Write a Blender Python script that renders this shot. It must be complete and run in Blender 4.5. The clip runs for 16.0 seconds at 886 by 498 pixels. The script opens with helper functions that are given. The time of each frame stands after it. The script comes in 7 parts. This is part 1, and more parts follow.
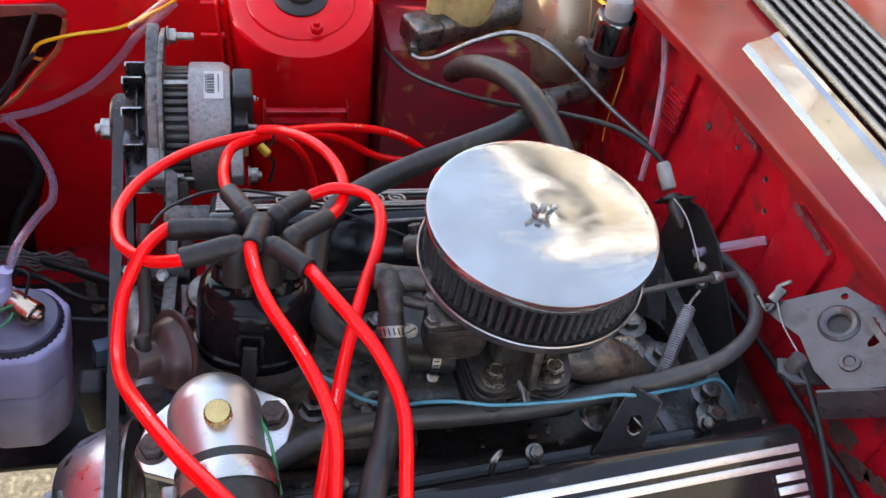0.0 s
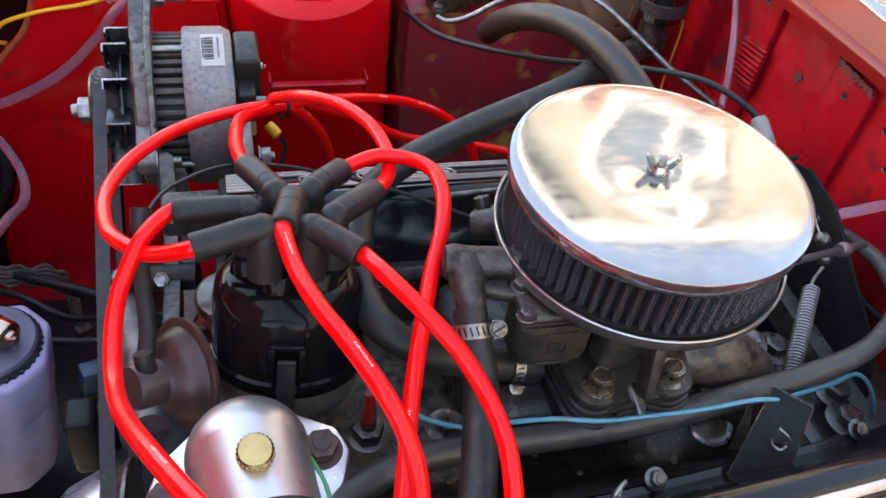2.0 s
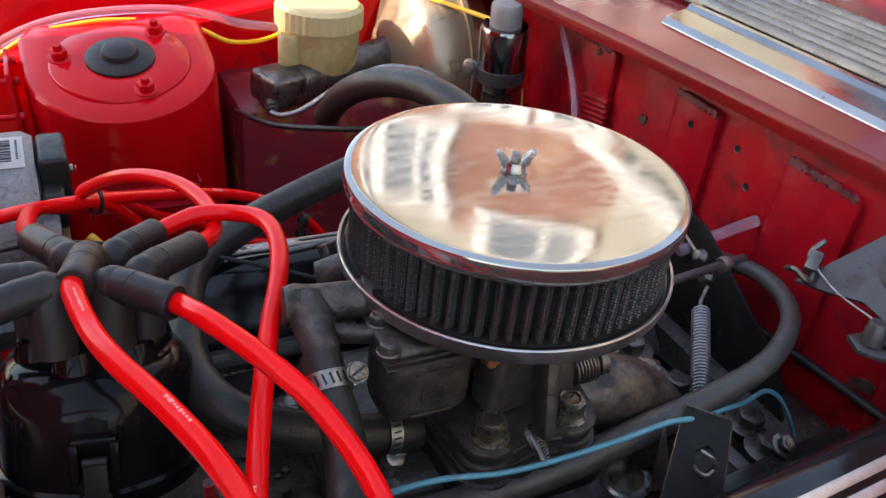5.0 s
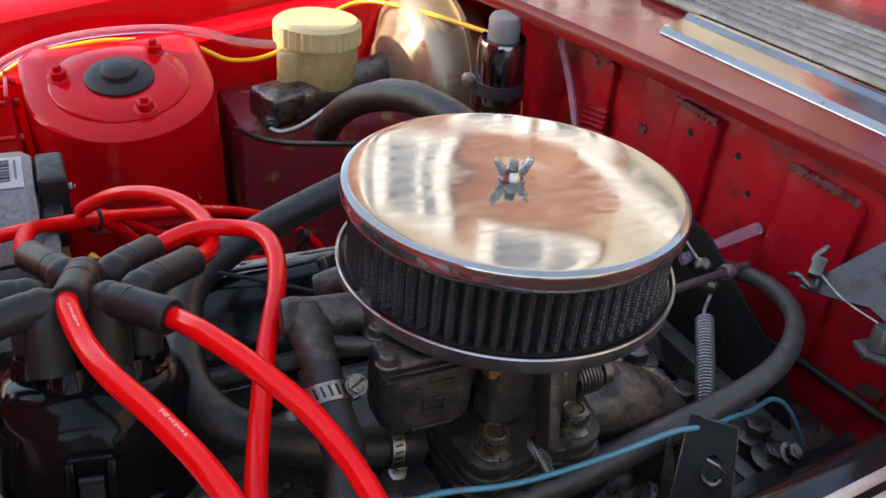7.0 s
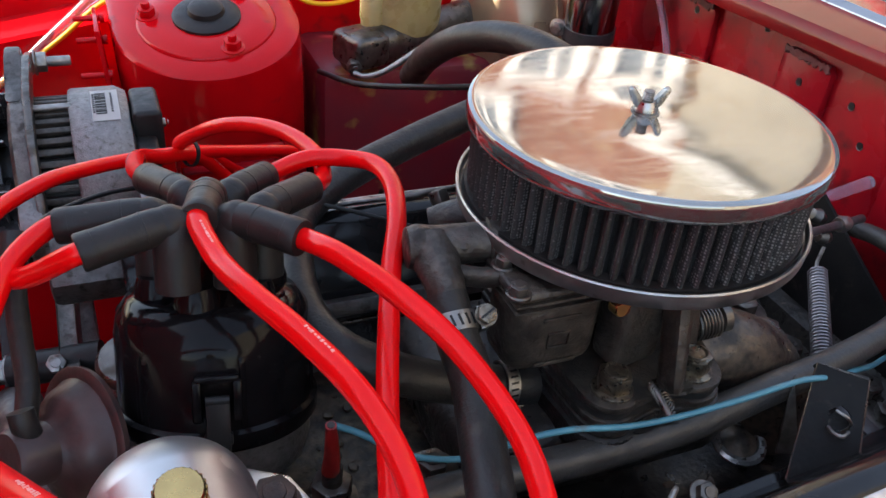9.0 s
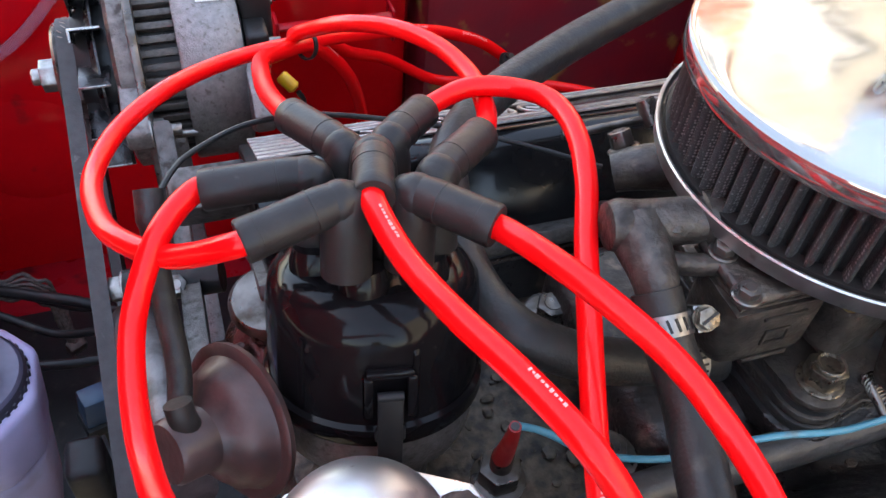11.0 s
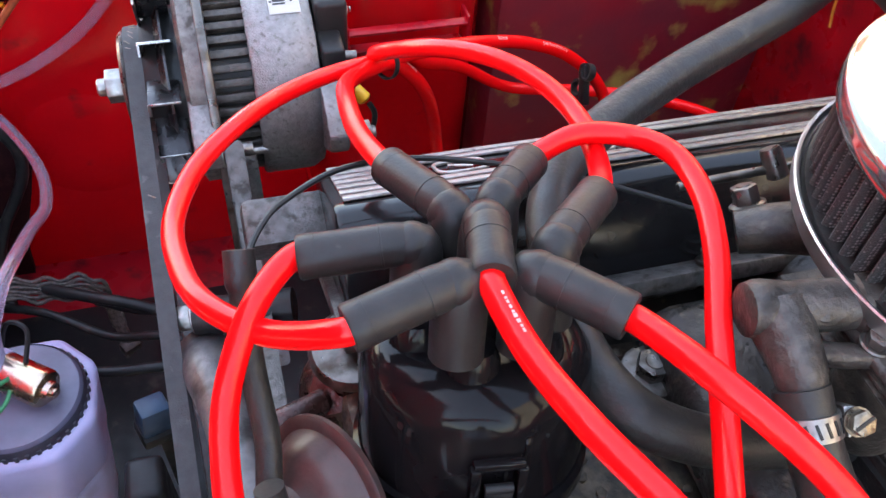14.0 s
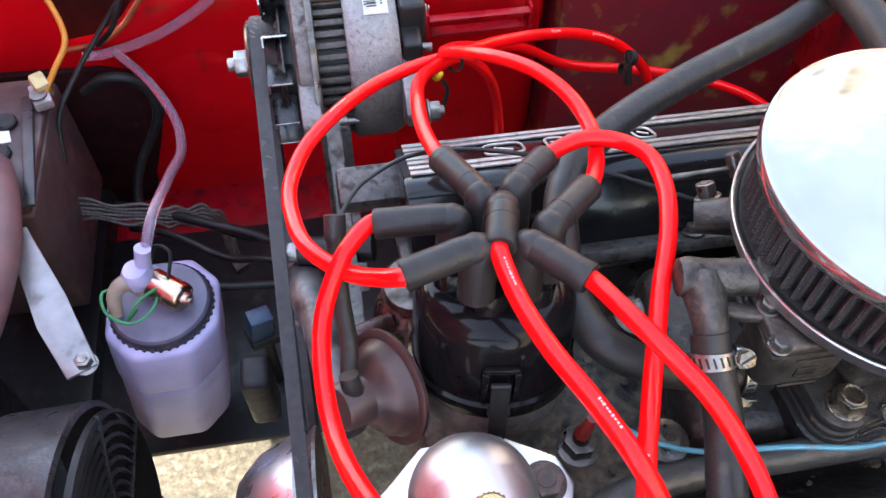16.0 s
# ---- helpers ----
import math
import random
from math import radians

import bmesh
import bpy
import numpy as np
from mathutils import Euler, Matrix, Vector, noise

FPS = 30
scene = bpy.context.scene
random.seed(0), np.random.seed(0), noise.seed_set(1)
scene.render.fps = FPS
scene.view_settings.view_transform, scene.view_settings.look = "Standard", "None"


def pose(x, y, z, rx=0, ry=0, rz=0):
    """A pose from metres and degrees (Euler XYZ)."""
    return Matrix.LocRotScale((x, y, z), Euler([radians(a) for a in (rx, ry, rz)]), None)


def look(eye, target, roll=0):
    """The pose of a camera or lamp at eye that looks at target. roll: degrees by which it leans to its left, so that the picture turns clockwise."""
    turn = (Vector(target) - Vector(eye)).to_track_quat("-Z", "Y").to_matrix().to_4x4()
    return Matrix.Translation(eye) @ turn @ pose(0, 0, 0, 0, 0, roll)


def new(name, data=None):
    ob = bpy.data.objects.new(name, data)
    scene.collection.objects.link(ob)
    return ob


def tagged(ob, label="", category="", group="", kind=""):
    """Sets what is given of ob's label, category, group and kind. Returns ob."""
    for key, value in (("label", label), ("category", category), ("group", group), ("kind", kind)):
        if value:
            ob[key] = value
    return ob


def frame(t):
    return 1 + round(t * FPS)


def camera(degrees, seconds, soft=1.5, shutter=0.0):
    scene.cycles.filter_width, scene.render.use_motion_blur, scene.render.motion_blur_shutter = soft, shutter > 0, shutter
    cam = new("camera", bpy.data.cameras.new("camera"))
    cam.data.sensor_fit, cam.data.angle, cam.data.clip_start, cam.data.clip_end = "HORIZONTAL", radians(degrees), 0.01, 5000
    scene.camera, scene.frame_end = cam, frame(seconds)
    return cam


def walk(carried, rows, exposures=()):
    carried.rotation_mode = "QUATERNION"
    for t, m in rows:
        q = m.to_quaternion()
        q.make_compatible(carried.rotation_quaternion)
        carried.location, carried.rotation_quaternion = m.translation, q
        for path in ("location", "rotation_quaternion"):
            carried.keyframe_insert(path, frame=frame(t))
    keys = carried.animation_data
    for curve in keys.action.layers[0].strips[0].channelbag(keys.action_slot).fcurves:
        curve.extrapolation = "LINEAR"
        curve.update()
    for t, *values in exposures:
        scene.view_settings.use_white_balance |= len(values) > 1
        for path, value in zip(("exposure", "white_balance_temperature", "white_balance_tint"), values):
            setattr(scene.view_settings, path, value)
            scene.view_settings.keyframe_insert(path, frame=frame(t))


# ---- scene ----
cam = camera(56.32, 16.0)
PATH = [
    (0.0, -0.2145, -0.4169, 1.3154, 44.08, -7.95, -10.63),
    (0.5, -0.2222, -0.4084, 1.3093, 44.30, -6.11, -9.46),
    (1.0, -0.2293, -0.3821, 1.2862, 44.36, -4.41, -10.49),
    (1.5, -0.2449, -0.3433, 1.2405, 44.50, -5.15, -11.58),
    (2.0, -0.2425, -0.3228, 1.1906, 45.07, -6.90, -13.25),
    (2.5, -0.2256, -0.3221, 1.1250, 46.76, -8.28, -16.88),
    (3.0, -0.2027, -0.2738, 1.1073, 50.88, -8.42, -21.65),
    (3.5, -0.2123, -0.2864, 1.0957, 54.23, -8.25, -22.71),
    (4.0, -0.2105, -0.3078, 1.0983, 56.06, -7.10, -23.38),
    (6.5, -0.2107, -0.3234, 1.0852, 57.87, -4.77, -25.55),
    (7.0, -0.2070, -0.3205, 1.0890, 58.50, -4.63, -25.00),
    (7.5, -0.2180, -0.3354, 1.0956, 58.96, -4.46, -24.35),
    (8.0, -0.2120, -0.3322, 1.0871, 58.88, -4.56, -23.72),
    (8.5, -0.2261, -0.3247, 1.0806, 58.05, -4.52, -22.85),
    (9.0, -0.2429, -0.3037, 1.0639, 55.97, -4.60, -21.66),
    (9.5, -0.2599, -0.2710, 1.0633, 52.93, -4.50, -20.49),
    (10.0, -0.2748, -0.2239, 1.0543, 49.03, -4.70, -19.42),
    (12.5, -0.2684, -0.1823, 1.1155, 39.75, -2.75, -16.86),
    (13.0, -0.2821, -0.1600, 1.0886, 39.98, -2.86, -16.41),
    (13.5, -0.2832, -0.1392, 1.0766, 40.35, -3.18, -15.89),
    (14.0, -0.2878, -0.1432, 1.0777, 40.85, -3.38, -15.30),
    (14.5, -0.3020, -0.1534, 1.0832, 41.07, -3.49, -14.81),
    (15.0, -0.2831, -0.2183, 1.1303, 41.42, -2.14, -14.91),
    (15.5, -0.2777, -0.2493, 1.1963, 41.07, -1.05, -13.45),
    (16.0, -0.2843, -0.2177, 1.1995, 35.66, -0.55, -9.24),
]
EXPOSURES = [(0.0, 2.22, 7050, 12), (2.5, 2.37, 7050, 12), (4.0, 1.90, 7050, 12), (8.0, 1.57, 7050, 12), (9.5, 1.84, 7050, 12), (10.0, 2.18, 7050, 12), (12.5, 2.88, 7050, 12), (14.5, 3.05, 7050, 12), (16.0, 3.0, 7050, 12)]
walk(cam, [(t, pose(x, y, z, rx, ry, rz)) for t, x, y, z, rx, ry, rz in PATH], EXPOSURES)

# ---- light ----
SUN_EL, SUN_SIDE = radians(30.0), radians(9.5)   # the sun stands ahead of the car and a little to its far side
world = bpy.data.worlds.new("sky")
scene.world = world
world.use_nodes = True
wn = world.node_tree.nodes
sky = wn.new("ShaderNodeTexSky")
sky.sky_type, sky.sun_disc = "NISHITA", False
SUN_FROM = Vector((-math.cos(SUN_EL) * math.cos(SUN_SIDE), math.cos(SUN_EL) * math.sin(SUN_SIDE), math.sin(SUN_EL)))
sky.sun_elevation, sky.dust_density, sky.ozone_density = SUN_EL, 1.2, 0.7
sky.sun_rotation = math.atan2(SUN_FROM.x, SUN_FROM.y)
haze = wn.new("ShaderNodeMix")                    # a thin even veil of cloud over the blue
haze.data_type, haze.blend_type = "RGBA", "ADD"
haze.inputs["Factor"].default_value = 1.0
haze.inputs["B"].default_value = (0.74, 0.88, 1.16, 1)
world.node_tree.links.new(sky.outputs[0], haze.inputs["A"])
world.node_tree.links.new(haze.outputs["Result"], wn["Background"].inputs[0])
wn["Background"].inputs[1].default_value = 0.15
sun = new("sun", bpy.data.lights.new("sun", "SUN"))
sun.data.energy, sun.data.angle, sun.data.color = 3.4, radians(0.53), (1.0, 0.93, 0.82)
sun.matrix_world = look(SUN_FROM * 20, (0, 0, 0))

# ---- materials ----


def mat(name, c1, c2=None, scale=60.0, rough=0.5, rv=0.1, metal=0.0, bump=0.0, bscale=300.0, coat=0.0, dirt=None, dirt_amount=0.3,
        dirt_scale=25.0, transmission=0.0, spec=0.5, piece=0.0, subsurface=0.0):
    """A procedural material: two tones by noise, a layer of dirt by a coarser noise, uneven gloss and a fine relief."""
    m = bpy.data.materials.new(name)
    m.use_nodes = True
    nt = m.node_tree
    b = nt.nodes["Principled BSDF"]
    tc = nt.nodes.new("ShaderNodeTexCoord")

    def noise_tex(s, detail=4.0):
        n = nt.nodes.new("ShaderNodeTexNoise")
        n.inputs["Scale"].default_value, n.inputs["Detail"].default_value = s, detail
        nt.links.new(tc.outputs["Object"], n.inputs["Vector"])
        return n

    def ramp(n, lo, hi):
        r = nt.nodes.new("ShaderNodeMapRange")
        r.inputs["From Min"].default_value, r.inputs["From Max"].default_value = lo, hi
        nt.links.new(n.outputs["Fac"], r.inputs["Value"])
        return r.outputs[0]

    def mix(fac, a, c):
        x = nt.nodes.new("ShaderNodeMix")
        x.data_type = "RGBA"
        nt.links.new(fac, x.inputs["Factor"])
        for sock, val in ((x.inputs["A"], a), (x.inputs["B"], c)):
            if isinstance(val, tuple):
                sock.default_value = (*val, 1)
            else:
                nt.links.new(val, sock)
        return x.outputs["Result"]

    c2 = c2 or tuple(v * 0.75 for v in c1)
    col = mix(ramp(noise_tex(scale), 0.35, 0.65), c1, c2)
    if dirt:
        lo = 0.72 - 0.45 * dirt_amount
        col = mix(ramp(noise_tex(dirt_scale, 8.0), lo, lo + 0.14), col, dirt)
    nt.links.new(col, b.inputs["Base Color"])
    r = nt.nodes.new("ShaderNodeMapRange")
    r.inputs["From Min"].default_value, r.inputs["From Max"].default_value = 0.3, 0.7
    r.inputs["To Min"].default_value, r.inputs["To Max"].default_value = max(0.02, rough - rv), min(1.0, rough + rv)
    nt.links.new(noise_tex(scale * 1.7, 6.0).outputs["Fac"], r.inputs["Value"])
    nt.links.new(r.outputs[0], b.inputs["Roughness"])
    b.inputs["Metallic"].default_value = metal
    b.inputs["Coat Weight"].default_value, b.inputs["Coat Roughness"].default_value = coat, 0.08
    b.inputs["Transmission Weight"].default_value = transmission
    b.inputs["Specular IOR Level"].default_value = spec
    if subsurface:
        b.inputs["Subsurface Weight"].default_value = subsurface
        b.inputs["Subsurface Radius"].default_value = (0.006, 0.006, 0.006)
    if bump:
        bn = nt.nodes.new("ShaderNodeBump")
        bn.inputs["Strength"].default_value, bn.inputs["Distance"].default_value = bump, 0.001
        nt.links.new(noise_tex(bscale, 6.0).outputs["Fac"], bn.inputs["Height"])
        nt.links.new(bn.outputs[0], b.inputs["Normal"])
    return m


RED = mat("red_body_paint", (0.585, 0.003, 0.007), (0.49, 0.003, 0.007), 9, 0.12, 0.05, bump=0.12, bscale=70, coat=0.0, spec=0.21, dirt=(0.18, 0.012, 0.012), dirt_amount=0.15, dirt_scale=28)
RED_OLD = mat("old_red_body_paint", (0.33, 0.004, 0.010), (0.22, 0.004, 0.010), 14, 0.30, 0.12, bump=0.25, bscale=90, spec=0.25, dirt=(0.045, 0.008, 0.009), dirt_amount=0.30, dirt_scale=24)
MAROON = mat("worn_maroon_paint", (0.15, 0.016, 0.026), (0.21, 0.010, 0.018), 16, 0.42, 0.12, bump=0.25, bscale=150, spec=0.35, dirt=(0.34, 0.25, 0.06), dirt_amount=0.35, dirt_scale=20)
# the car's red, darkened here to hold down the light on the ledge
RED_LEDGE = mat("darkened_dented_red_paint", (0.20, 0.008, 0.008), (0.135, 0.007, 0.008), 12, 0.13, 0.05, bump=0.55, bscale=16, spec=0.22, dirt=(0.08, 0.010, 0.011), dirt_amount=0.24, dirt_scale=30)
CHROME = mat("chrome", (0.29, 0.295, 0.30), (0.23, 0.235, 0.24), 24, 0.10, 0.05, 1.0, bump=0.15, bscale=38, dirt=(0.10, 0.09, 0.085), dirt_amount=0.14, dirt_scale=120)
LID = mat("wiped_chrome", (0.41, 0.405, 0.39), (0.34, 0.335, 0.32), 20, 0.070, 0.045, 0.88, bump=0.03, bscale=22, dirt=(0.37, 0.355, 0.33), dirt_amount=0.36, dirt_scale=34)
CHROME_DULL = mat("dulled_chrome", (0.30, 0.295, 0.29), (0.20, 0.196, 0.19), 40, 0.16, 0.06, 1.0, bump=0.06, dirt=(0.09, 0.075, 0.065), dirt_amount=0.2)
STEEL = mat("zinc_plated_steel", (0.36, 0.345, 0.325), (0.22, 0.21, 0.195), 140, 0.42, 0.12, 0.95, bump=0.2, dirt=(0.10, 0.08, 0.065), dirt_amount=0.32, dirt_scale=80)
DARK_STEEL = mat("oily_dark_steel", (0.17, 0.155, 0.14), (0.09, 0.082, 0.074), 90, 0.36, 0.14, 0.85, bump=0.25, dirt=(0.05, 0.038, 0.028), dirt_amount=0.4, dirt_scale=60)
ALU = mat("cast_aluminium", (0.25, 0.24, 0.235), (0.19, 0.183, 0.178), 220, 0.46, 0.12, 0.75, bump=0.7, bscale=800, dirt=(0.125, 0.112, 0.104), dirt_amount=0.34, dirt_scale=260)
ALU_DARK = mat("grimy_cast_aluminium", (0.125, 0.115, 0.108), (0.075, 0.069, 0.064), 120, 0.42, 0.12, 0.7, bump=0.5, bscale=600, dirt=(0.04, 0.034, 0.029), dirt_amount=0.42, dirt_scale=140)
RIB_DULL = mat("dusty_bare_aluminium", (0.42, 0.40, 0.38), (0.32, 0.30, 0.285), 240, 0.45, 0.1, 0.8, bump=0.2, bscale=900, dirt=(0.10, 0.09, 0.08), dirt_amount=0.25, dirt_scale=160)
SLAT = mat("weathered_grey_slat", (0.12, 0.119, 0.117), (0.085, 0.084, 0.082), 30, 0.26, 0.06, 1.0)
BASE = mat("satin_grey_metal", (0.44, 0.43, 0.42), (0.34, 0.33, 0.325), 90, 0.42, 0.1, 1.0, bump=0.1, dirt=(0.16, 0.14, 0.12), dirt_amount=0.22, dirt_scale=70)
RIB = mat("dull_bare_aluminium", (0.70, 0.68, 0.67), (0.60, 0.58, 0.57), 240, 0.40, 0.1, 0.9, bump=0.2, bscale=900, dirt=(0.10, 0.09, 0.08), dirt_amount=0.12, dirt_scale=160)
WING = mat("bright_zinc", (0.46, 0.45, 0.43), (0.30, 0.295, 0.285), 200, 0.32, 0.1, 0.95, bump=0.1, dirt=(0.16, 0.14, 0.12), dirt_amount=0.25, dirt_scale=200)
ALU_CLEAN = mat("polished_alloy", (0.56, 0.56, 0.555), (0.50, 0.498, 0.492), 60, 0.38, 0.05, 0.95, bump=0.06, bscale=260, dirt=(0.30, 0.285, 0.265), dirt_amount=0.16, dirt_scale=160)
ALU_SATIN = mat("satin_alloy", (0.70, 0.69, 0.685), (0.62, 0.61, 0.60), 40, 0.30, 0.06, 0.95, bump=0.06, bscale=300, dirt=(0.32, 0.29, 0.27), dirt_amount=0.2, dirt_scale=60)
IRON = mat("oily_cast_iron", (0.034, 0.029, 0.025), (0.014, 0.0122, 0.011), 60, 0.40, 0.18, 0.15, bump=1.0, bscale=240, dirt=(0.13, 0.10, 0.072), dirt_amount=0.27, dirt_scale=95)
# IRON with the shade of the engine valley put into its colour
DARK_IRON = mat("shaded_cast_iron", (0.018, 0.016, 0.0145), (0.010, 0.009, 0.0085), 60, 0.45, 0.15, 0.15, bump=1.0, bscale=240, dirt=(0.05, 0.042, 0.034), dirt_amount=0.25, dirt_scale=85)
VALLEY = mat("gritty_engine_casting", (0.115, 0.088, 0.058), (0.036, 0.028, 0.021), 150, 0.55, 0.2, 0.1, bump=1.0, bscale=260, dirt=(0.013, 0.0115, 0.011), dirt_amount=0.50, dirt_scale=70)
RUSTY = mat("rusty_cast_iron", (0.125, 0.090, 0.062), (0.050, 0.038, 0.030), 190, 0.42, 0.18, 0.35, bump=1.0, bscale=120, dirt=(0.022, 0.0185, 0.016), dirt_amount=0.48, dirt_scale=75)
CARB = mat("stained_carburettor_alloy", (0.066, 0.053, 0.042), (0.027, 0.022, 0.018), 130, 0.44, 0.16, 0.3, bump=0.7, bscale=420, dirt=(0.020, 0.017, 0.015), dirt_amount=0.45, dirt_scale=75)
BLACK_PAINT = mat("gloss_black_paint", (0.006, 0.006, 0.0065), (0.010, 0.009, 0.009), 30, 0.16, 0.07, bump=0.06, bscale=200, spec=0.3, dirt=(0.04, 0.034, 0.03), dirt_amount=0.14, dirt_scale=60)
BLACK_STEEL = mat("matt_black_steel", (0.012, 0.012, 0.0125), (0.018, 0.0175, 0.017), 60, 0.42, 0.12, bump=0.15, spec=0.25, dirt=(0.05, 0.042, 0.036), dirt_amount=0.22, dirt_scale=60)
COVER_BLACK = mat("wet_gloss_black_paint", (0.008, 0.008, 0.0085), (0.013, 0.012, 0.012), 30, 0.14, 0.06, bump=0.10, bscale=120, spec=0.3, dirt=(0.05, 0.042, 0.036), dirt_amount=0.16, dirt_scale=60)
ORANGE = mat("orange_wire", (0.55, 0.20, 0.02), None, 80, 0.4, 0.1)
BLUE_BOX = mat("blue_plastic", (0.028, 0.065, 0.115), (0.022, 0.05, 0.09), 60, 0.4, 0.1, dirt=(0.04, 0.04, 0.04), dirt_amount=0.35)
FLAT_BLACK = mat("flat_black_paint", (0.007, 0.007, 0.0072), (0.011, 0.0105, 0.010), 60, 0.5, 0.12, bump=0.2, spec=0.14, dirt=(0.04, 0.033, 0.028), dirt_amount=0.18, dirt_scale=70)
BAKELITE = mat("black_bakelite", (0.005, 0.0045, 0.005), (0.008, 0.0068, 0.007), 60, 0.12, 0.04, bump=0.03, spec=0.13, dirt=(0.035, 0.030, 0.028), dirt_amount=0.10, dirt_scale=170)
RUBBER = mat("black_rubber", (0.0145, 0.0125, 0.0118), (0.0200, 0.0175, 0.0163), 90, 0.42, 0.08, spec=0.30, bump=0.14, bscale=600, dirt=(0.050, 0.043, 0.040), dirt_amount=0.12, dirt_scale=120)
HOSE = mat("weathered_rubber_hose", (0.023, 0.0208, 0.0185), (0.0145, 0.0132, 0.012), 60, 0.44, 0.12, spec=0.36, bump=0.35, bscale=500, dirt=(0.042, 0.037, 0.030), dirt_amount=0.30, dirt_scale=60)
NUT_STEEL = mat("browned_plated_steel", (0.26, 0.22, 0.165), (0.13, 0.105, 0.08), 200, 0.32, 0.1, 0.9, bump=0.3, bscale=600, dirt=(0.045, 0.034, 0.026), dirt_amount=0.36, dirt_scale=220)
# hose rubber lightened to paint the lens haze over the rear of the engine
HOSE_HAZE = mat("haze_lightened_rubber_hose", (0.046, 0.043, 0.040), (0.030, 0.028, 0.026), 60, 0.44, 0.12, spec=0.5, bump=0.35, bscale=500, dirt=(0.075, 0.068, 0.060), dirt_amount=0.30, dirt_scale=60)
BELT = mat("rubber_drive_belt", (0.022, 0.021, 0.021), (0.034, 0.032, 0.031), 120, 0.6, 0.1, bump=0.3, bscale=900, dirt=(0.16, 0.14, 0.13), dirt_amount=0.2, dirt_scale=90)
SILICONE = mat("red_silicone", (0.86, 0.004, 0.006), (0.80, 0.004, 0.005), 30, 0.22, 0.05, bump=0.02, spec=0.26)
PRINT = mat("pale_print", (0.80, 0.34, 0.31), (0.80, 0.24, 0.21), 300, 0.5, 0.1)
WHITE_PRINT = mat("white_label", (0.78, 0.78, 0.76), (0.7, 0.7, 0.68), 90, 0.45, 0.1)
BLACK_PRINT = mat("black_print", (0.02, 0.02, 0.02), None, 90, 0.5, 0.1)
ADVANCE = mat("brown_plated_steel", (0.066, 0.034, 0.030), (0.040, 0.022, 0.020), 60, 0.42, 0.12, 0.12, bump=0.2, dirt=(0.028, 0.019, 0.019), dirt_amount=0.34, dirt_scale=60)
BRASS = mat("brass", (0.62, 0.43, 0.17), (0.5, 0.34, 0.14), 90, 0.26, 0.08, 1.0, bump=0.05)
GOLD_ZINC = mat("yellow_passivated_steel", (0.55, 0.44, 0.28), (0.5, 0.35, 0.3), 60, 0.24, 0.08, 1.0, bump=0.05)
# lavender cast of the blue sky light is mixed into the bottle's plastic
POLY = mat("milky_plastic", (0.44, 0.41, 0.60), (0.37, 0.345, 0.52), 22, 0.45, 0.1, bump=0.1, subsurface=0.3, dirt=(0.30, 0.26, 0.32), dirt_amount=0.25, dirt_scale=18)
POLY_LOW = mat("milky_plastic_with_fluid", (0.44, 0.41, 0.54), (0.37, 0.34, 0.46), 22, 0.4, 0.1, bump=0.1, subsurface=0.2, dirt=(0.30, 0.26, 0.30), dirt_amount=0.25, dirt_scale=18)
CAP_GREY = mat("dark_grey_plastic", (0.14, 0.13, 0.19), (0.10, 0.095, 0.14), 50, 0.45, 0.1, bump=0.1, dirt=(0.25, 0.23, 0.26), dirt_amount=0.12)
CREAM = mat("yellowed_plastic", (0.54, 0.455, 0.23), (0.46, 0.375, 0.175), 20, 0.36, 0.1, bump=0.08, subsurface=0.3, dirt=(0.32, 0.235, 0.10), dirt_amount=0.25, dirt_scale=40)
FLUID = mat("yellowed_plastic_with_fluid", (0.44, 0.35, 0.15), (0.36, 0.28, 0.12), 40, 0.3, 0.1, subsurface=0.4, dirt=(0.26, 0.19, 0.085), dirt_amount=0.25, dirt_scale=40)
SERVO = mat("tarnished_gold_plate", (0.44, 0.335, 0.215), (0.34, 0.245, 0.155), 14, 0.32, 0.1, 0.55, bump=0.1, bscale=60, dirt=(0.15, 0.095, 0.07), dirt_amount=0.28, dirt_scale=18)
TUBE_CLEAR = mat("clear_plastic_tube", (0.86, 0.66, 0.80), (0.80, 0.60, 0.74), 12, 0.16, 0.02, transmission=0.88, spec=0.35)
YELLOW = mat("yellow_cable", (0.85, 0.47, 0.015), (0.78, 0.42, 0.015), 40, 0.4, 0.08)
BLUE_WIRE = mat("blue_wire", (0.05, 0.19, 0.25), (0.07, 0.24, 0.30), 80, 0.4, 0.1, dirt=(0.10, 0.10, 0.09), dirt_amount=0.2, dirt_scale=90)
GREEN_WIRE = mat("green_wire", (0.03, 0.22, 0.08), None, 80, 0.4, 0.1)
GREY_PLASTIC = mat("grey_plastic", (0.22, 0.21, 0.20), (0.17, 0.16, 0.155), 60, 0.5, 0.1, bump=0.1)
# the gauze again, with the shade between the pleats in its colour
PLEAT_SHADE = mat("shaded_pleat_gauze", (0.014, 0.0142, 0.0145), (0.024, 0.0242, 0.0245), 700, 0.6, 0.1, bump=0.8, bscale=1500)


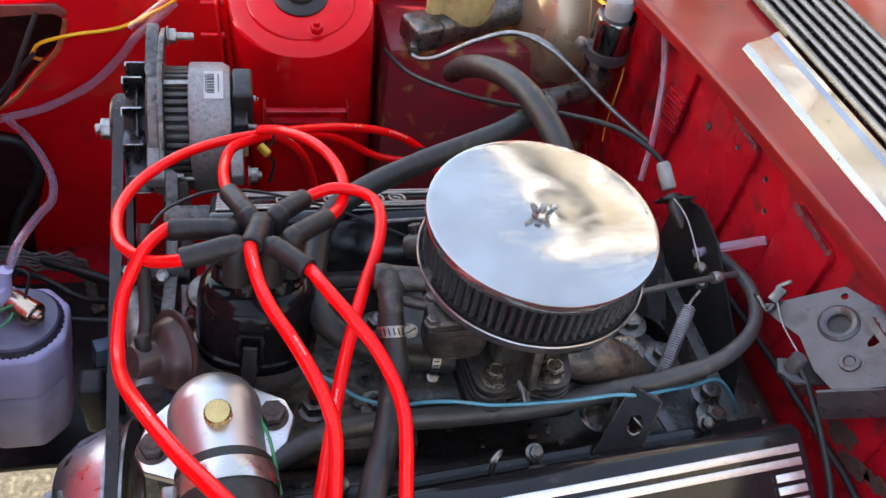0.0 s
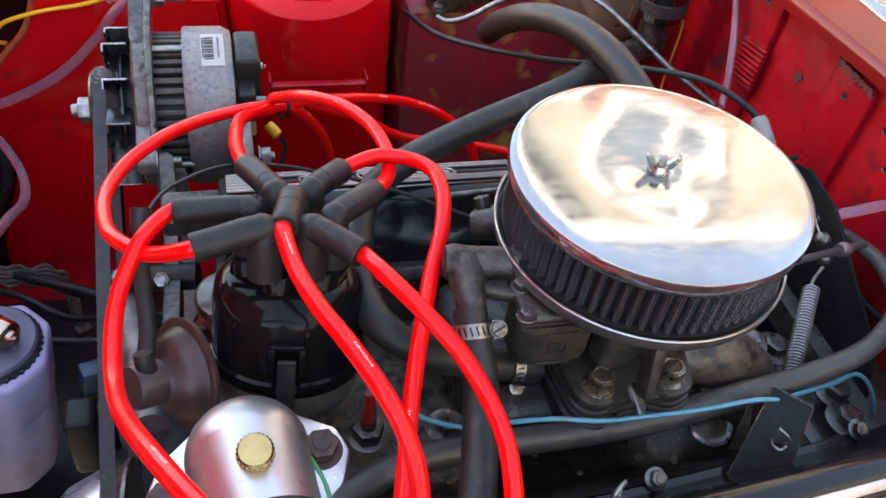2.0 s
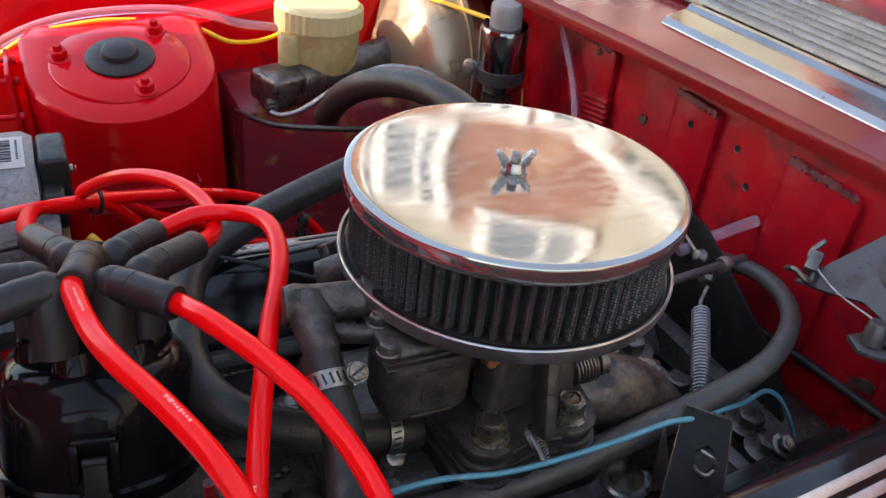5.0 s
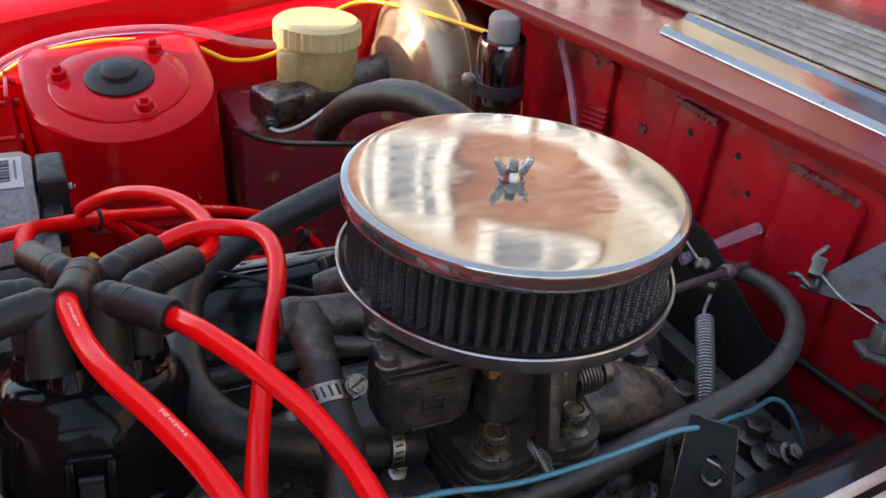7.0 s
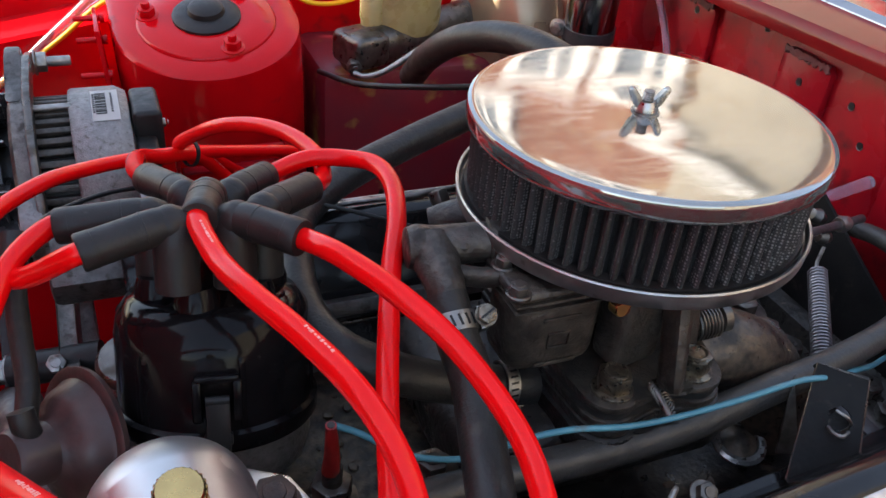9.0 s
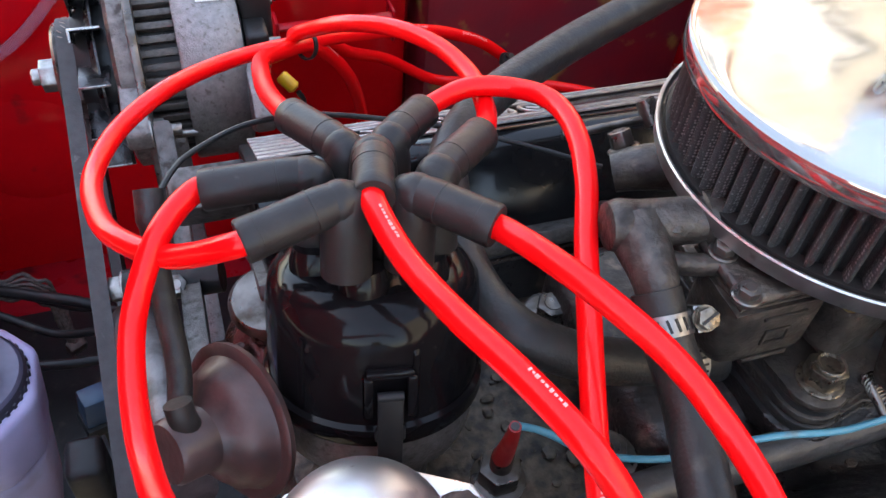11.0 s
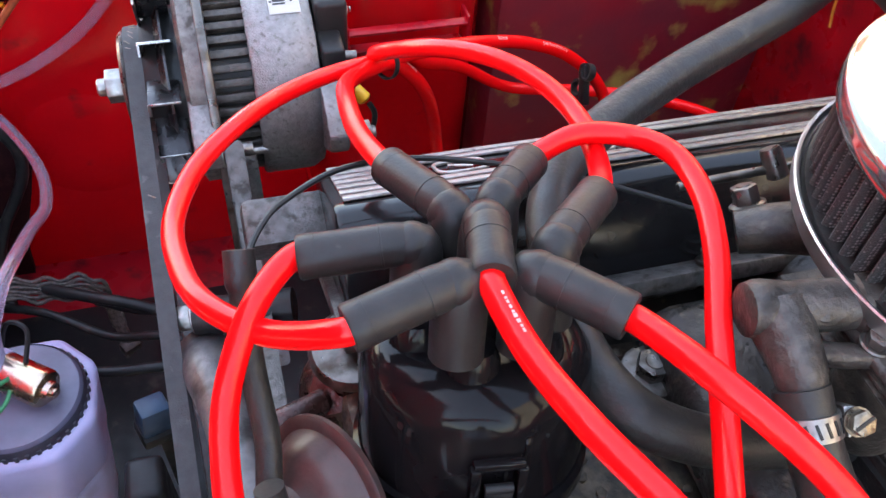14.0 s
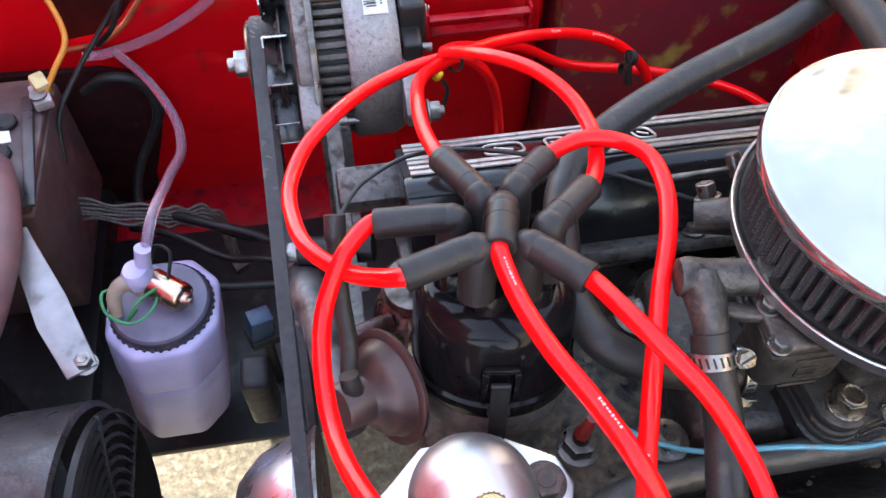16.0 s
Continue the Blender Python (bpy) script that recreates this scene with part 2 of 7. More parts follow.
def mesh_gauze():
    """Dark gauze under a fine pale wire mesh: bright dots on black."""
    m = mat("oiled_filter_gauze", (0.014, 0.014, 0.0145), (0.022, 0.022, 0.0225), 900, 0.5, 0.1, bump=0.6, bscale=1500)
    nt = m.node_tree
    tc = nt.nodes.new("ShaderNodeTexCoord")
    v = nt.nodes.new("ShaderNodeTexVoronoi")
    v.inputs["Scale"].default_value, v.inputs["Randomness"].default_value = 620.0, 0.35
    r = nt.nodes.new("ShaderNodeMapRange")
    r.inputs["From Min"].default_value, r.inputs["From Max"].default_value = 0.42, 0.25
    mx = nt.nodes.new("ShaderNodeMix")
    mx.data_type = "RGBA"
    mx.inputs["A"].default_value, mx.inputs["B"].default_value = (0.018, 0.018, 0.0185, 1), (0.17, 0.165, 0.16, 1)
    nt.links.new(tc.outputs["Object"], v.inputs["Vector"])
    nt.links.new(v.outputs["Distance"], r.inputs["Value"])
    nt.links.new(r.outputs[0], mx.inputs["Factor"])
    nt.links.new(mx.outputs["Result"], nt.nodes["Principled BSDF"].inputs["Base Color"])
    return m


INLET_ALLOY = mat("stained_inlet_alloy", (0.085, 0.072, 0.062), (0.043, 0.036, 0.031), 120, 0.44, 0.14, 0.5, bump=0.7, bscale=420, dirt=(0.020, 0.0165, 0.014), dirt_amount=0.40, dirt_scale=70)
FRONT_ALLOY = mat("dirty_tan_alloy", (0.19, 0.172, 0.158), (0.12, 0.105, 0.095), 160, 0.48, 0.12, 0.6, bump=0.7, bscale=700, dirt=(0.055, 0.045, 0.038), dirt_amount=0.42, dirt_scale=120)
RUST_BRASS = mat("stained_brass", (0.36, 0.20, 0.09), (0.22, 0.11, 0.06), 120, 0.36, 0.1, 0.8, bump=0.2)
TAN = mat("aged_tan_plastic", (0.30, 0.23, 0.17), (0.22, 0.165, 0.125), 30, 0.45, 0.1, bump=0.1)
WORN_BAND = mat("stained_steel_band", (0.52, 0.49, 0.45), (0.40, 0.37, 0.335), 30, 0.30, 0.1, 0.95, bump=0.15, bscale=200, dirt=(0.22, 0.13, 0.07), dirt_amount=0.28, dirt_scale=60)
FAN_STEEL = mat("dark_pressed_steel", (0.06, 0.056, 0.058), (0.035, 0.033, 0.034), 60, 0.28, 0.1, 0.7, bump=0.15, dirt=(0.02, 0.018, 0.017), dirt_amount=0.3, dirt_scale=60)
LAMINATION = mat("dusty_laminated_steel", (0.085, 0.074, 0.066), (0.055, 0.048, 0.043), 300, 0.5, 0.12, 0.5, bump=0.5, bscale=900, dirt=(0.03, 0.026, 0.023), dirt_amount=0.3, dirt_scale=120)
PLAIN_ZINC = mat("plain_grey_zinc", (0.30, 0.28, 0.285), (0.22, 0.205, 0.21), 40, 0.38, 0.1, 0.6, bump=0.15, dirt=(0.12, 0.09, 0.085), dirt_amount=0.25, dirt_scale=40)
DARK_RIM = mat("dark_ribbed_plastic", (0.040, 0.036, 0.052), (0.026, 0.024, 0.034), 60, 0.5, 0.1, bump=0.1, dirt=(0.12, 0.11, 0.13), dirt_amount=0.12, dirt_scale=200)
PUMP_BROWN = mat("oily_brown_alloy", (0.070, 0.030, 0.024), (0.030, 0.015, 0.013), 90, 0.28, 0.15, 0.4, bump=0.6, bscale=300, dirt=(0.16, 0.09, 0.07), dirt_amount=0.25, dirt_scale=120)
NECK_GREY = mat("dull_cast_grey", (0.13, 0.12, 0.12), (0.075, 0.069, 0.069), 70, 0.42, 0.12, 0.5, bump=0.4, bscale=300, dirt=(0.03, 0.026, 0.025), dirt_amount=0.38, dirt_scale=50)
GAUZE = mesh_gauze()


def wiped(m):
    """Streaks of dust left by a wiping cloth: long smears of duller metal."""
    nt = m.node_tree
    tc = nt.nodes.new("ShaderNodeTexCoord")
    mp = nt.nodes.new("ShaderNodeMapping")
    mp.inputs["Rotation"].default_value, mp.inputs["Scale"].default_value = (0, 0, 0.6), (45.0, 130.0, 1.0)
    n = nt.nodes.new("ShaderNodeTexNoise")
    n.inputs["Scale"].default_value, n.inputs["Detail"].default_value, n.inputs["Distortion"].default_value = 1.0, 7.0, 1.2
    r = nt.nodes.new("ShaderNodeMapRange")
    r.inputs["From Min"].default_value, r.inputs["From Max"].default_value = 0.40, 0.75
    r.inputs["To Min"].default_value, r.inputs["To Max"].default_value = 0.06, 0.16
    nt.links.new(tc.outputs["Object"], mp.inputs["Vector"])
    nt.links.new(mp.outputs[0], n.inputs["Vector"])
    nt.links.new(n.outputs["Fac"], r.inputs["Value"])
    nt.links.new(r.outputs[0], nt.nodes["Principled BSDF"].inputs["Roughness"])


wiped(LID)
BRACKET = mat("grimy_grey_steel", (0.062, 0.056, 0.058), (0.044, 0.039, 0.040), 60, 0.36, 0.12, 0.3, bump=0.3, dirt=(0.028, 0.020, 0.018), dirt_amount=0.38, dirt_scale=50)
BRAID = mat("grimy_woven_sleeve", (0.14, 0.112, 0.10), (0.05, 0.038, 0.034), 320, 0.5, 0.1, 0.4, bump=1.0, bscale=900)
COPPER_RED = mat("red_crimp_sleeve", (0.26, 0.012, 0.012), None, 80, 0.35, 0.1)
RUST_BOLT = mat("rusty_bolt_steel", (0.085, 0.055, 0.045), (0.045, 0.032, 0.028), 160, 0.45, 0.15, 0.5, bump=0.5, bscale=500, dirt=(0.16, 0.10, 0.07), dirt_amount=0.25, dirt_scale=150)
LEAF = mat("dry_brown_leaf", (0.085, 0.052, 0.030), (0.05, 0.032, 0.022), 200, 0.7, 0.1, bump=0.6, bscale=500)
# near-black fill for the added wing sheet and the lamp opening's back
DARK_FILL = mat("dark_red_black_fill", (0.016, 0.005, 0.006), (0.028, 0.008, 0.009), 30, 0.6, 0.1, bump=0.3, spec=0.08, dirt=(0.05, 0.018, 0.016), dirt_amount=0.2, dirt_scale=40)
RUST_EDGE = mat("rusty_orange_paint", (0.42, 0.10, 0.03), (0.28, 0.05, 0.02), 60, 0.5, 0.1, bump=0.5, bscale=300, dirt=(0.10, 0.03, 0.02), dirt_amount=0.3, dirt_scale=60)
FLANGE_BROWN = mat("dirty_brown_paint", (0.20, 0.045, 0.030), (0.12, 0.030, 0.022), 50, 0.45, 0.1, bump=0.4, bscale=200, dirt=(0.06, 0.025, 0.02), dirt_amount=0.4, dirt_scale=40)
TARMAC = mat("pale_tarmac", (0.16, 0.15, 0.118), (0.08, 0.073, 0.058), 90, 0.85, 0.1, bump=1.0, bscale=200, dirt=(0.24, 0.225, 0.175), dirt_amount=0.4, dirt_scale=70)
BRICK = mat("patchy_orange_brick", (0.34, 0.15, 0.085), (0.25, 0.10, 0.06), 1.6, 0.8, 0.1, bump=0.5, bscale=60, dirt=(0.44, 0.31, 0.20), dirt_amount=0.47, dirt_scale=1.4)
DARK_BRICK = mat("dark_brick", (0.07, 0.05, 0.04), (0.045, 0.034, 0.03), 6, 0.85, 0.1, bump=0.6, bscale=40, dirt=(0.09, 0.075, 0.06), dirt_amount=0.4, dirt_scale=2.0)
WHITE_FRAME = mat("white_window_frame", (0.85, 0.85, 0.84), (0.80, 0.80, 0.79), 10, 0.4, 0.1)
WINDSCREEN = mat("dark_windscreen_glass", (0.02, 0.025, 0.028), None, 5, 0.04, 0.02, spec=0.5)
PANE = mat("curtained_window_glass", (0.20, 0.23, 0.26), None, 5, 0.1, 0.02, spec=0.6)
CREAM_WALL = mat("cream_render", (0.44, 0.40, 0.33), (0.37, 0.335, 0.27), 2, 0.8, 0.1, bump=0.3, bscale=40, dirt=(0.32, 0.29, 0.235), dirt_amount=0.4, dirt_scale=1.5)
ROOF = mat("grey_roof_tile", (0.14, 0.12, 0.11), (0.10, 0.09, 0.085), 12, 0.8, 0.1, bump=0.5, bscale=30)

# ---- tools for building ----


def thing(name, at, label, category, group="", kind=""):
    """An Empty at the base of a thing, which parents its parts."""
    ob = new(name)
    ob.location = at
    ob.empty_display_size = 0.02
    return tagged(ob, label, category, group, kind)


def mesh_of(bm, name, material, angle=40):
    bmesh.ops.recalc_face_normals(bm, faces=bm.faces)
    me = bpy.data.meshes.new(name)
    bm.to_mesh(me)
    bm.free()
    me.materials.append(material)
    me.shade_smooth()
    me.set_sharp_from_angle(angle=radians(angle))
    return me


def part(name, bm, material, parent=None, label="", angle=40):
    """Links a bmesh, built in the world's metres, as one mesh object under a thing or a part."""
    ob = new(name, mesh_of(bm, name, material, angle))
    if parent:
        ob.parent = parent
        if parent.type == "EMPTY":
            ob.matrix_parent_inverse = parent.matrix_basis.inverted()
    return tagged(ob, label)


def solo(name, bm, material, label, category, group="", kind="", angle=40):
    return tagged(part(name, bm, material, None, "", angle), label, category, group, kind)


def B():
    return bmesh.new()


def axis_to(p, q, up=(0, 0, 1)):
    """A pose at p whose z points to q."""
    p, q = Vector(p), Vector(q)
    return Matrix.Translation(p) @ (q - p).to_track_quat("Z", "Y").to_matrix().to_4x4()


def basis(o, x, y):
    """A pose at o with its x along x and its y near y."""
    x = Vector(x).normalized()
    z = x.cross(Vector(y)).normalized()
    y = z.cross(x)
    m = Matrix((x, y, z)).transposed().to_4x4()
    m.translation = Vector(o)
    return m


def lathe(bm, profile, m=Matrix(), n=32, wobble=0.0):
    """Turns a profile of (radius, height) about the z of m."""
    rings = []
    for r, z in profile:
        if r < 1e-6:
            rings.append([bm.verts.new(m @ Vector((0, 0, z)))])
        else:
            rings.append([bm.verts.new(m @ Vector((r * math.cos(6.28318530718 * k / n), r * math.sin(6.28318530718 * k / n), z))) for k in range(n)])
    for a, b in zip(rings, rings[1:]):
        for k in range(n):
            q = [a[k % len(a)], a[(k + 1) % len(a)], b[(k + 1) % len(b)], b[k % len(b)]]
            q = list(dict.fromkeys(q))
            if len(q) > 2:
                bm.faces.new(q)
    if len(rings[0]) > 2 and len(rings[-1]) > 2:      # a ring: close the section, and leave the bore open
        for k in range(n):
            bm.faces.new((rings[-1][k], rings[-1][(k + 1) % n], rings[0][(k + 1) % n], rings[0][k]))
        return bm
    for ring in (rings[0], rings[-1]):
        if len(ring) > 2:
            bm.faces.new(ring)
    return bm


def spline(pts, n):
    pts = [Vector(p) for p in pts]
    out = []
    for i in range(len(pts) - 1):
        a, b = pts[i], pts[i + 1]
        ta = (pts[i + 1] - pts[i - 1]) / 2 if i else b - a
        tb = (pts[i + 2] - pts[i]) / 2 if i + 2 < len(pts) else b - a
        for k in range(n):
            u = k / n
            out.append((2 * u**3 - 3 * u**2 + 1) * a + (u**3 - 2 * u**2 + u) * ta + (-2 * u**3 + 3 * u**2) * b + (u**3 - u**2) * tb)
    return out + [pts[-1]]


def sweep(bm, line, radius, n=14, flat=1.0, up=None, ridge=0.0):
    """Sweeps a round (or flattened) section along a line; radius: a number, or a function of 0..1 along it."""
    rings, prev = [], None
    for i, p in enumerate(line):
        t = (line[min(i + 1, len(line) - 1)] - line[max(i - 1, 0)]).normalized()
        if prev is None:
            prev = t.orthogonal().normalized() if up is None else Vector(up)
        prev = (prev - t * prev.dot(t)).normalized()
        side = t.cross(prev)
        u = i / (len(line) - 1)
        r = radius(u) if callable(radius) else radius
        rings.append([bm.verts.new(p + r * (flat * math.cos(6.28318530718 * k / n) * prev + math.sin(6.28318530718 * k / n) * side)) for k in range(n)])
    for a, b in zip(rings, rings[1:]):
        for k in range(n):
            bm.faces.new((a[k], a[(k + 1) % n], b[(k + 1) % n], b[k]))
    bm.faces.new(rings[0])
    bm.faces.new(rings[-1])
    return bm


def tube(bm, pts, radius, n=14, steps=10, **kw):
    return sweep(bm, spline(pts, steps), radius, n, **kw)


def box(bm, size, m=Matrix(), bevel=0.0, segments=2):
    made = bmesh.ops.create_cube(bm, size=1.0, matrix=m @ Matrix.Diagonal((*size, 1)))["verts"]
    if bevel:
        edges = list({e for v in made for e in v.link_edges})
        bmesh.ops.bevel(bm, geom=edges, offset=bevel, segments=segments, affect="EDGES", profile=0.5)
    return bm


def prism(bm, poly, h, m=Matrix(), bevel=0.0, segments=2):
    """A flat outline in the x and y of m, h thick along its z."""
    lo = [bm.verts.new(m @ Vector((x, y, 0))) for x, y in poly]
    hi = [bm.verts.new(m @ Vector((x, y, h))) for x, y in poly]
    faces = [bm.faces.new(lo), bm.faces.new(hi)]
    n = len(poly)
    for k in range(n):
        faces.append(bm.faces.new((lo[k], lo[(k + 1) % n], hi[(k + 1) % n], hi[k])))
    if bevel:
        edges = list({e for f in faces for e in f.edges})
        bmesh.ops.bevel(bm, geom=edges, offset=bevel, segments=segments, affect="EDGES", profile=0.5)
    return bm


def plate(bm, outer, holes, h, m=Matrix()):
    """A flat sheet with real holes through it, h thick along the z of m."""
    edges = []
    for ring in [outer] + holes:
        vs = [bm.verts.new(m @ Vector((x, y, 0))) for x, y in ring]
        edges += [bm.edges.new((a, b)) for a, b in zip(vs, vs[1:] + vs[:1])]
    faces = [g for g in bmesh.ops.triangle_fill(bm, use_beauty=True, edges=edges)["geom"] if isinstance(g, bmesh.types.BMFace)]
    made = bmesh.ops.extrude_face_region(bm, geom=faces)["geom"]
    up = (m.to_3x3() @ Vector((0, 0, h)))
    bmesh.ops.translate(bm, vec=up, verts=[v for v in made if isinstance(v, bmesh.types.BMVert)])
    return bm


def ngon(r, n, turn=0.0):
    return [(r * math.cos(6.28318530718 * k / n + turn), r * math.sin(6.28318530718 * k / n + turn)) for k in range(n)]


def bolt(m, size=0.006, head=0.006, washer=0.0, shank=0.0):
    """A hexagon head across corners 2 * size on a washer, with a bit of thread above it if shank is given."""
    bm = B()
    if washer:
        lathe(bm, [(0, 0), (washer, 0), (washer, 0.0012), (washer * 0.9, 0.0018), (0, 0.0018)], m, 20)
    prism(bm, ngon(size, 6), head, m @ Matrix.Translation((0, 0, 0.0016 if washer else 0)), size * 0.09, 2)
    if shank:
        lathe(bm, [(size * 0.5, head), (size * 0.5, head + shank - 0.001), (size * 0.42, head + shank), (0, head + shank)], m, 14)
    else:
        lathe(bm, [(size * 0.55, head + 0.0015), (size * 0.5, head + 0.0022), (0, head + 0.0022)], m, 14)
    return bm


def clamp(name, p, axis, r, screw=(1, 0, 0), width=0.009):
    """A worm-drive hose clamp round a hose at p."""
    ob = thing(name, p, "zinc-plated worm-drive clamp tightened round a rubber hose", "hose clamp")
    m = axis_to(p, Vector(p) + Vector(axis))
    w = width / 2
    band = part("band", lathe(B(), [(r, -w), (r + 0.0012, -w), (r + 0.0014, 0), (r + 0.0012, w), (r, w)], m, 36), STEEL, ob)
    n = int(6.28 * r / 0.0030)
    for k in range(n):
        part("slot", box(B(), (0.0006, 0.0011, width * 0.62), m @ pose(0, 0, 0, 0, 0, 360 * k / n) @ pose(r + 0.0013, 0, 0, 12, 0, 0)), BLACK_STEEL, band)
    s = Vector(screw).normalized()
    a = Vector(axis).normalized()
    s = (s - a * s.dot(a)).normalized()
    t = a.cross(s)
    c = Vector(p) + s * (r + 0.004)
    bm = prism(B(), [(-0.0056, -0.0030), (0.0056, -0.0030), (0.0050, 0.0012), (0.0030, 0.0036), (-0.0030, 0.0036), (-0.0050, 0.0012)], 0.0100, basis(c - t * 0.0050, a, s), 0.0008)
    part("worm_housing", bm, STEEL, ob)
    ms = axis_to(c - t * 0.0050, c - t * 0.02)
    bm = lathe(B(), [(0, -0.002), (0.0030, -0.002), (0.0030, 0.0016), (0.0052, 0.0018), (0.0052, 0.0026), (0, 0.0026)], ms, 18)
    prism(bm, ngon(0.0046, 6, 0.4), 0.0042, ms @ pose(0, 0, 0.0024), 0.0005)
    screw_ob = part("screw", bm, NUT_STEEL, ob, "slotted hexagon screw")
    part("screw_slot", box(B(), (0.0076, 0.0011, 0.0008), ms @ pose(0, 0, 0.0066, 0, 0, 35)), BLACK_STEEL, screw_ob)
    part("band_tail", box(B(), (width * 0.86, 0.0080, 0.0008), basis(c + t * 0.0080 - s * 0.0016, a, t) @ pose(0, 0, 0, -14, 0, 0), 0.0003), STEEL, ob)
    return ob

# ---- ground and surroundings ----
bm = B()
bmesh.ops.create_grid(bm, x_segments=8, y_segments=8, size=300.0)
solo("ground", bm, TARMAC, "pale sunlit tarmac under and round the car", "ground", kind="structure")


def house():
    """A brick house beyond the car, gable end on, with white bargeboards and windows; it shows in the chrome."""
    ob = thing("house", (4.6, 6.5, 0), "sunlit orange brick house with white window frames and bargeboards", "house")
    m = basis((4.6, 6.5, 0), (0.64, -0.77, 0), (0, 0, 1))     # x along the wall, y up, z towards the car
    part("wall", box(B(), (5.2, 6.1, 0.4), m @ pose(-0.7, 3.05, -0.2)), BRICK, ob)
    part("low_wing", box(B(), (2.8, 5.2, 0.4), m @ pose(3.305, 2.6, -0.2)), BRICK, ob, "lower orange brick wing")
    part("wing_roof", prism(B(), [(1.9, 5.2), (4.85, 5.2), (4.85, 5.35), (1.9, 5.35)], 8.6, m @ pose(0, 0, -8.6)), ROOF, ob)
    part("rendered_bay", box(B(), (1.35, 6.2, 0.3), m @ pose(1.595, 3.1, 0.12), 0.02), CREAM_WALL, ob, "cream rendered bay")
    part("gable_wall", prism(B(), [(-3.3, 6.1), (1.9, 6.1), (1.9, 6.3), (-0.7, 8.3), (-3.3, 6.3)], 0.36, m @ pose(0, 0, -0.4)), CREAM_WALL, ob, "cream rendered gable")
    for x, z, w, h in ((-1.65, 5.2, 0.95, 1.4), (0.05, 6.25, 1.3, 1.4), (-0.75, 3.45, 0.8, 1.3), (0.3, 3.3, 0.7, 1.5), (-1.4, 1.5, 1.8, 1.3)):
        bm = B()
        for dx in (-w / 2, w / 2):
            box(bm, (0.20, h + 0.2, 0.1), m @ pose(x + dx, z, 0.03))
        box(bm, (0.10, h, 0.08), m @ pose(x + w * 0.12, z, 0.03))
        for dz in (-h / 2, h / 2):
            box(bm, (w, 0.18, 0.09), m @ pose(x, z + dz, 0.02))
        win = part("window", bm, WHITE_FRAME, ob, "white window frame")
        part("pane", box(B(), (w, h, 0.03), m @ pose(x, z, 0.01)), PANE, win)
    part("porch_board", prism(B(), [(0.4, 3.9), (1.9, 4.75), (1.9, 5.05), (0.4, 4.2)], 0.10, m @ pose(0, 0, 0.3)), WHITE_FRAME, ob, "white sloping porch board")
    part("downpipe", tube(B(), [m @ Vector((-2.35, 0, 0.1)), m @ Vector((-2.35, 3, 0.1)), m @ Vector((-2.35, 6.1, 0.1))], 0.07, 12, 2), WHITE_FRAME, ob, "white downpipe")
    for x0 in (-3.6, 2.2):
        bm = prism(B(), [(x0, 5.95), (x0, 6.25), (-0.7, 8.5), (-0.7, 8.15)], 0.15, m @ pose(0, 0, 0.05))
        part("bargeboard", bm, WHITE_FRAME, ob, "white bargeboard")
        bm = prism(B(), [(x0, 6.25), (x0, 6.4), (-0.7, 8.65), (-0.7, 8.5)], 9.0, m @ pose(0, 0, -8.8))
        part("roof_slope", bm, ROOF, ob)
    part("side_wall", box(B(), (0.3, 6.2, 8.0), m @ pose(-3.15, 3.1, -4.45)), BRICK, ob)
    part("side_wall", box(B(), (0.3, 5.2, 8.0), m @ pose(4.55, 2.6, -4.45)), BRICK, ob)
    part("side_wall", box(B(), (0.3, 6.2, 8.0), m @ pose(1.745, 3.1, -4.45)), BRICK, ob)


house()

# unseen near-side walls added for light: dark blocks sky, cream bounces sun
solo("sky_block_wall", box(B(), (3.6, 0.24, 0.95), pose(-2.1, -1.65, 0.475)), DARK_BRICK, "unseen dark wall added beside the car to block sky light", "wall", kind="structure")
solo("bounce_wall", box(B(), (0.25, 5.0, 4.6), pose(2.9, -3.1, 2.3, 0, 0, -37)), CREAM_WALL, "unseen cream wall added to bounce sunlight into the bay", "wall", kind="structure")

# ---- the car's body ----
body = thing("car_body", (0, 0, 0), "red painted engine bay of an old car", "car body")


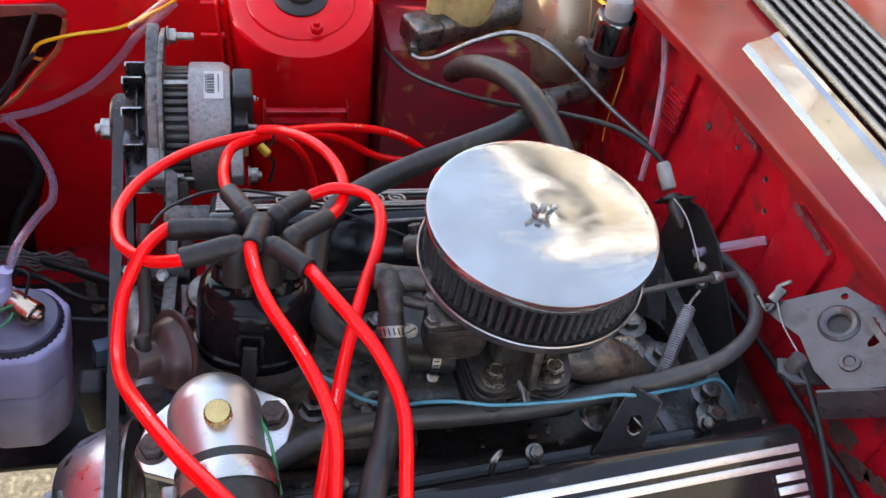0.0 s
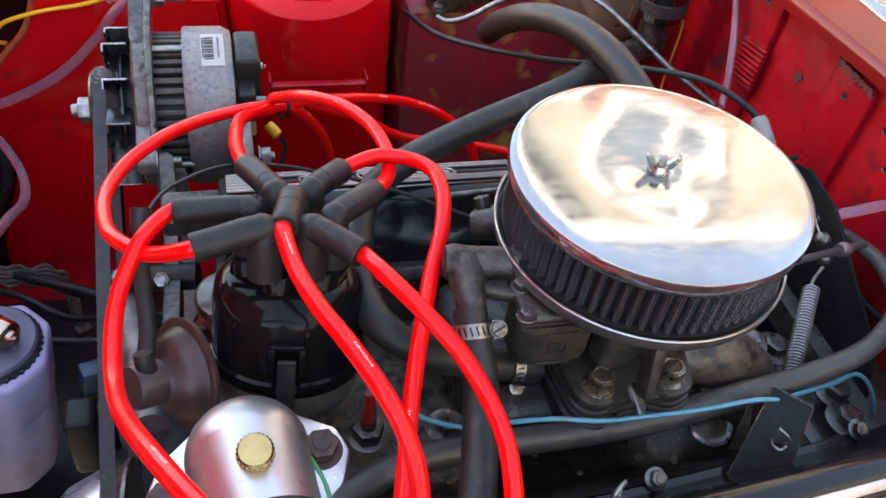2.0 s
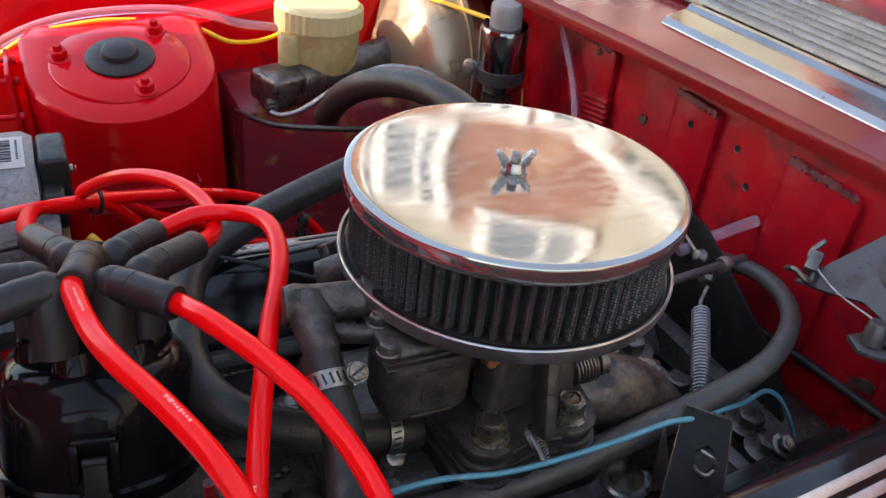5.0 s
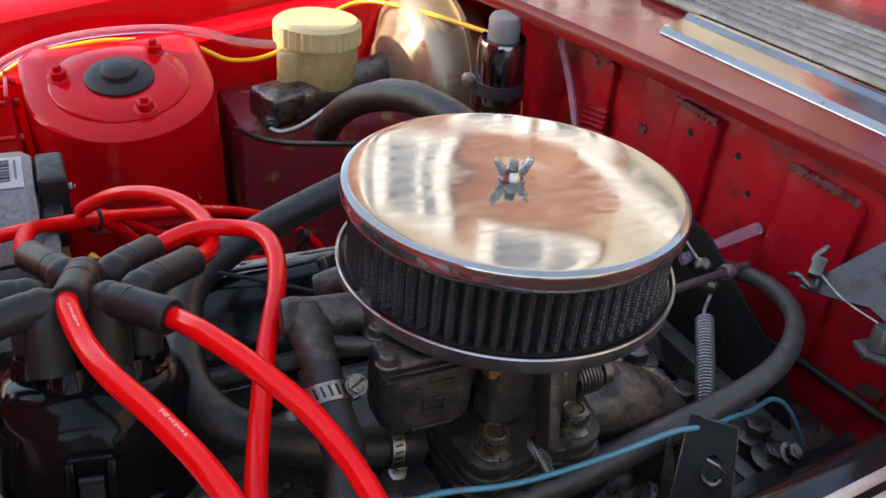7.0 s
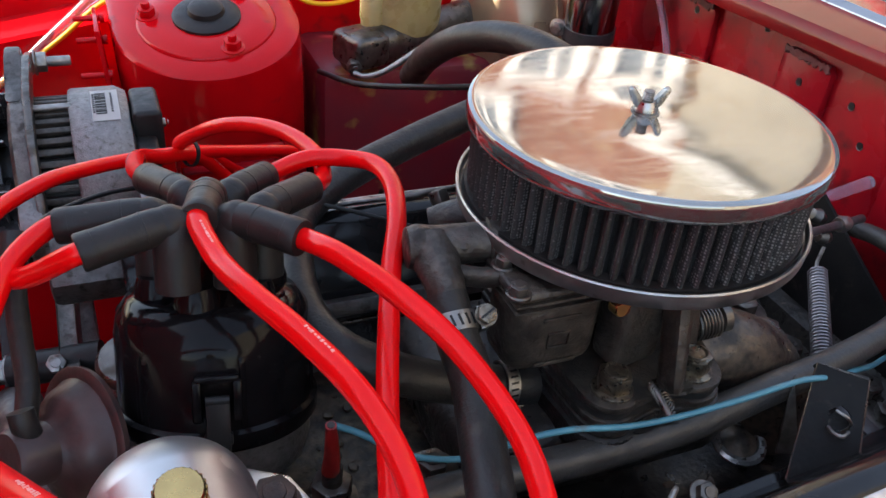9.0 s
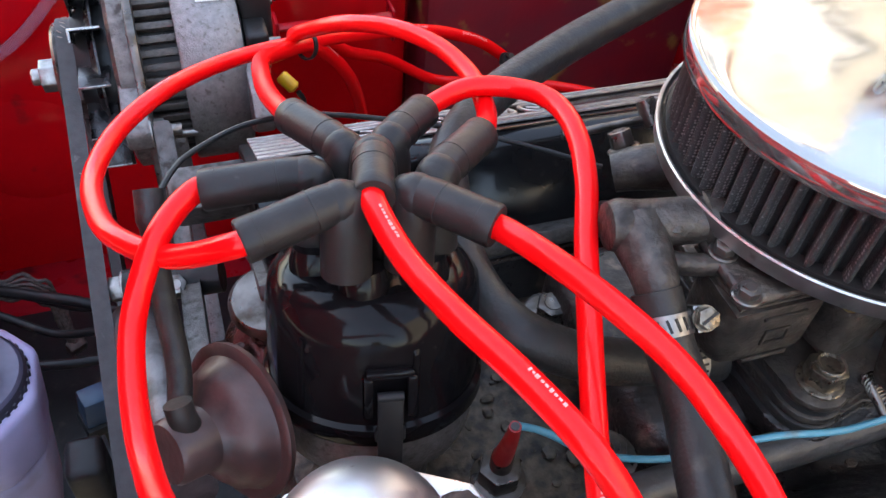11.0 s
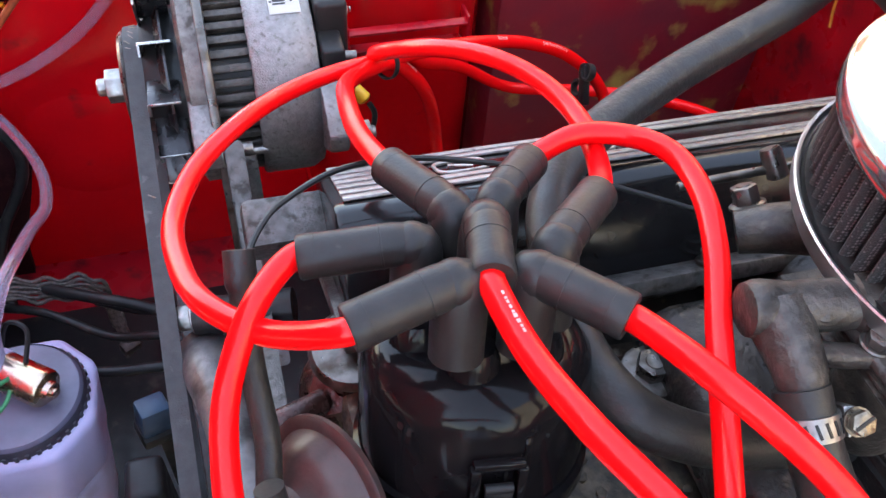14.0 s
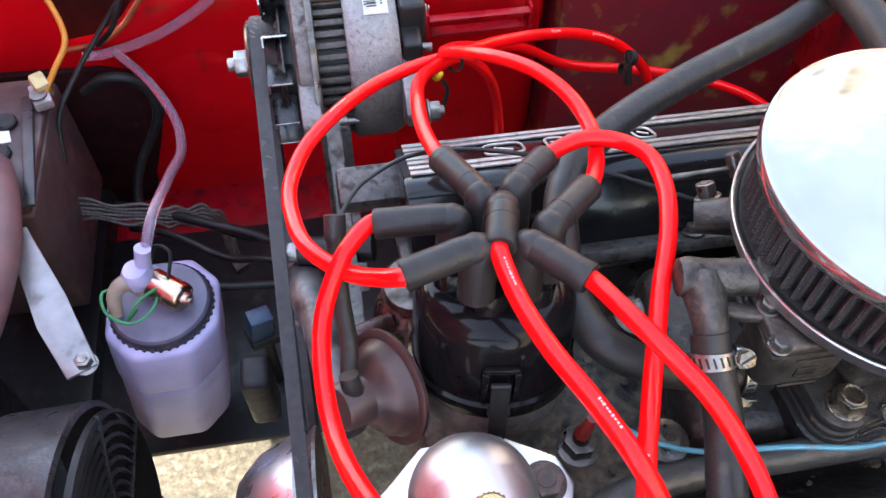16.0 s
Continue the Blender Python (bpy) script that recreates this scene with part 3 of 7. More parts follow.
def bulkhead():
    bm = box(B(), (0.03, 1.34, 0.52), pose(0.298, 0.06, 0.61), 0.004)
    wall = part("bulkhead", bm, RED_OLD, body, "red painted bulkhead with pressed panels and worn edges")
    for y0, y1 in ((0.365, 0.285), (0.195, 0.140), (0.065, -0.005), (-0.07, -0.15)):
        bm = prism(B(), [(y1, 0.70), (y0, 0.70), (y0, 0.842), (y0 - 0.006, 0.848), (y1 + 0.006, 0.848), (y1, 0.842)], 0.008, basis((0.284, 0, 0), (0, 1, 0), (0, 0, 1)) @ pose(0, 0, -0.008), 0.003)
        part("pressed_panel", bm, RED_OLD, wall)
        bm = B()
        top, low = [], []
        for k in range(41):
            y = y0 + (y1 - y0) * (0.05 + 0.90 * k / 40)
            top.append((y, 0.8485 + random.uniform(-0.0012, 0.0012)))
            low.append((y, 0.8435 + random.uniform(-0.0024, 0.0016)))
        prism(bm, top + low[::-1], 0.0016, basis((0.2762, 0, 0), (0, 1, 0), (0, 0, 1)) @ pose(0, 0, -0.0016))
        for k in range(18):
            box(bm, (0.0016, random.uniform(0.002, 0.005), random.uniform(0.001, 0.0024)), pose(0.2756, random.choice(top)[0], 0.8450 + random.uniform(-0.003, 0.003), random.uniform(-25, 25), 0, 0), 0.0005, 1)
        part("weld_seam", bm, mat_weld, wall, "rough worn weld bead")
    for y, z in ((0.168, 0.826), (0.118, 0.826), (0.098, 0.802), (0.31, 0.838), (0.225, 0.85)):
        bm = lathe(B(), [(0.0030, 0), (0.0030, 0.0004), (0.0022, 0.0005), (0, 0.0004)], axis_to((0.2828 if y not in (0.168, 0.04, 0.31) else 0.2755, y, z), (0, y, z)), 14)
        hole = part("hole", bm, BLACK_STEEL, wall)
        # bright arc below the black disc paints the highlight on the hole's rim
        xx = 0.2826 if y not in (0.168, 0.04, 0.31) else 0.2753
        arc = [Vector((xx, y + 0.0031 * math.cos(radians(a)), z + 0.0036 * math.sin(radians(a)))) for a in range(190, 360, 17)]
        part("rim_highlight", sweep(B(), arc, 0.0004, 6), STEEL, hole)
    bm = B()
    for k in range(9):
        box(bm, (0.006, 0.040, 0.0034), pose(0.2745, 0.299, 0.752 + 0.0054 * k, -9, 0, 0), 0.0012)
    part("louvre", bm, RED_OLD, wall, "row of short pressed vent louvres")


mat_weld = mat("worn_weld", (0.085, 0.008, 0.010), (0.15, 0.055, 0.055), 150, 0.45, 0.15, 0.2, bump=0.8, bscale=300)
bulkhead()


def lip_x(y):
    """The scuttle's front edge bows back towards the near side."""
    return 0.2755 - 0.060 * y - 0.16 * y * y if y > -0.05 else 0.278 + 0.0005


def grille_x(y):
    """How far the grille stands back of its far end."""
    return 0.045 * (0.262 - y)


def bowed(bm, prof, y0, y1, n, shift):
    """Runs a section of (x, z) across the car from y0 to y1, each ring moved back by shift(y)."""
    rings = []
    for k in range(n + 1):
        y = y0 + (y1 - y0) * k / n
        rings.append([bm.verts.new((x + shift(y), y, z)) for x, z in prof])
    for a, b in zip(rings, rings[1:]):
        for k in range(len(prof)):
            bm.faces.new((a[k], a[(k + 1) % len(prof)], b[(k + 1) % len(prof)], b[k]))
    bm.faces.new(rings[0])
    bm.faces.new(rings[-1])
    return bm


def scuttle():
    bm, rings = B(), []
    for k in range(57):
        y = 0.70 - 1.42 * k / 56
        x = lip_x(y)
        prof = [(x, 0.868), (x + 0.0012, 0.8725), (x + 0.004, 0.876), (0.31 + 0.2 * (x - 0.25), 0.881), (0.38, 0.889), (0.62, 0.905), (0.62, 0.895), (0.38, 0.879), (x + 0.012, 0.868), (x + 0.006, 0.860), (x, 0.860)]
        rings.append([bm.verts.new((a, y, z)) for a, z in prof])
    for a, b in zip(rings, rings[1:]):
        for k in range(11):
            bm.faces.new((a[k], a[(k + 1) % 11], b[(k + 1) % 11], b[k]))
    bm.faces.new(rings[0])
    bm.faces.new(rings[-1])
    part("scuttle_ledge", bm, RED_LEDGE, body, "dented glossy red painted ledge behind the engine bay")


scuttle()


def wing_line(x):
    """The height of the lower side of the wing's edge: the wing falls towards the front."""
    return 0.75 + 0.176 * (x + 0.28)


def inner_wing():
    # a panel with a through opening behind the headlamp
    hole = [(-0.60, 0.672), (-0.538, 0.680), (-0.455, 0.690), (-0.443, 0.680), (-0.448, 0.662), (-0.462, 0.633), (-0.495, 0.596), (-0.529, 0.556), (-0.560, 0.536), (-0.60, 0.530)]
    outer = [(-0.80, wing_line(-0.80) - 0.012), (-0.52, wing_line(-0.52) - 0.012), (-0.30, wing_line(-0.30) - 0.012), (0.30, wing_line(0.30) - 0.012), (0.30, 0.55), (0.30, 0.15), (-0.25, 0.15), (-0.5, 0.15), (-0.7, 0.15), (-0.80, 0.15)]
    bm = B()
    rings = [[bm.verts.new((x, y, z)) for x, z in ring] for y in (0.618, 0.632) for ring in (hole, outer)]
    for a, b in ((0, 1), (2, 3), (0, 2), (1, 3)):
        for k in range(10):
            bm.faces.new((rings[a][k], rings[a][(k + 1) % 10], rings[b][(k + 1) % 10], rings[b][k]))
    part("inner_wing", bm, RED, body, "red painted inner wing panel with a headlamp opening", 30)
    dish = [(0.076, -0.0008), (0.070, 0.0002), (0.062, 0.0012), (0.050, 0.0026), (0.034, 0.0036), (0.016, 0.0041), (0, 0.0042)]
    part("round_pressing", lathe(B(), dish, axis_to((-0.45, 0.618, 0.432), (-0.45, 0, 0.432)), 48), RED, body)
    # dark sheet added over the wing's dark area beside the battery
    side = [(-0.70, 0.505), (-0.57, 0.500), (-0.53, 0.488), (-0.513, 0.462), (-0.508, 0.435), (-0.528, 0.372), (-0.556, 0.300), (-0.562, 0.20), (-0.70, 0.20)]
    part("dark_wing_sheet", prism(B(), side, 0.010, basis((0, 0.617, 0), (1, 0, 0), (0, 0, 1)), 0.002), DARK_FILL, body, "flat dark sheet added on the inner wing beside the battery")
    edge = spline([(-0.600, 0.617, 0.527), (-0.560, 0.617, 0.533), (-0.527, 0.617, 0.554), (-0.493, 0.617, 0.594), (-0.460, 0.617, 0.632), (-0.446, 0.617, 0.662), (-0.441, 0.617, 0.681)], 6)
    part("opening_edge", sweep(B(), edge, 0.0036, 10), RUST_EDGE, body, "rusty orange edge of the lamp opening")
    top = [(-0.66, 0.664), (-0.60, 0.6735), (-0.538, 0.6815), (-0.455, 0.6915), (-0.440, 0.684), (-0.436, 0.694), (-0.448, 0.704), (-0.538, 0.698), (-0.60, 0.690), (-0.66, 0.682)]
    part("opening_flange", prism(B(), top, 0.004, basis((0, 0.6175, 0), (1, 0, 0), (0, 0, 1)), 0.001), FLANGE_BROWN, body, "dirty brown flange above the lamp opening")
    # back plate coloured near-black to paint the shade inside the lamp opening
    part("cavity_shade_plate", box(B(), (0.26, 0.02, 0.26), pose(-0.55, 0.70, 0.60), 0.003), DARK_FILL, body)
    bm = B()
    sec = [(0.632, -0.012), (0.66, 0.0), (0.664, 0.040), (0.672, 0.047), (0.75, 0.052), (0.90, 0.03), (0.90, 0.012), (0.75, 0.035), (0.68, 0.032), (0.672, -0.006), (0.634, -0.022)]
    n = len(sec)
    a = [bm.verts.new((-0.85, y, wing_line(-0.85) + z)) for y, z in sec]
    b = [bm.verts.new((0.30, y, wing_line(0.30) + z)) for y, z in sec]
    for k in range(n):
        bm.faces.new((a[k], a[(k + 1) % n], b[(k + 1) % n], b[k]))
    bm.faces.new(a)
    bm.faces.new(b)
    part("wing_edge", bm, RED, body, "glossy red outer wing edge")
    part("footwell_box", box(B(), (0.32, 0.16, 0.42), pose(0.128, 0.575, 0.512), 0.012), MAROON, body, "worn maroon painted footwell box with yellow paint flecks")
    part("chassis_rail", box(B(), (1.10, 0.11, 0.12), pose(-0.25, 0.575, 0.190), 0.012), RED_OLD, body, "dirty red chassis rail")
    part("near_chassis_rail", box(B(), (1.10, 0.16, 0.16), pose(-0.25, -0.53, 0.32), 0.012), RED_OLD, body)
    part("road_wheel_arch", box(B(), (0.5, 0.05, 0.36), pose(-0.15, 0.72, 0.18), 0.01), BLACK_STEEL, body)
    part("undertray", box(B(), (0.95, 0.325, 0.012), pose(-0.22, 0.367, 0.255), 0.003), BLACK_STEEL, body, "black undertray")
    part("front_crossmember", box(B(), (0.16, 1.26, 0.10), pose(-0.70, 0.0, 0.235), 0.012), BLACK_STEEL, body)
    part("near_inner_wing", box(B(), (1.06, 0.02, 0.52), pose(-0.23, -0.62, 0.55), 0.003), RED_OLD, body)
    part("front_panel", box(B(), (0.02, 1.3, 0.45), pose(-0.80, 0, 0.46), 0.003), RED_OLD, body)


inner_wing()


def strut_tower():
    m = Matrix.Translation((-0.143, 0.512, 0.779)) @ pose(0, 0, 0, 14, -4, 0)

    def outline(r, back):
        pts = [(r * math.cos(radians(a)), r * math.sin(radians(a))) for a in range(-180, 1, 6)]
        return pts + [(r, back - 0.02), (r - 0.012, back), (-r + 0.012, back), (-r, back - 0.02)]

    bm, rings = B(), []
    for r, back, z in ((0.099, 0.12, -0.42), (0.093, 0.10, -0.14), (0.0905, 0.085, -0.016), (0.0885, 0.083, -0.005), (0.083, 0.078, -0.0008), (0.066, 0.062, 0.0)):
        rings.append([bm.verts.new(m @ Vector((x, y, z))) for x, y in outline(r, back)])
    for a, b in zip(rings, rings[1:]):
        n = len(a)
        for k in range(n):
            bm.faces.new((a[k], a[(k + 1) % n], b[(k + 1) % n], b[k]))
    bm.faces.new(rings[-1])
    tower = part("strut_tower", bm, RED, body, "glossy red suspension strut tower with a rounded front")
    part("top_pressing", lathe(B(), [(0.0665, -0.001), (0.066, 0.0012), (0.0635, 0.0032), (0.040, 0.0045), (0, 0.0045)], m, 56), RED, tower)
    part("side_seam", box(B(), (0.004, 0.07, 0.36), pose(-0.232, 0.53, 0.60, 0, -4, 0), 0.001), RED, tower)
    bm = lathe(B(), [(0.0325, 0.004), (0.0325, 0.007), (0.029, 0.0095), (0.018, 0.0105), (0.0165, 0.015), (0.012, 0.0175), (0, 0.018)], m, 40)
    part("rubber_cap", bm, RUBBER, tower, "black rubber strut cap")
    for a in (-75, 45, 165):
        v = m @ Vector((0.056 * math.cos(radians(a)), 0.056 * math.sin(radians(a)), 0.003))
        up = m.to_3x3() @ Vector((0, 0, 1))
        part("nut", bolt(axis_to(v, v + up), 0.0085, 0.008, 0.011, 0.007), RED, tower, "red painted nut on a stud")
    bm = B()
    box(bm, (0.098, 0.008, 0.003), pose(-0.142, 0.408, 0.690, 12, 0, 0), 0.001)
    box(bm, (0.003, 0.02, 0.03), pose(-0.192, 0.416, 0.680), 0.001)
    box(bm, (0.003, 0.02, 0.03), pose(-0.092, 0.416, 0.680), 0.001)
    box(bm, (0.092, 0.012, 0.003), pose(-0.142, 0.416, 0.668), 0.001)
    part("cable_channel", bm, RED_OLD, tower, "small red pressed channel")
    for z, y in ((0.735, 0.50), (0.755, 0.54), (0.775, 0.545)):
        part("stud", lathe(B(), [(0.0045, 0), (0.0045, 0.004), (0.0028, 0.005), (0.0028, 0.028), (0, 0.028)], axis_to((-0.236, y, z), (-0.4, y, z)), 12), RED, tower)


strut_tower()


def cabin():
    """Windscreen and roof behind the scuttle."""
    m = basis((0, 0.60, 0), (1, 0, 0), (0, 0, 1))
    part("windscreen", prism(B(), [(0.63, 0.915), (1.10, 1.335), (1.10, 1.325), (0.64, 0.915)], 1.20, m), WINDSCREEN, body, "dark windscreen glass")
    part("cabin_roof", prism(B(), [(1.10, 1.32), (1.11, 1.345), (1.30, 1.375), (2.6, 1.36), (2.6, 1.33)], 1.24, basis((0, 0.62, 0), (1, 0, 0), (0, 0, 1)), 0.004), RED, body)
    for y in (0.665, -0.62):
        part("windscreen_pillar", prism(B(), [(0.61, 0.90), (1.10, 1.345), (1.14, 1.335), (0.66, 0.90)], 0.045, basis((0, y, 0), (1, 0, 0), (0, 0, 1)), 0.004), RED, body)
    for y in (0.70, -0.70):
        part("door_panel", box(B(), (1.9, 0.06, 0.62), pose(1.62, y, 0.59), 0.02), RED, body)
    part("cabin_rear", prism(B(), [(2.55, 0.3), (2.6, 1.35), (2.9, 0.95), (3.5, 0.90), (3.5, 0.35)], 1.36, basis((0, 0.68, 0), (1, 0, 0), (0, 0, 1)), 0.02), RED, body)
    part("near_wing", box(B(), (1.45, 0.10, 0.50), pose(-0.12, -0.70, 0.56), 0.03), RED, body)
    part("far_wing", box(B(), (1.45, 0.04, 0.40), pose(-0.12, 0.92, 0.52), 0.015), RED, body)
    part("cabin_front", box(B(), (0.02, 1.2, 0.85), pose(0.66, 0, 0.48)), BLACK_STEEL, body)


cabin()


def grille():
    ob = thing("scuttle_grille", (0.4, 0, 0.89), "bright metal air intake grille with long slats above the scuttle", "grille")
    prof = [(0.3015, 0.8795), (0.3022, 0.8815), (0.3065, 0.8862), (0.3385, 0.8882), (0.3430, 0.8920), (0.3490, 0.8925), (0.3490, 0.885), (0.31, 0.879)]
    bm = B()
    rings = []
    for k in range(25):
        y = 0.264 - 0.95 * k / 24
        rings.append([bm.verts.new((x + grille_x(y), y + (0.35 * (x - 0.302) if k == 0 else 0), z)) for x, z in prof])
    for a, b in zip(rings, rings[1:]):
        for k in range(8):
            bm.faces.new((a[k], a[(k + 1) % 8], b[(k + 1) % 8], b[k]))
    bm.faces.new(rings[0])
    bm.faces.new(rings[-1])
    part("front_trim", bm, CHROME, ob, "polished chrome front strip", 10)
    for k in range(7):
        x = 0.356 + 0.0155 * k
        z = 0.8950 + 0.0012 * k
        sec = [(x, z - 0.006), (x + 0.0005, z), (x + 0.0025, z + 0.003), (x + 0.0045, z + 0.0035), (x + 0.0065, z + 0.002), (x + 0.0078, z - 0.006)]
        part("slat", bowed(B(), sec, 0.36, -0.69, 16, grille_x), SLAT, ob)
    part("backing", box(B(), (0.16, 1.05, 0.004), pose(0.445, -0.165, 0.8895, 0, -4.4, 0)), BLACK_STEEL, ob)
    part("screw", lathe(B(), [(0.008, 0), (0.008, 0.001), (0.005, 0.0035), (0, 0.004)], pose(0.338, -0.010, 0.8876, 0, -3, 0), 20), STEEL, ob)


grille()

# ---- raised bonnet, ahead of the engine ----
bonnet = thing("bonnet", (-0.95, 0, 0.8), "red painted bonnet raised on its front hinges", "bonnet")
part("skin", box(B(), (0.03, 1.40, 1.15), pose(-0.985, 0.0, 1.27, 0, -10, 0), 0.01), RED, bonnet)
for y in (-0.45, 0.45):
    part("hinge", box(B(), (0.06, 0.04, 0.06), pose(-0.815, y, 0.72), 0.005), BLACK_STEEL, bonnet)

# ---- engine ----


def engine_block():
    ob = thing("engine_block", (0, 0, 0.45), "oily black cast iron V engine block and inlet manifold", "engine")
    sec = [(-0.10, 0.40), (-0.19, 0.58), (-0.125, 0.735), (-0.105, 0.735), (-0.065, 0.672), (0.065, 0.672), (0.105, 0.735), (0.125, 0.735), (0.19, 0.58), (0.10, 0.40)]
    part("block", prism(B(), sec, 0.42, basis((-0.215, 0, 0), (0, 1, 0), (0, 0, 1)), 0.008), IRON, ob)
    bm = box(B(), (0.135, 0.150, 0.030), pose(-0.148, 0.010, 0.684, 0, 3, 0), 0.006)
    part("valley_cover", bm, VALLEY, ob, "gritty stained casting in the valley")
    rng = random.Random(21)
    bm = B()
    for k in range(70):
        c = Vector((rng.uniform(-0.205, -0.095), rng.uniform(-0.055, 0.075), 0.700))
        r = rng.uniform(0.0012, 0.0042)
        bmesh.ops.create_icosphere(bm, subdivisions=1, radius=r, matrix=Matrix.Translation(c) @ Matrix.Diagonal((1.0, rng.uniform(0.6, 1.4), rng.uniform(0.35, 0.8), 1)))
    part("grit", bm, VALLEY, ob, "loose grit and flakes")
    bm = box(B(), (0.17, 0.13, 0.05), pose(-0.02, 0.005, 0.727), 0.016, 3)
    part("inlet_manifold", bm, IRON, ob)
    for sx in (0.0, 0.09):
        for sy in (1,):
            part("inlet_branch", tube(B(), [(sx * 0.8, sy * 0.03, 0.740), (sx, sy * 0.07, 0.733), (sx * 1.1, sy * 0.115, 0.707)], 0.022, 16, 6), DARK_IRON, ob)
    bm = tube(B(), [(0.02, -0.02, 0.762), (0.07, -0.035, 0.762), (0.105, -0.035, 0.742), (0.118, -0.035, 0.715), (0.12, -0.035, 0.68)], lambda u: 0.021 + 0.003 * math.sin(9 * u), 20, 8)
    part("inlet_runner", bm, RUSTY, ob, "rust-brown cast inlet runner")
    part("front_cover", box(B(), (0.05, 0.24, 0.30), pose(-0.235, 0.0, 0.56), 0.012), VALLEY, ob)
    part("bell_housing", box(B(), (0.06, 0.30, 0.30), pose(0.235, 0, 0.55), 0.02), IRON, ob)
    return ob


engine = engine_block()


def rocker_cover(name, side, x0, x1, label):
    """A ribbed rocker cover on one bank; side 1 is the far bank, -1 the near one."""
    ob = thing(name, (0.5 * (x0 + x1), side * 0.16, 0.74), label, "rocker cover", "rocker covers")
    tilt = radians(30)
    u = Vector((0, side * math.cos(tilt), -math.sin(tilt)))      # across the top, outwards and down
    w = Vector((0, side * math.sin(tilt), math.cos(tilt)))       # out of the top
    o = Vector((x0, 0.131 if side > 0 else -0.148, 0.788))
    m = Matrix((u, w, Vector((1, 0, 0)))).transposed().to_4x4()
    m.translation = o
    if side < 0:                              # this bank's cover stands a little askew
        c = Vector((0.10, -0.148, 0.788))
        m = Matrix.Translation(c) @ pose(0, 0, 0, 0, 0, 4.2) @ Matrix.Translation(-c) @ m
        u, w = m.to_3x3() @ Vector((1, 0, 0)), m.to_3x3() @ Vector((0, 1, 0))
    L = x1 - x0
    sec = [(-0.012, -0.060), (-0.010, -0.008), (-0.004, -0.002), (0.004, 0.0), (0.070, 0.0), (0.078, -0.004), (0.084, -0.012), (0.090, -0.060)]
    body_ = part("cover", prism(B(), sec, L, m, 0.003), COVER_BLACK if side < 0 else BLACK_PAINT, ob, "gloss black painted cover")
    part("flange", prism(B(), [(-0.026 if side > 0 else -0.017, -0.066), (-0.026 if side > 0 else -0.017, -0.056), (0.10, -0.056), (0.10, -0.066)], L + 0.012, m @ pose(0, 0, -0.006), 0.002), ALU_DARK if side > 0 else COVER_BLACK, ob, "pressed flange")

    def bar(u0, u1, s0, s1, mt=RIB if side < 0 else RIB_DULL, h=0.0022, nm="rib"):
        bm = prism(B(), [(u0, 0.0005), (u0, h), (u1, h), (u1, 0.0005)], s1 - s0, m @ pose(0, 0, s0), 0.0004)
        part(nm, bm, mt, body_, "bare aluminium rib" if nm == "rib" else "")

    for u0, u1 in ((0.005, 0.011), (0.015, 0.021), (0.055, 0.061), (0.065, 0.071)):
        bar(u0, u1, 0.006, L - 0.008)
    for k in range(3):
        a = 0.0255 + 0.0095 * k
        bar(a, a + 0.006, L - 0.034, L - 0.008)
        bar(a, a + 0.006, 0.006, 0.034)
    # raised cast badge and lettering, as plain shapes
    lay = ((0.060, 0.030), (0.105, 0.016), (0.126, 0.016), (0.147, 0.016), (0.168, 0.016)) if side > 0 else ((0.10, 0.030), (0.150, 0.017), (0.173, 0.017), (0.196, 0.017), (0.219, 0.017), (0.24, 0.017))
    for s, wd in lay:
        line = []
        for k in range(33):
            a = 6.28318530718 * k / 32
            cu, cs = math.cos(a), math.sin(a)
            line.append(m @ Vector((0.038 + 0.0115 * abs(cu) ** 0.5 * (1 if cu > 0 else -1), 0.0012, s + wd / 2 + (wd / 2 - 0.001) * abs(cs) ** 0.6 * (1 if cs > 0 else -1))))
        bm = sweep(B(), line, 0.0016 if side < 0 else 0.0011, 8)
        sweep(bm, [line[0].lerp(line[16], 0.35 + 0.1 * q) + (line[8] - line[24]) * 0.22 * (q - 1.5) / 1.5 for q in range(4)], 0.0014 if side < 0 else 0.0009, 8)
        part("raised_figure", bm, RIB if side < 0 else RIB_DULL, body_)
    for s in (0.05, L * 0.5, L - 0.05):
        p = m @ Vector((-0.019, -0.055, s))
        part("bolt", bolt(axis_to(p, p + w), 0.0055, 0.005, 0.0075), DARK_STEEL, ob)
    if side < 0:
        for p in ((-0.046, -0.132, 0.776), (0.214, -0.098, 0.722)):
            p = Vector(p)
            eye = [p + Vector((0.0048 * math.cos(0.5236 * k), 0.0036 * math.cos(0.5236 * k), 0.0105 + 0.0052 * math.sin(0.5236 * k))) for k in range(13)]
            bm = sweep(B(), eye, 0.0013, 8)
            lathe(bm, [(0.0024, -0.012), (0.0024, 0.006), (0, 0.006)], Matrix.Translation(p), 10)
            part("eye_stud", bm, STEEL, ob, "small steel eye stud")
    return ob


rocker_cover("rocker_cover", 1, -0.250, 0.135, "black ribbed rocker cover with bare aluminium ribs")
rocker_cover("rocker_cover", -1, -0.205, 0.205, "black ribbed rocker cover with bare aluminium ribs and badge")


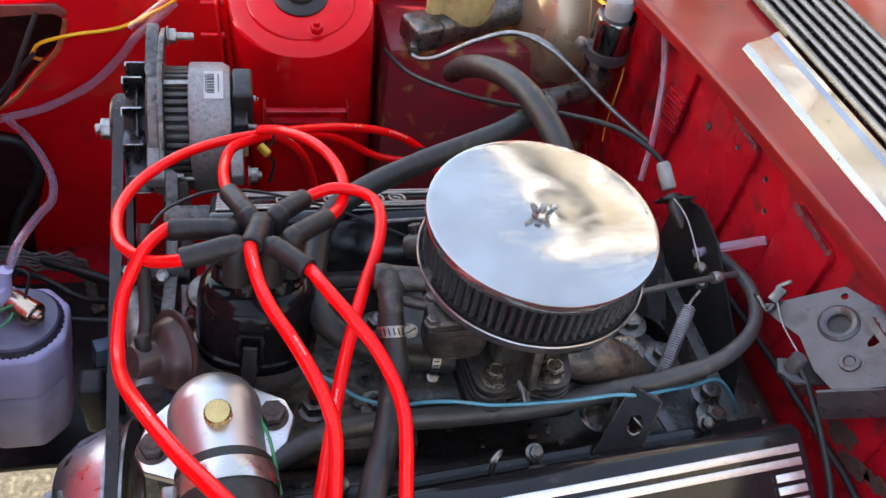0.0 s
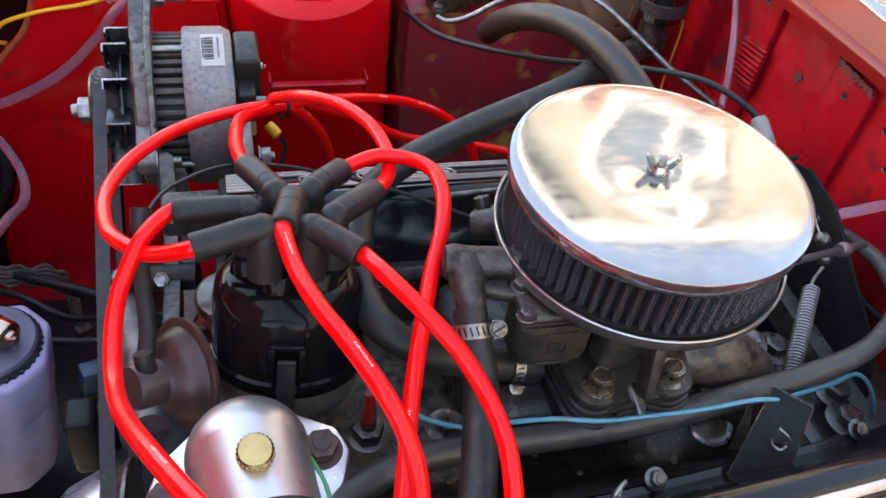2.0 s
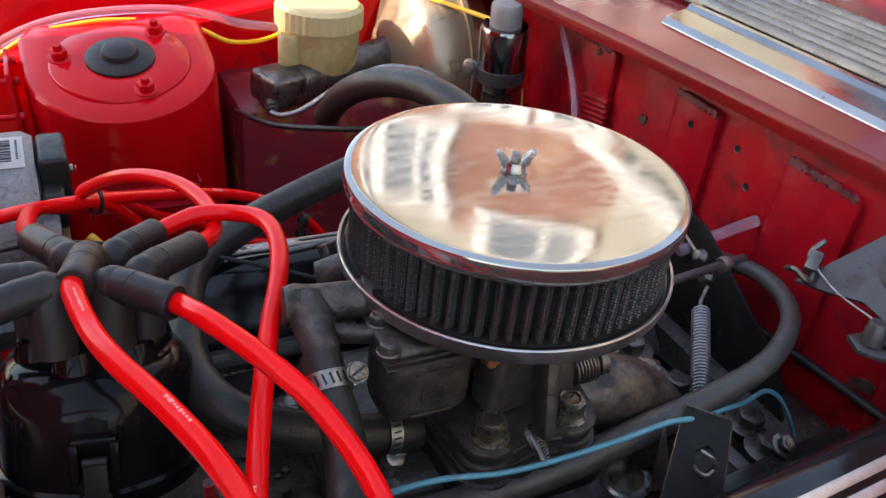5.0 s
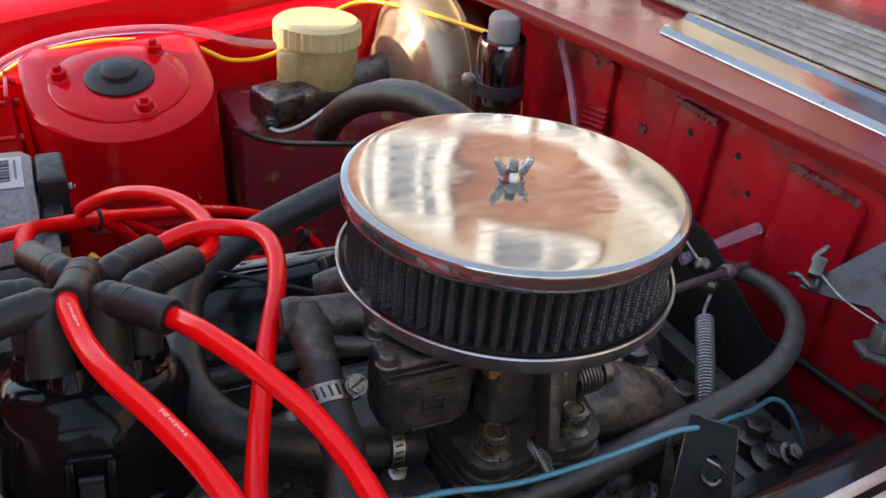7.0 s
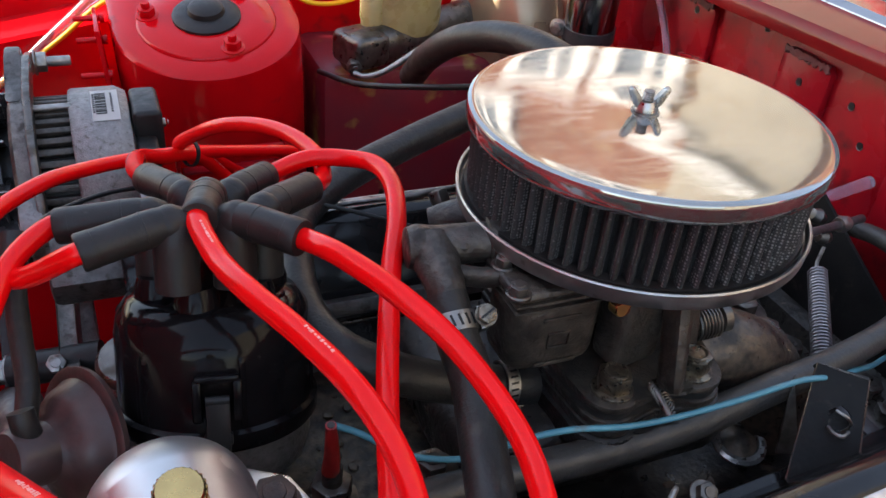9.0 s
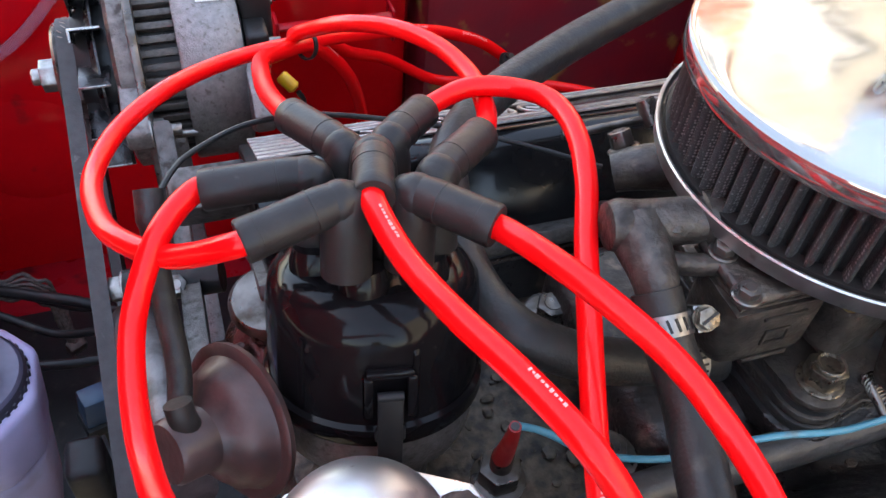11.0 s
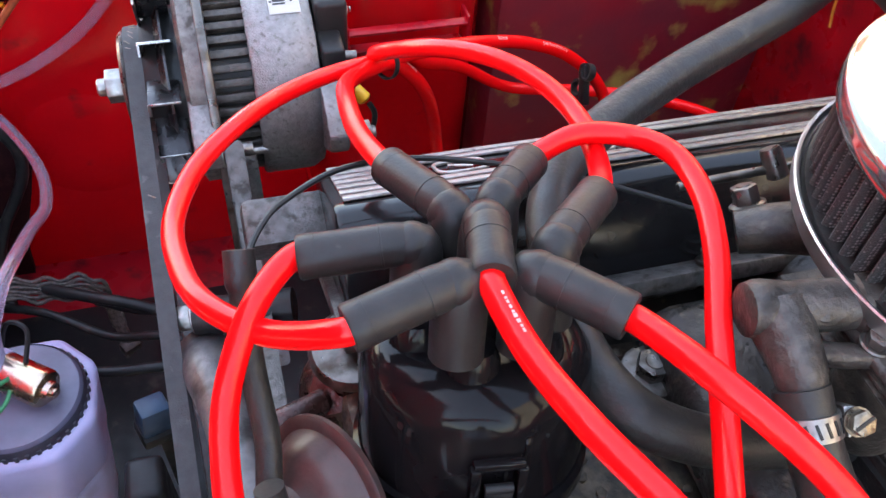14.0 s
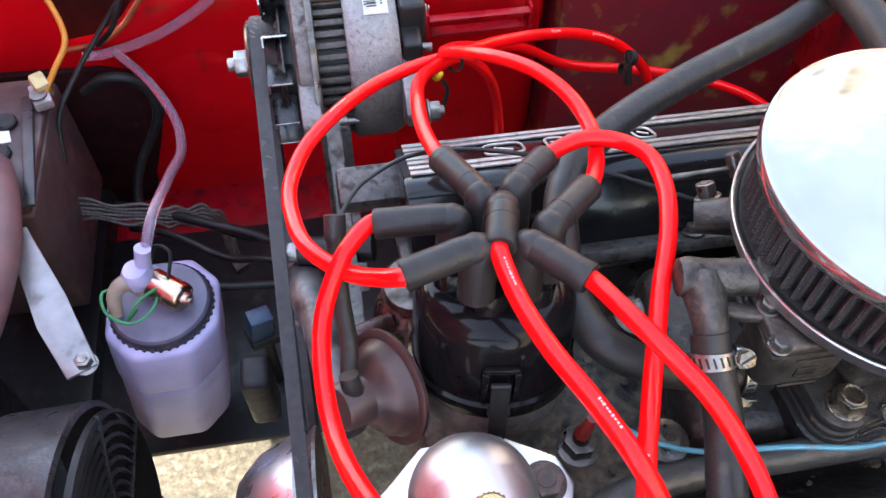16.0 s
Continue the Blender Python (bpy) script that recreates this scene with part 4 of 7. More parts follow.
def air_filter():
    ob = thing("air_filter", (0, 0, 0.84), "round pancake air filter with a polished chrome lid on the carburettor", "air filter")
    prof = [(0, 0.9030)] + [(0.004 * k, 0.9030 + 0.00022 * math.sin(0.62 * k) * math.exp(-0.12 * k) - 0.00030 * (max(0.0, 0.004 * k - 0.056) / 0.03) ** 2) for k in range(1, 21)]
    prof += [(0.0845, 0.90273), (0.0864, 0.90262), (0.0876, 0.9023), (0.0885, 0.9019), (0.0889, 0.9010), (0.0890, 0.8995), (0.0891, 0.8968), (0.0890, 0.8940), (0.0886, 0.8930), (0.0880, 0.8930), (0.0872, 0.8965), (0, 0.8985)]
    lid = part("lid", lathe(B(), prof, Matrix(), 160), LID, ob, "polished chrome lid")
    bm, n = B(), 72
    lo, hi = [], []
    for k in range(n * 4):
        r = (0.0765, 0.0805, 0.0848, 0.0805)[k % 4]
        a = 6.28318530718 * (k + (0, 0.55, 0, -0.55)[k % 4]) / (n * 4)
        lo.append(bm.verts.new((r * math.cos(a), r * math.sin(a), 0.852)))
        hi.append(bm.verts.new((r * math.cos(a), r * math.sin(a), 0.896)))
    for k in range(n * 4):
        bm.faces.new((lo[k], lo[(k + 1) % (n * 4)], hi[(k + 1) % (n * 4)], hi[k]))
    part("pleated_element", bm, PLEAT_SHADE, ob, "oiled cotton gauze element, its folds coloured dark for shade", 20)
    strip = mesh_of(prism(B(), [(0.0800, -0.0020), (0.0830, -0.0016), (0.0846, -0.0008), (0.0850, 0.0), (0.0846, 0.0008), (0.0830, 0.0016), (0.0800, 0.0020)], 0.0385, pose(0, 0, 0.857)), "pleat_ridge", GAUZE)
    for k in range(n):
        rg = new("pleat_ridge", strip)
        rg.parent = ob
        rg.matrix_parent_inverse = ob.matrix_basis.inverted()
        rg.rotation_euler = (0, 0, 6.28318530718 * (k + 0.5) / n)
    part("seal_ring", lathe(B(), [(0.080, 0.8535), (0.0862, 0.8535), (0.0868, 0.8555), (0.0862, 0.858), (0.080, 0.858)], Matrix(), 120), RUBBER, ob)
    prof = [(0.03, 0.8495), (0.080, 0.8495), (0.0868, 0.8490), (0.0892, 0.8497), (0.0899, 0.8512), (0.0903, 0.8560), (0.0906, 0.8578), (0.0900, 0.8586), (0.0890, 0.8584), (0.0884, 0.8572), (0.0880, 0.8545), (0.084, 0.8525), (0.03, 0.8525)]
    part("base_plate", lathe(B(), prof, Matrix(), 140), BASE, ob, "satin metal base plate with a rolled lip")
    m = pose(-0.003, -0.001, 0.9030) @ Matrix.Scale(0.9, 4)
    part("washer", lathe(B(), [(0.003, 0), (0.0078, 0), (0.0078, 0.0010), (0.003, 0.0010)], m, 28), STEEL, ob)
    nut = part("wing_nut", lathe(B(), [(0.0032, 0.0010), (0.0066, 0.0010), (0.0067, 0.0022), (0.0056, 0.0046), (0.0048, 0.0068), (0.0032, 0.0068)], m, 24), WING, ob, "zinc-plated wing nut")
    for s in (1, -1):
        mm = m @ pose(0, 0, 0, 0, 0, -12) @ basis((0, 0.0018 * s, 0), (s, 0, 0), (0, 0, 1))
        bm = prism(B(), [(0.0030, 0.0016), (0.0062, 0.0022), (0.0086, 0.0058), (0.0116, 0.0112), (0.0119, 0.0130), (0.0110, 0.0142), (0.0092, 0.0143), (0.0078, 0.0132), (0.0054, 0.0082), (0.0030, 0.0064)], 0.0036, mm, 0.0009)
        part("wing", bm, WING, nut)
    bm = B()
    lathe(bm, [(0.0031, -0.06)] + [(0.0031 - 0.0004 * (k % 2), 0.006 + 0.0006 * k) for k in range(11)] + [(0, 0.013)], m, 18)
    part("stud", bm, STEEL, ob)


air_filter()


def carburettor():
    ob = thing("carburettor", (0, 0, 0.765), "stained twin-choke carburettor bolted to the inlet manifold", "carburettor")

    def eared(g):
        """The flange's outline, grown by g: two round ears at the front, a hollow between them."""
        left = [(-0.031 + (0.0155 + g) * math.cos(radians(v)), -0.059 + (0.0150 + g) * math.sin(radians(v))) for v in range(180, 311, 13)]
        right = [(0.019 + (0.0165 + g) * math.cos(radians(v)), -0.059 + (0.0150 + g) * math.sin(radians(v))) for v in range(230, 361, 13)]
        return [(-0.050 - g, 0.05), (-0.049 - g, -0.035)] + left + [(-0.006, -0.067 - g)] + right + [(0.040 + g, -0.035), (0.042 + g, 0.05)]

    part("flange", prism(B(), eared(0.0), 0.0045, pose(0, 0, 0.7765), 0.0012), CARB, ob, "thick mounting flange with rounded ears")
    part("spacer", prism(B(), eared(-0.0014), 0.0042, pose(0, 0, 0.7721)), BLACK_PRINT, ob, "black insulating spacer")
    part("lower_flange", prism(B(), eared(0.0006), 0.0046, pose(0, 0, 0.7673), 0.0012), CARB, ob)
    part("gasket", prism(B(), eared(0.0018), 0.005, pose(0, 0, 0.7621), 0.001), IRON, ob)
    part("manifold_pad", prism(B(), eared(0.0045), 0.0125, pose(0, 0, 0.7494), 0.003), DARK_IRON, ob)
    bm = B()
    lathe(bm, [(0.024, 0.778), (0.026, 0.79), (0.026, 0.850), (0, 0.850)], pose(0.018, -0.018, 0), 28)
    lathe(bm, [(0.024, 0.778), (0.026, 0.79), (0.026, 0.850), (0, 0.850)], pose(-0.018, 0.012, 0), 28)
    box(bm, (0.085, 0.07, 0.045), pose(-0.005, 0.0, 0.822), 0.008, 3)
    part("throttle_body", bm, CARB, ob)
    bm = box(B(), (0.050, 0.034, 0.047), pose(-0.062, -0.034, 0.816), 0.011, 4)
    bowl = part("float_bowl", bm, CARB, ob, "square float bowl with a cast mark")
    part("bowl_lid", box(B(), (0.054, 0.038, 0.006), pose(-0.062, -0.034, 0.8425), 0.003, 3), CARB, bowl)
    for z in (0.8375, 0.8335):
        part("cast_line", box(B(), (0.0515, 0.0355, 0.0014), pose(-0.062, -0.034, z), 0.0006), CARB, bowl)
    bm = B()
    for dx, dz, a, c in ((0, 0.004, 0.012, 0.0012), (0, -0.004, 0.012, 0.0012), (-0.0055, 0, 0.0012, 0.009), (0.0055, 0, 0.0012, 0.009), (0, 0.013, 0.020, 0.002), (0, -0.014, 0.022, 0.002)):
        box(bm, (a, 0.0012, c), pose(-0.062 + dx, -0.0515, 0.814 + dz), 0.0003)
    part("cast_mark", bm, CARB, bowl)
    for x, y in ((-0.084, -0.028), (-0.040, -0.050), (-0.087, -0.05)):
        part("screw", bolt(pose(x, y, 0.8445), 0.0045, 0.004, 0.006), DARK_STEEL, ob)
    part("idle_screw", lathe(B(), [(0.0048, 0), (0.0048, 0.005), (0.004, 0.006), (0, 0.006)], axis_to((-0.032, -0.050, 0.828), (-0.032, -0.07, 0.832)), 18), BRASS, ob, "brass slotted screw")
    for x in (-0.030, 0.018):
        nut = part("nut", bolt(pose(x, -0.060, 0.781, 0, 0, 14 + 400 * x), 0.0092, 0.0100, 0.0108), NUT_STEEL, ob, "brownish plated hexagon bolt head")
        part("head_rim", lathe(B(), [(0.0046, 0), (0.0064, 0), (0.0066, 0.0010), (0.0058, 0.0014), (0.0047, 0.0008)], pose(x, -0.060, 0.7924), 28), NUT_STEEL, nut)
    part("stop_screw", tube(B(), [(-0.010, -0.064, 0.784), (-0.009, -0.074, 0.779), (-0.008, -0.083, 0.774)], 0.0020, 12, 5), DARK_STEEL, ob)
    pts = [Vector((-0.0095 + 0.0004 * k / 10, -0.066 - 0.0013 * k / 10, 0.783 - 0.0007 * k / 10)) + 0.0036 * Vector((math.cos(0.628318 * k), 0.45 * math.sin(0.628318 * k), 0.9 * math.sin(0.628318 * k))) for k in range(90)]
    part("screw_spring", sweep(B(), pts, 0.0005, 6), DARK_STEEL, ob)
    part("body_web", prism(B(), [(-0.002, 0.0), (0.006, 0.0), (0.012, 0.05), (0.002, 0.056)], 0.016, basis((-0.008, -0.066, 0.782), (1, 0, 0), (0, 0.35, 1)), 0.004), CARB, ob)
    part("side_casting", box(B(), (0.03, 0.022, 0.05), pose(-0.016, -0.044, 0.812, 0, 0, 8), 0.006, 3), CARB, ob)
    pts = []
    for k in range(7 * 12):
        a = 6.28318530718 * k / 12
        pts.append(Vector((0.034 + 0.0022 * k / 12, -0.034 + 0.0098 * math.cos(a), 0.788 + 0.0098 * math.sin(a))))
    part("throttle_spring", sweep(B(), pts, 0.0009, 6), DARK_STEEL, ob)
    part("throttle_shaft", lathe(B(), [(0.006, 0), (0.006, 0.03), (0.009, 0.03), (0.009, 0.035), (0, 0.035)], axis_to((0.022, -0.034, 0.788), (0.1, -0.034, 0.788)), 20), DARK_STEEL, ob)
    bm = prism(B(), [(0, 0), (0.012, -0.004), (0.014, 0.03), (0.004, 0.034)], 0.005, basis((0.012, -0.05, 0.785), (1, 0, 0), (0, 0.3, 1)), 0.002)
    part("lever", bm, CARB, ob)
    bm = tube(B(), [(-0.1245, -0.0045, 0.8465), (-0.121, -0.005, 0.8465), (-0.110, -0.0065, 0.8465), (-0.088, -0.011, 0.848), (-0.060, -0.016, 0.850)], lambda u: 0.0098 - 0.0035 * max(0.0, 1 - u / 0.05) ** 2 + 0.0012 * math.exp(-((u - 0.33) / 0.12) ** 2), 24, 8)
    part("inlet_pipe", bm, INLET_ALLOY, ob, "grey cast alloy inlet pipe with a rounded end")
    part("pipe_collar", lathe(B(), [(0.0098, -0.004), (0.0116, -0.003), (0.0116, 0.003), (0.0098, 0.004)], axis_to((-0.082, -0.012, 0.8484), (-0.06, -0.016, 0.850)), 22), INLET_ALLOY, ob)
    bm = tube(B(), [(-0.112, -0.006, 0.8455), (-0.1125, -0.016, 0.8435), (-0.1135, -0.028, 0.8410), (-0.1145, -0.038, 0.8345), (-0.115, -0.046, 0.828)], lambda u: 0.0125 - 0.0040 * min(1.0, u * 1.5), 22, 8)
    part("elbow", bm, INLET_ALLOY, ob, "tapered cast elbow")
    bm = tube(B(), [(-0.113, -0.020, 0.8425), (-0.102, -0.024, 0.8400), (-0.090, -0.027, 0.8385), (-0.070, -0.030, 0.838)], 0.0085, 16, 6, flat=0.55)
    part("web", bm, INLET_ALLOY, ob, "cast web between elbow and body")
    part("boss", lathe(B(), [(0.0050, 0), (0.0055, 0.001), (0.0050, 0.0025), (0.003, 0.0035), (0, 0.0038)], axis_to((-0.099, -0.013, 0.851), (-0.101, -0.019, 0.862)), 20), INLET_ALLOY, ob)
    part("tape", lathe(B(), [(0.0088, -0.004), (0.0100, -0.0035), (0.0100, 0.0035), (0.0088, 0.004)], axis_to((-0.1148, -0.0395, 0.8335), (-0.1148, -0.030, 0.8411)), 22), BLACK_STEEL, ob)
    part("side_nozzle", tube(B(), [(-0.088, 0.050, 0.820), (-0.075, 0.045, 0.825), (-0.05, 0.035, 0.83)], lambda u: 0.0095 + 0.003 * u, 16, 5), CARB, ob)
    part("bleed_screw", bolt(axis_to((-0.078, 0.06, 0.824), (-0.085, 0.08, 0.85)), 0.006, 0.008, 0.008), DARK_STEEL, ob)
    part("choke_rod", tube(B(), [(-0.10, 0.082, 0.819), (-0.06, 0.08, 0.823), (-0.02, 0.078, 0.826)], 0.0022, 10, 4), DARK_STEEL, ob)
    part("valve_rod", tube(B(), [(-0.150, 0.078, 0.737), (-0.12, 0.080, 0.7355), (-0.05, 0.085, 0.733)], 0.0016, 10, 4), DARK_STEEL, ob, "thin steel rod")
    part("rod_clevis", lathe(B(), [(0.0045, 0), (0.005, 0.002), (0.005, 0.014), (0.003, 0.015), (0, 0.015)], axis_to((-0.056, 0.085, 0.832), (-0.05, 0.07, 0.815)), 16), DARK_STEEL, ob)


carburettor()

# ---- distributor and ignition leads ----
DIST_TOP, DIST_LOW = Vector((-0.207, 0.041, 0.838)), Vector((-0.215, 0.008, 0.735))


def distributor():
    ob = thing("distributor", DIST_LOW, "black distributor with a glossy cap and a spring clip", "distributor")
    m = axis_to(DIST_LOW, DIST_TOP)
    part("body", lathe(B(), [(0.026, -0.05), (0.028, -0.014), (0.043, -0.004), (0.046, 0.006), (0.046, 0.022), (0, 0.022)], m, 40), ALU, ob, "stained alloy distributor body")
    prof = [(0.0485, 0.018), (0.0497, 0.020), (0.0497, 0.027), (0.0476, 0.0285), (0.0472, 0.064), (0.0455, 0.074), (0.040, 0.081), (0.033, 0.083), (0, 0.084)]
    cap = part("cap", lathe(B(), prof, m, 56), BAKELITE, ob, "glossy black cap with terminal towers")
    for k in range(6):
        a = radians(60 * k + 20)
        part("tower", lathe(B(), [(0.0105, 0), (0.0105, 0.018), (0.0085, 0.024), (0, 0.024)], m @ pose(0.0265 * math.cos(a), 0.0265 * math.sin(a), 0.068), 20), BAKELITE, cap)
    part("tower", lathe(B(), [(0.011, 0), (0.010, 0.024), (0, 0.024)], m @ pose(0, 0, 0.078), 20), BAKELITE, cap)
    q = m.inverted() @ Vector((-0.218, -0.03, 0.80))
    a = math.atan2(q.y, q.x)
    mm = m @ pose(0.0497 * math.cos(a), 0.0497 * math.sin(a), 0, 0, 0, math.degrees(a))
    bm = box(B(), (0.0022, 0.0105, 0.050), mm @ pose(0.0030, 0, 0.022), 0.0008)
    box(bm, (0.0030, 0.0125, 0.006), mm @ pose(0.0022, 0, 0.0275), 0.0008)
    clip = part("clip", bm, BLACK_STEEL, ob, "spring steel cap clip")
    part("clip_bend", lathe(B(), [(0.0020, -0.0052), (0.0020, 0.0052), (0, 0.0052)], mm @ pose(0.0028, 0, 0.0470, 90, 0, 0), 12), BLACK_STEEL, clip)
    for d in (-0.0088, 0.0088):
        part("clip_lug", box(B(), (0.0058, 0.0042, 0.020), mm @ pose(0.0004, d, 0.0460), 0.0012), BAKELITE, cap)
    part("clip_stop", box(B(), (0.0050, 0.0195, 0.0035), mm @ pose(0.0, 0, 0.0565), 0.0010), BAKELITE, cap)
    for k in range(6):
        b2 = radians(60 * k + 50)
        part("cap_rib", prism(B(), [(0.0440, 0.030), (0.0484, 0.030), (0.0482, 0.062), (0.0440, 0.070)], 0.0032, m @ pose(0, 0, 0, 0, 0, math.degrees(b2)) @ basis((0, 0.0016, 0), (1, 0, 0), (0, 0, 1)), 0.0008), BAKELITE, cap)
    return m


dist_m = distributor()


def lettering(words, line, s0, cable, h=0.0036, r=0.00512):
    """Printed words wrapped on the upper side of a lead, from a place s0 of its length onwards."""
    cu = bpy.data.curves.new("words", "FONT")
    cu.body, cu.size, cu.resolution_u, cu.space_character = words, h * 1.4, 2, 1.08
    tmp = new("words", cu)
    me = bpy.data.meshes.new_from_object(tmp.evaluated_get(bpy.context.evaluated_depsgraph_get()))
    bpy.data.objects.remove(tmp)
    bpy.data.curves.remove(cu)
    total = [0.0]
    for a, b in zip(line, line[1:]):
        total.append(total[-1] + (b - a).length)
    start = s0 * total[-1]
    for v in me.vertices:
        d = start + v.co.x
        j = max(k for k in range(len(line) - 1) if total[k] <= d)
        p = line[j].lerp(line[j + 1], (d - total[j]) / (total[j + 1] - total[j]))
        t = (line[j + 1] - line[j]).normalized()
        side = Vector((0, -0.45, 1)).cross(t).normalized()
        out = t.cross(side)
        a = (v.co.y - h * 0.5) / r
        v.co = p + r * (math.cos(a) * out + math.sin(a) * side)
    me.materials.clear()
    me.materials.append(PRINT)
    ob = new("print", me)
    ob.parent = cable
    return tagged(ob, "pale printed lettering")


def ht_lead(pts, boot=None, label="glossy red silicone ignition lead", print_at=()):
    """A thick red lead, with the black rubber boot that joins it to the cap: boot is (elbow, mouth)."""
    ob = thing("ignition_lead", pts[0], label, "ignition lead", "ignition leads")
    if boot:
        back, tip = Vector(boot[0]), Vector(boot[1])
        d = (tip - back).normalized()
        up = (dist_m.to_3x3() @ Vector((0, 0, 1))).normalized()
        start = [tip - d * 0.008, tip + d * 0.004]
        line = spline(start + [Vector(p) for p in pts[1:]], 10)
        foot = back - up * 0.032
        bm = B()
        pl = [foot, foot + up * 0.020, foot + up * 0.030, back - up * 0.001 + d * 0.0035, back + d * 0.010, back + d * 0.02, tip - d * 0.004, tip]
        sweep(bm, spline(pl, 5), lambda u: 0.0084 + 0.0016 * max(0.0, min(1.0, (0.36 - u) / 0.2)), 24)
        bmesh.ops.create_uvsphere(bm, u_segments=20, v_segments=12, radius=0.0091, matrix=Matrix.Translation(back - up * 0.0012 + d * 0.0022))
        bt = part("boot", bm, RUBBER, ob, "angled black rubber boot")
        part("seam", lathe(B(), [(0.0080, -0.0005), (0.00865, -0.0004), (0.00875, 0), (0.00865, 0.0004), (0.0080, 0.0005)], axis_to(back + d * 0.0135, tip), 24), RUBBER, bt)
        part("mouth", lathe(B(), [(0.0080, -0.006), (0.0085, -0.0055), (0.0086, 0.0002), (0.0080, 0.0012), (0.0050, 0.0012)], axis_to(tip, tip + d), 24), RUBBER, bt)
    else:
        line = spline(pts, 10)
    cable = part("cable", sweep(B(), line, 0.0050, 20), SILICONE, ob)
    for s0, n in print_at:
        if isinstance(n, str):
            lettering(n, line, s0, cable)
            continue
        bm = B()
        rng = random.Random(int(s0 * 1000))
        i = s0 * (len(line) - 1)
        for k in range(n):
            j = min(len(line) - 2, int(i))
            u = i - int(i)
            p = line[j].lerp(line[j + 1], u)
            t = (line[j + 1] - line[j]).normalized()
            side = t.cross(Vector((0, 0.35, 1))).normalized()
            out = side.cross(t)
            seg = (line[j + 1] - line[j]).length
            w_ = rng.uniform(0.0008, 0.0015)
            box(bm, (w_, rng.choice((0.0009, 0.0013, 0.0016)), 0.0003), basis(p + out * 0.00495, t, side))
            i += (w_ + 0.0007) / seg
        part("print", bm, PRINT, cable, "pale printed lettering")
    return ob


TIE = (-0.193, 0.266, 0.766)
ht_lead([(-0.214, 0.016, 0.864), (-0.211, -0.015, 0.863), (-0.203, -0.045, 0.866), (-0.190, -0.072, 0.864), (-0.178, -0.098, 0.859), (-0.169, -0.115, 0.846), (-0.165, -0.133, 0.831), (-0.168, -0.165, 0.812), (-0.175, -0.21, 0.79)], ((-0.206, 0.047, 0.859), (-0.214, 0.016, 0.864)), print_at=((0.14, 9), (0.45, 9)))
ht_lead([(-0.175, -0.008, 0.861), (-0.164, -0.032, 0.868), (-0.149, -0.055, 0.864), (-0.133, -0.075, 0.853), (-0.122, -0.096, 0.841), (-0.117, -0.118, 0.833), (-0.118, -0.138, 0.827), (-0.119, -0.155, 0.812), (-0.122, -0.19, 0.78)], ((-0.199, 0.018, 0.862), (-0.175, -0.008, 0.863)))
ht_lead([(-0.168, 0.098, 0.836), (-0.145, 0.103, 0.840), (-0.124, 0.097, 0.841), (-0.112, 0.079, 0.845), (-0.111, 0.054, 0.846), (-0.118, 0.026, 0.843), (-0.131, -0.005, 0.837), (-0.143, -0.038, 0.829), (-0.155, -0.074, 0.817), (-0.165, -0.111, 0.802), (-0.175, -0.150, 0.787), (-0.185, -0.19, 0.77)], ((-0.193, 0.070, 0.843), (-0.170, 0.094, 0.837)), print_at=((0.77, 9),))
ht_lead([(-0.229, 0.103, 0.838), (-0.235, 0.140, 0.825), (-0.233, 0.179, 0.811), (-0.227, 0.214, 0.794), (-0.214, 0.246, 0.775), (-0.190, 0.274, 0.760), (-0.172, 0.295, 0.735), (-0.158, 0.305, 0.712), (-0.147, 0.317, 0.682), (-0.138, 0.328, 0.64), (-0.130, 0.325, 0.57)], ((-0.214, 0.061, 0.850), (-0.230, 0.100, 0.840)), print_at=((0.53, "performance"),))
ht_lead([(-0.152, 0.066, 0.843), (-0.138, 0.093, 0.833), (-0.134, 0.124, 0.830), (-0.141, 0.156, 0.828), (-0.156, 0.187, 0.822), (-0.176, 0.216, 0.810), (-0.191, 0.244, 0.791), (-0.200, 0.268, 0.772), (-0.180, 0.300, 0.747), (-0.140, 0.36, 0.690), (-0.100, 0.395, 0.655), (-0.048, 0.405, 0.618), (0.016, 0.392, 0.615), (0.079, 0.374, 0.610), (0.138, 0.344, 0.60), (0.18, 0.30, 0.575), (0.19, 0.25, 0.56)], ((-0.184, 0.032, 0.855), (-0.154, 0.061, 0.846)))
ht_lead([(-0.263, 0.012, 0.855), (-0.290, 0.031, 0.836), (-0.311, 0.058, 0.825), (-0.320, 0.091, 0.813), (-0.321, 0.126, 0.803), (-0.309, 0.162, 0.798), (-0.286, 0.194, 0.794), (-0.261, 0.226, 0.783), (-0.228, 0.254, 0.772), (-0.190, 0.276, 0.761), (-0.151, 0.308, 0.741), (-0.107, 0.332, 0.724), (-0.063, 0.350, 0.705), (-0.021, 0.359, 0.681), (0.014, 0.359, 0.645), (0.03, 0.352, 0.60), (0.04, 0.33, 0.55)], ((-0.224, 0.019, 0.863), (-0.263, 0.011, 0.858)), print_at=((0.40, 10), (0.575, 10), (0.67, "8mm"), (0.74, "performance")))
ht_lead([(-0.274, 0.048, 0.848), (-0.293, 0.039, 0.840), (-0.306, 0.018, 0.824), (-0.310, -0.010, 0.818), (-0.308, -0.043, 0.820), (-0.300, -0.078, 0.838), (-0.283, -0.118, 0.862), (-0.258, -0.165, 0.885), (-0.224, -0.215, 0.90), (-0.19, -0.27, 0.90)], ((-0.231, 0.049, 0.850), (-0.273, 0.054, 0.846)), print_at=((0.70, 10),))
m = axis_to(TIE, Vector(TIE) + Vector((0.9, 0.5, -0.3)))
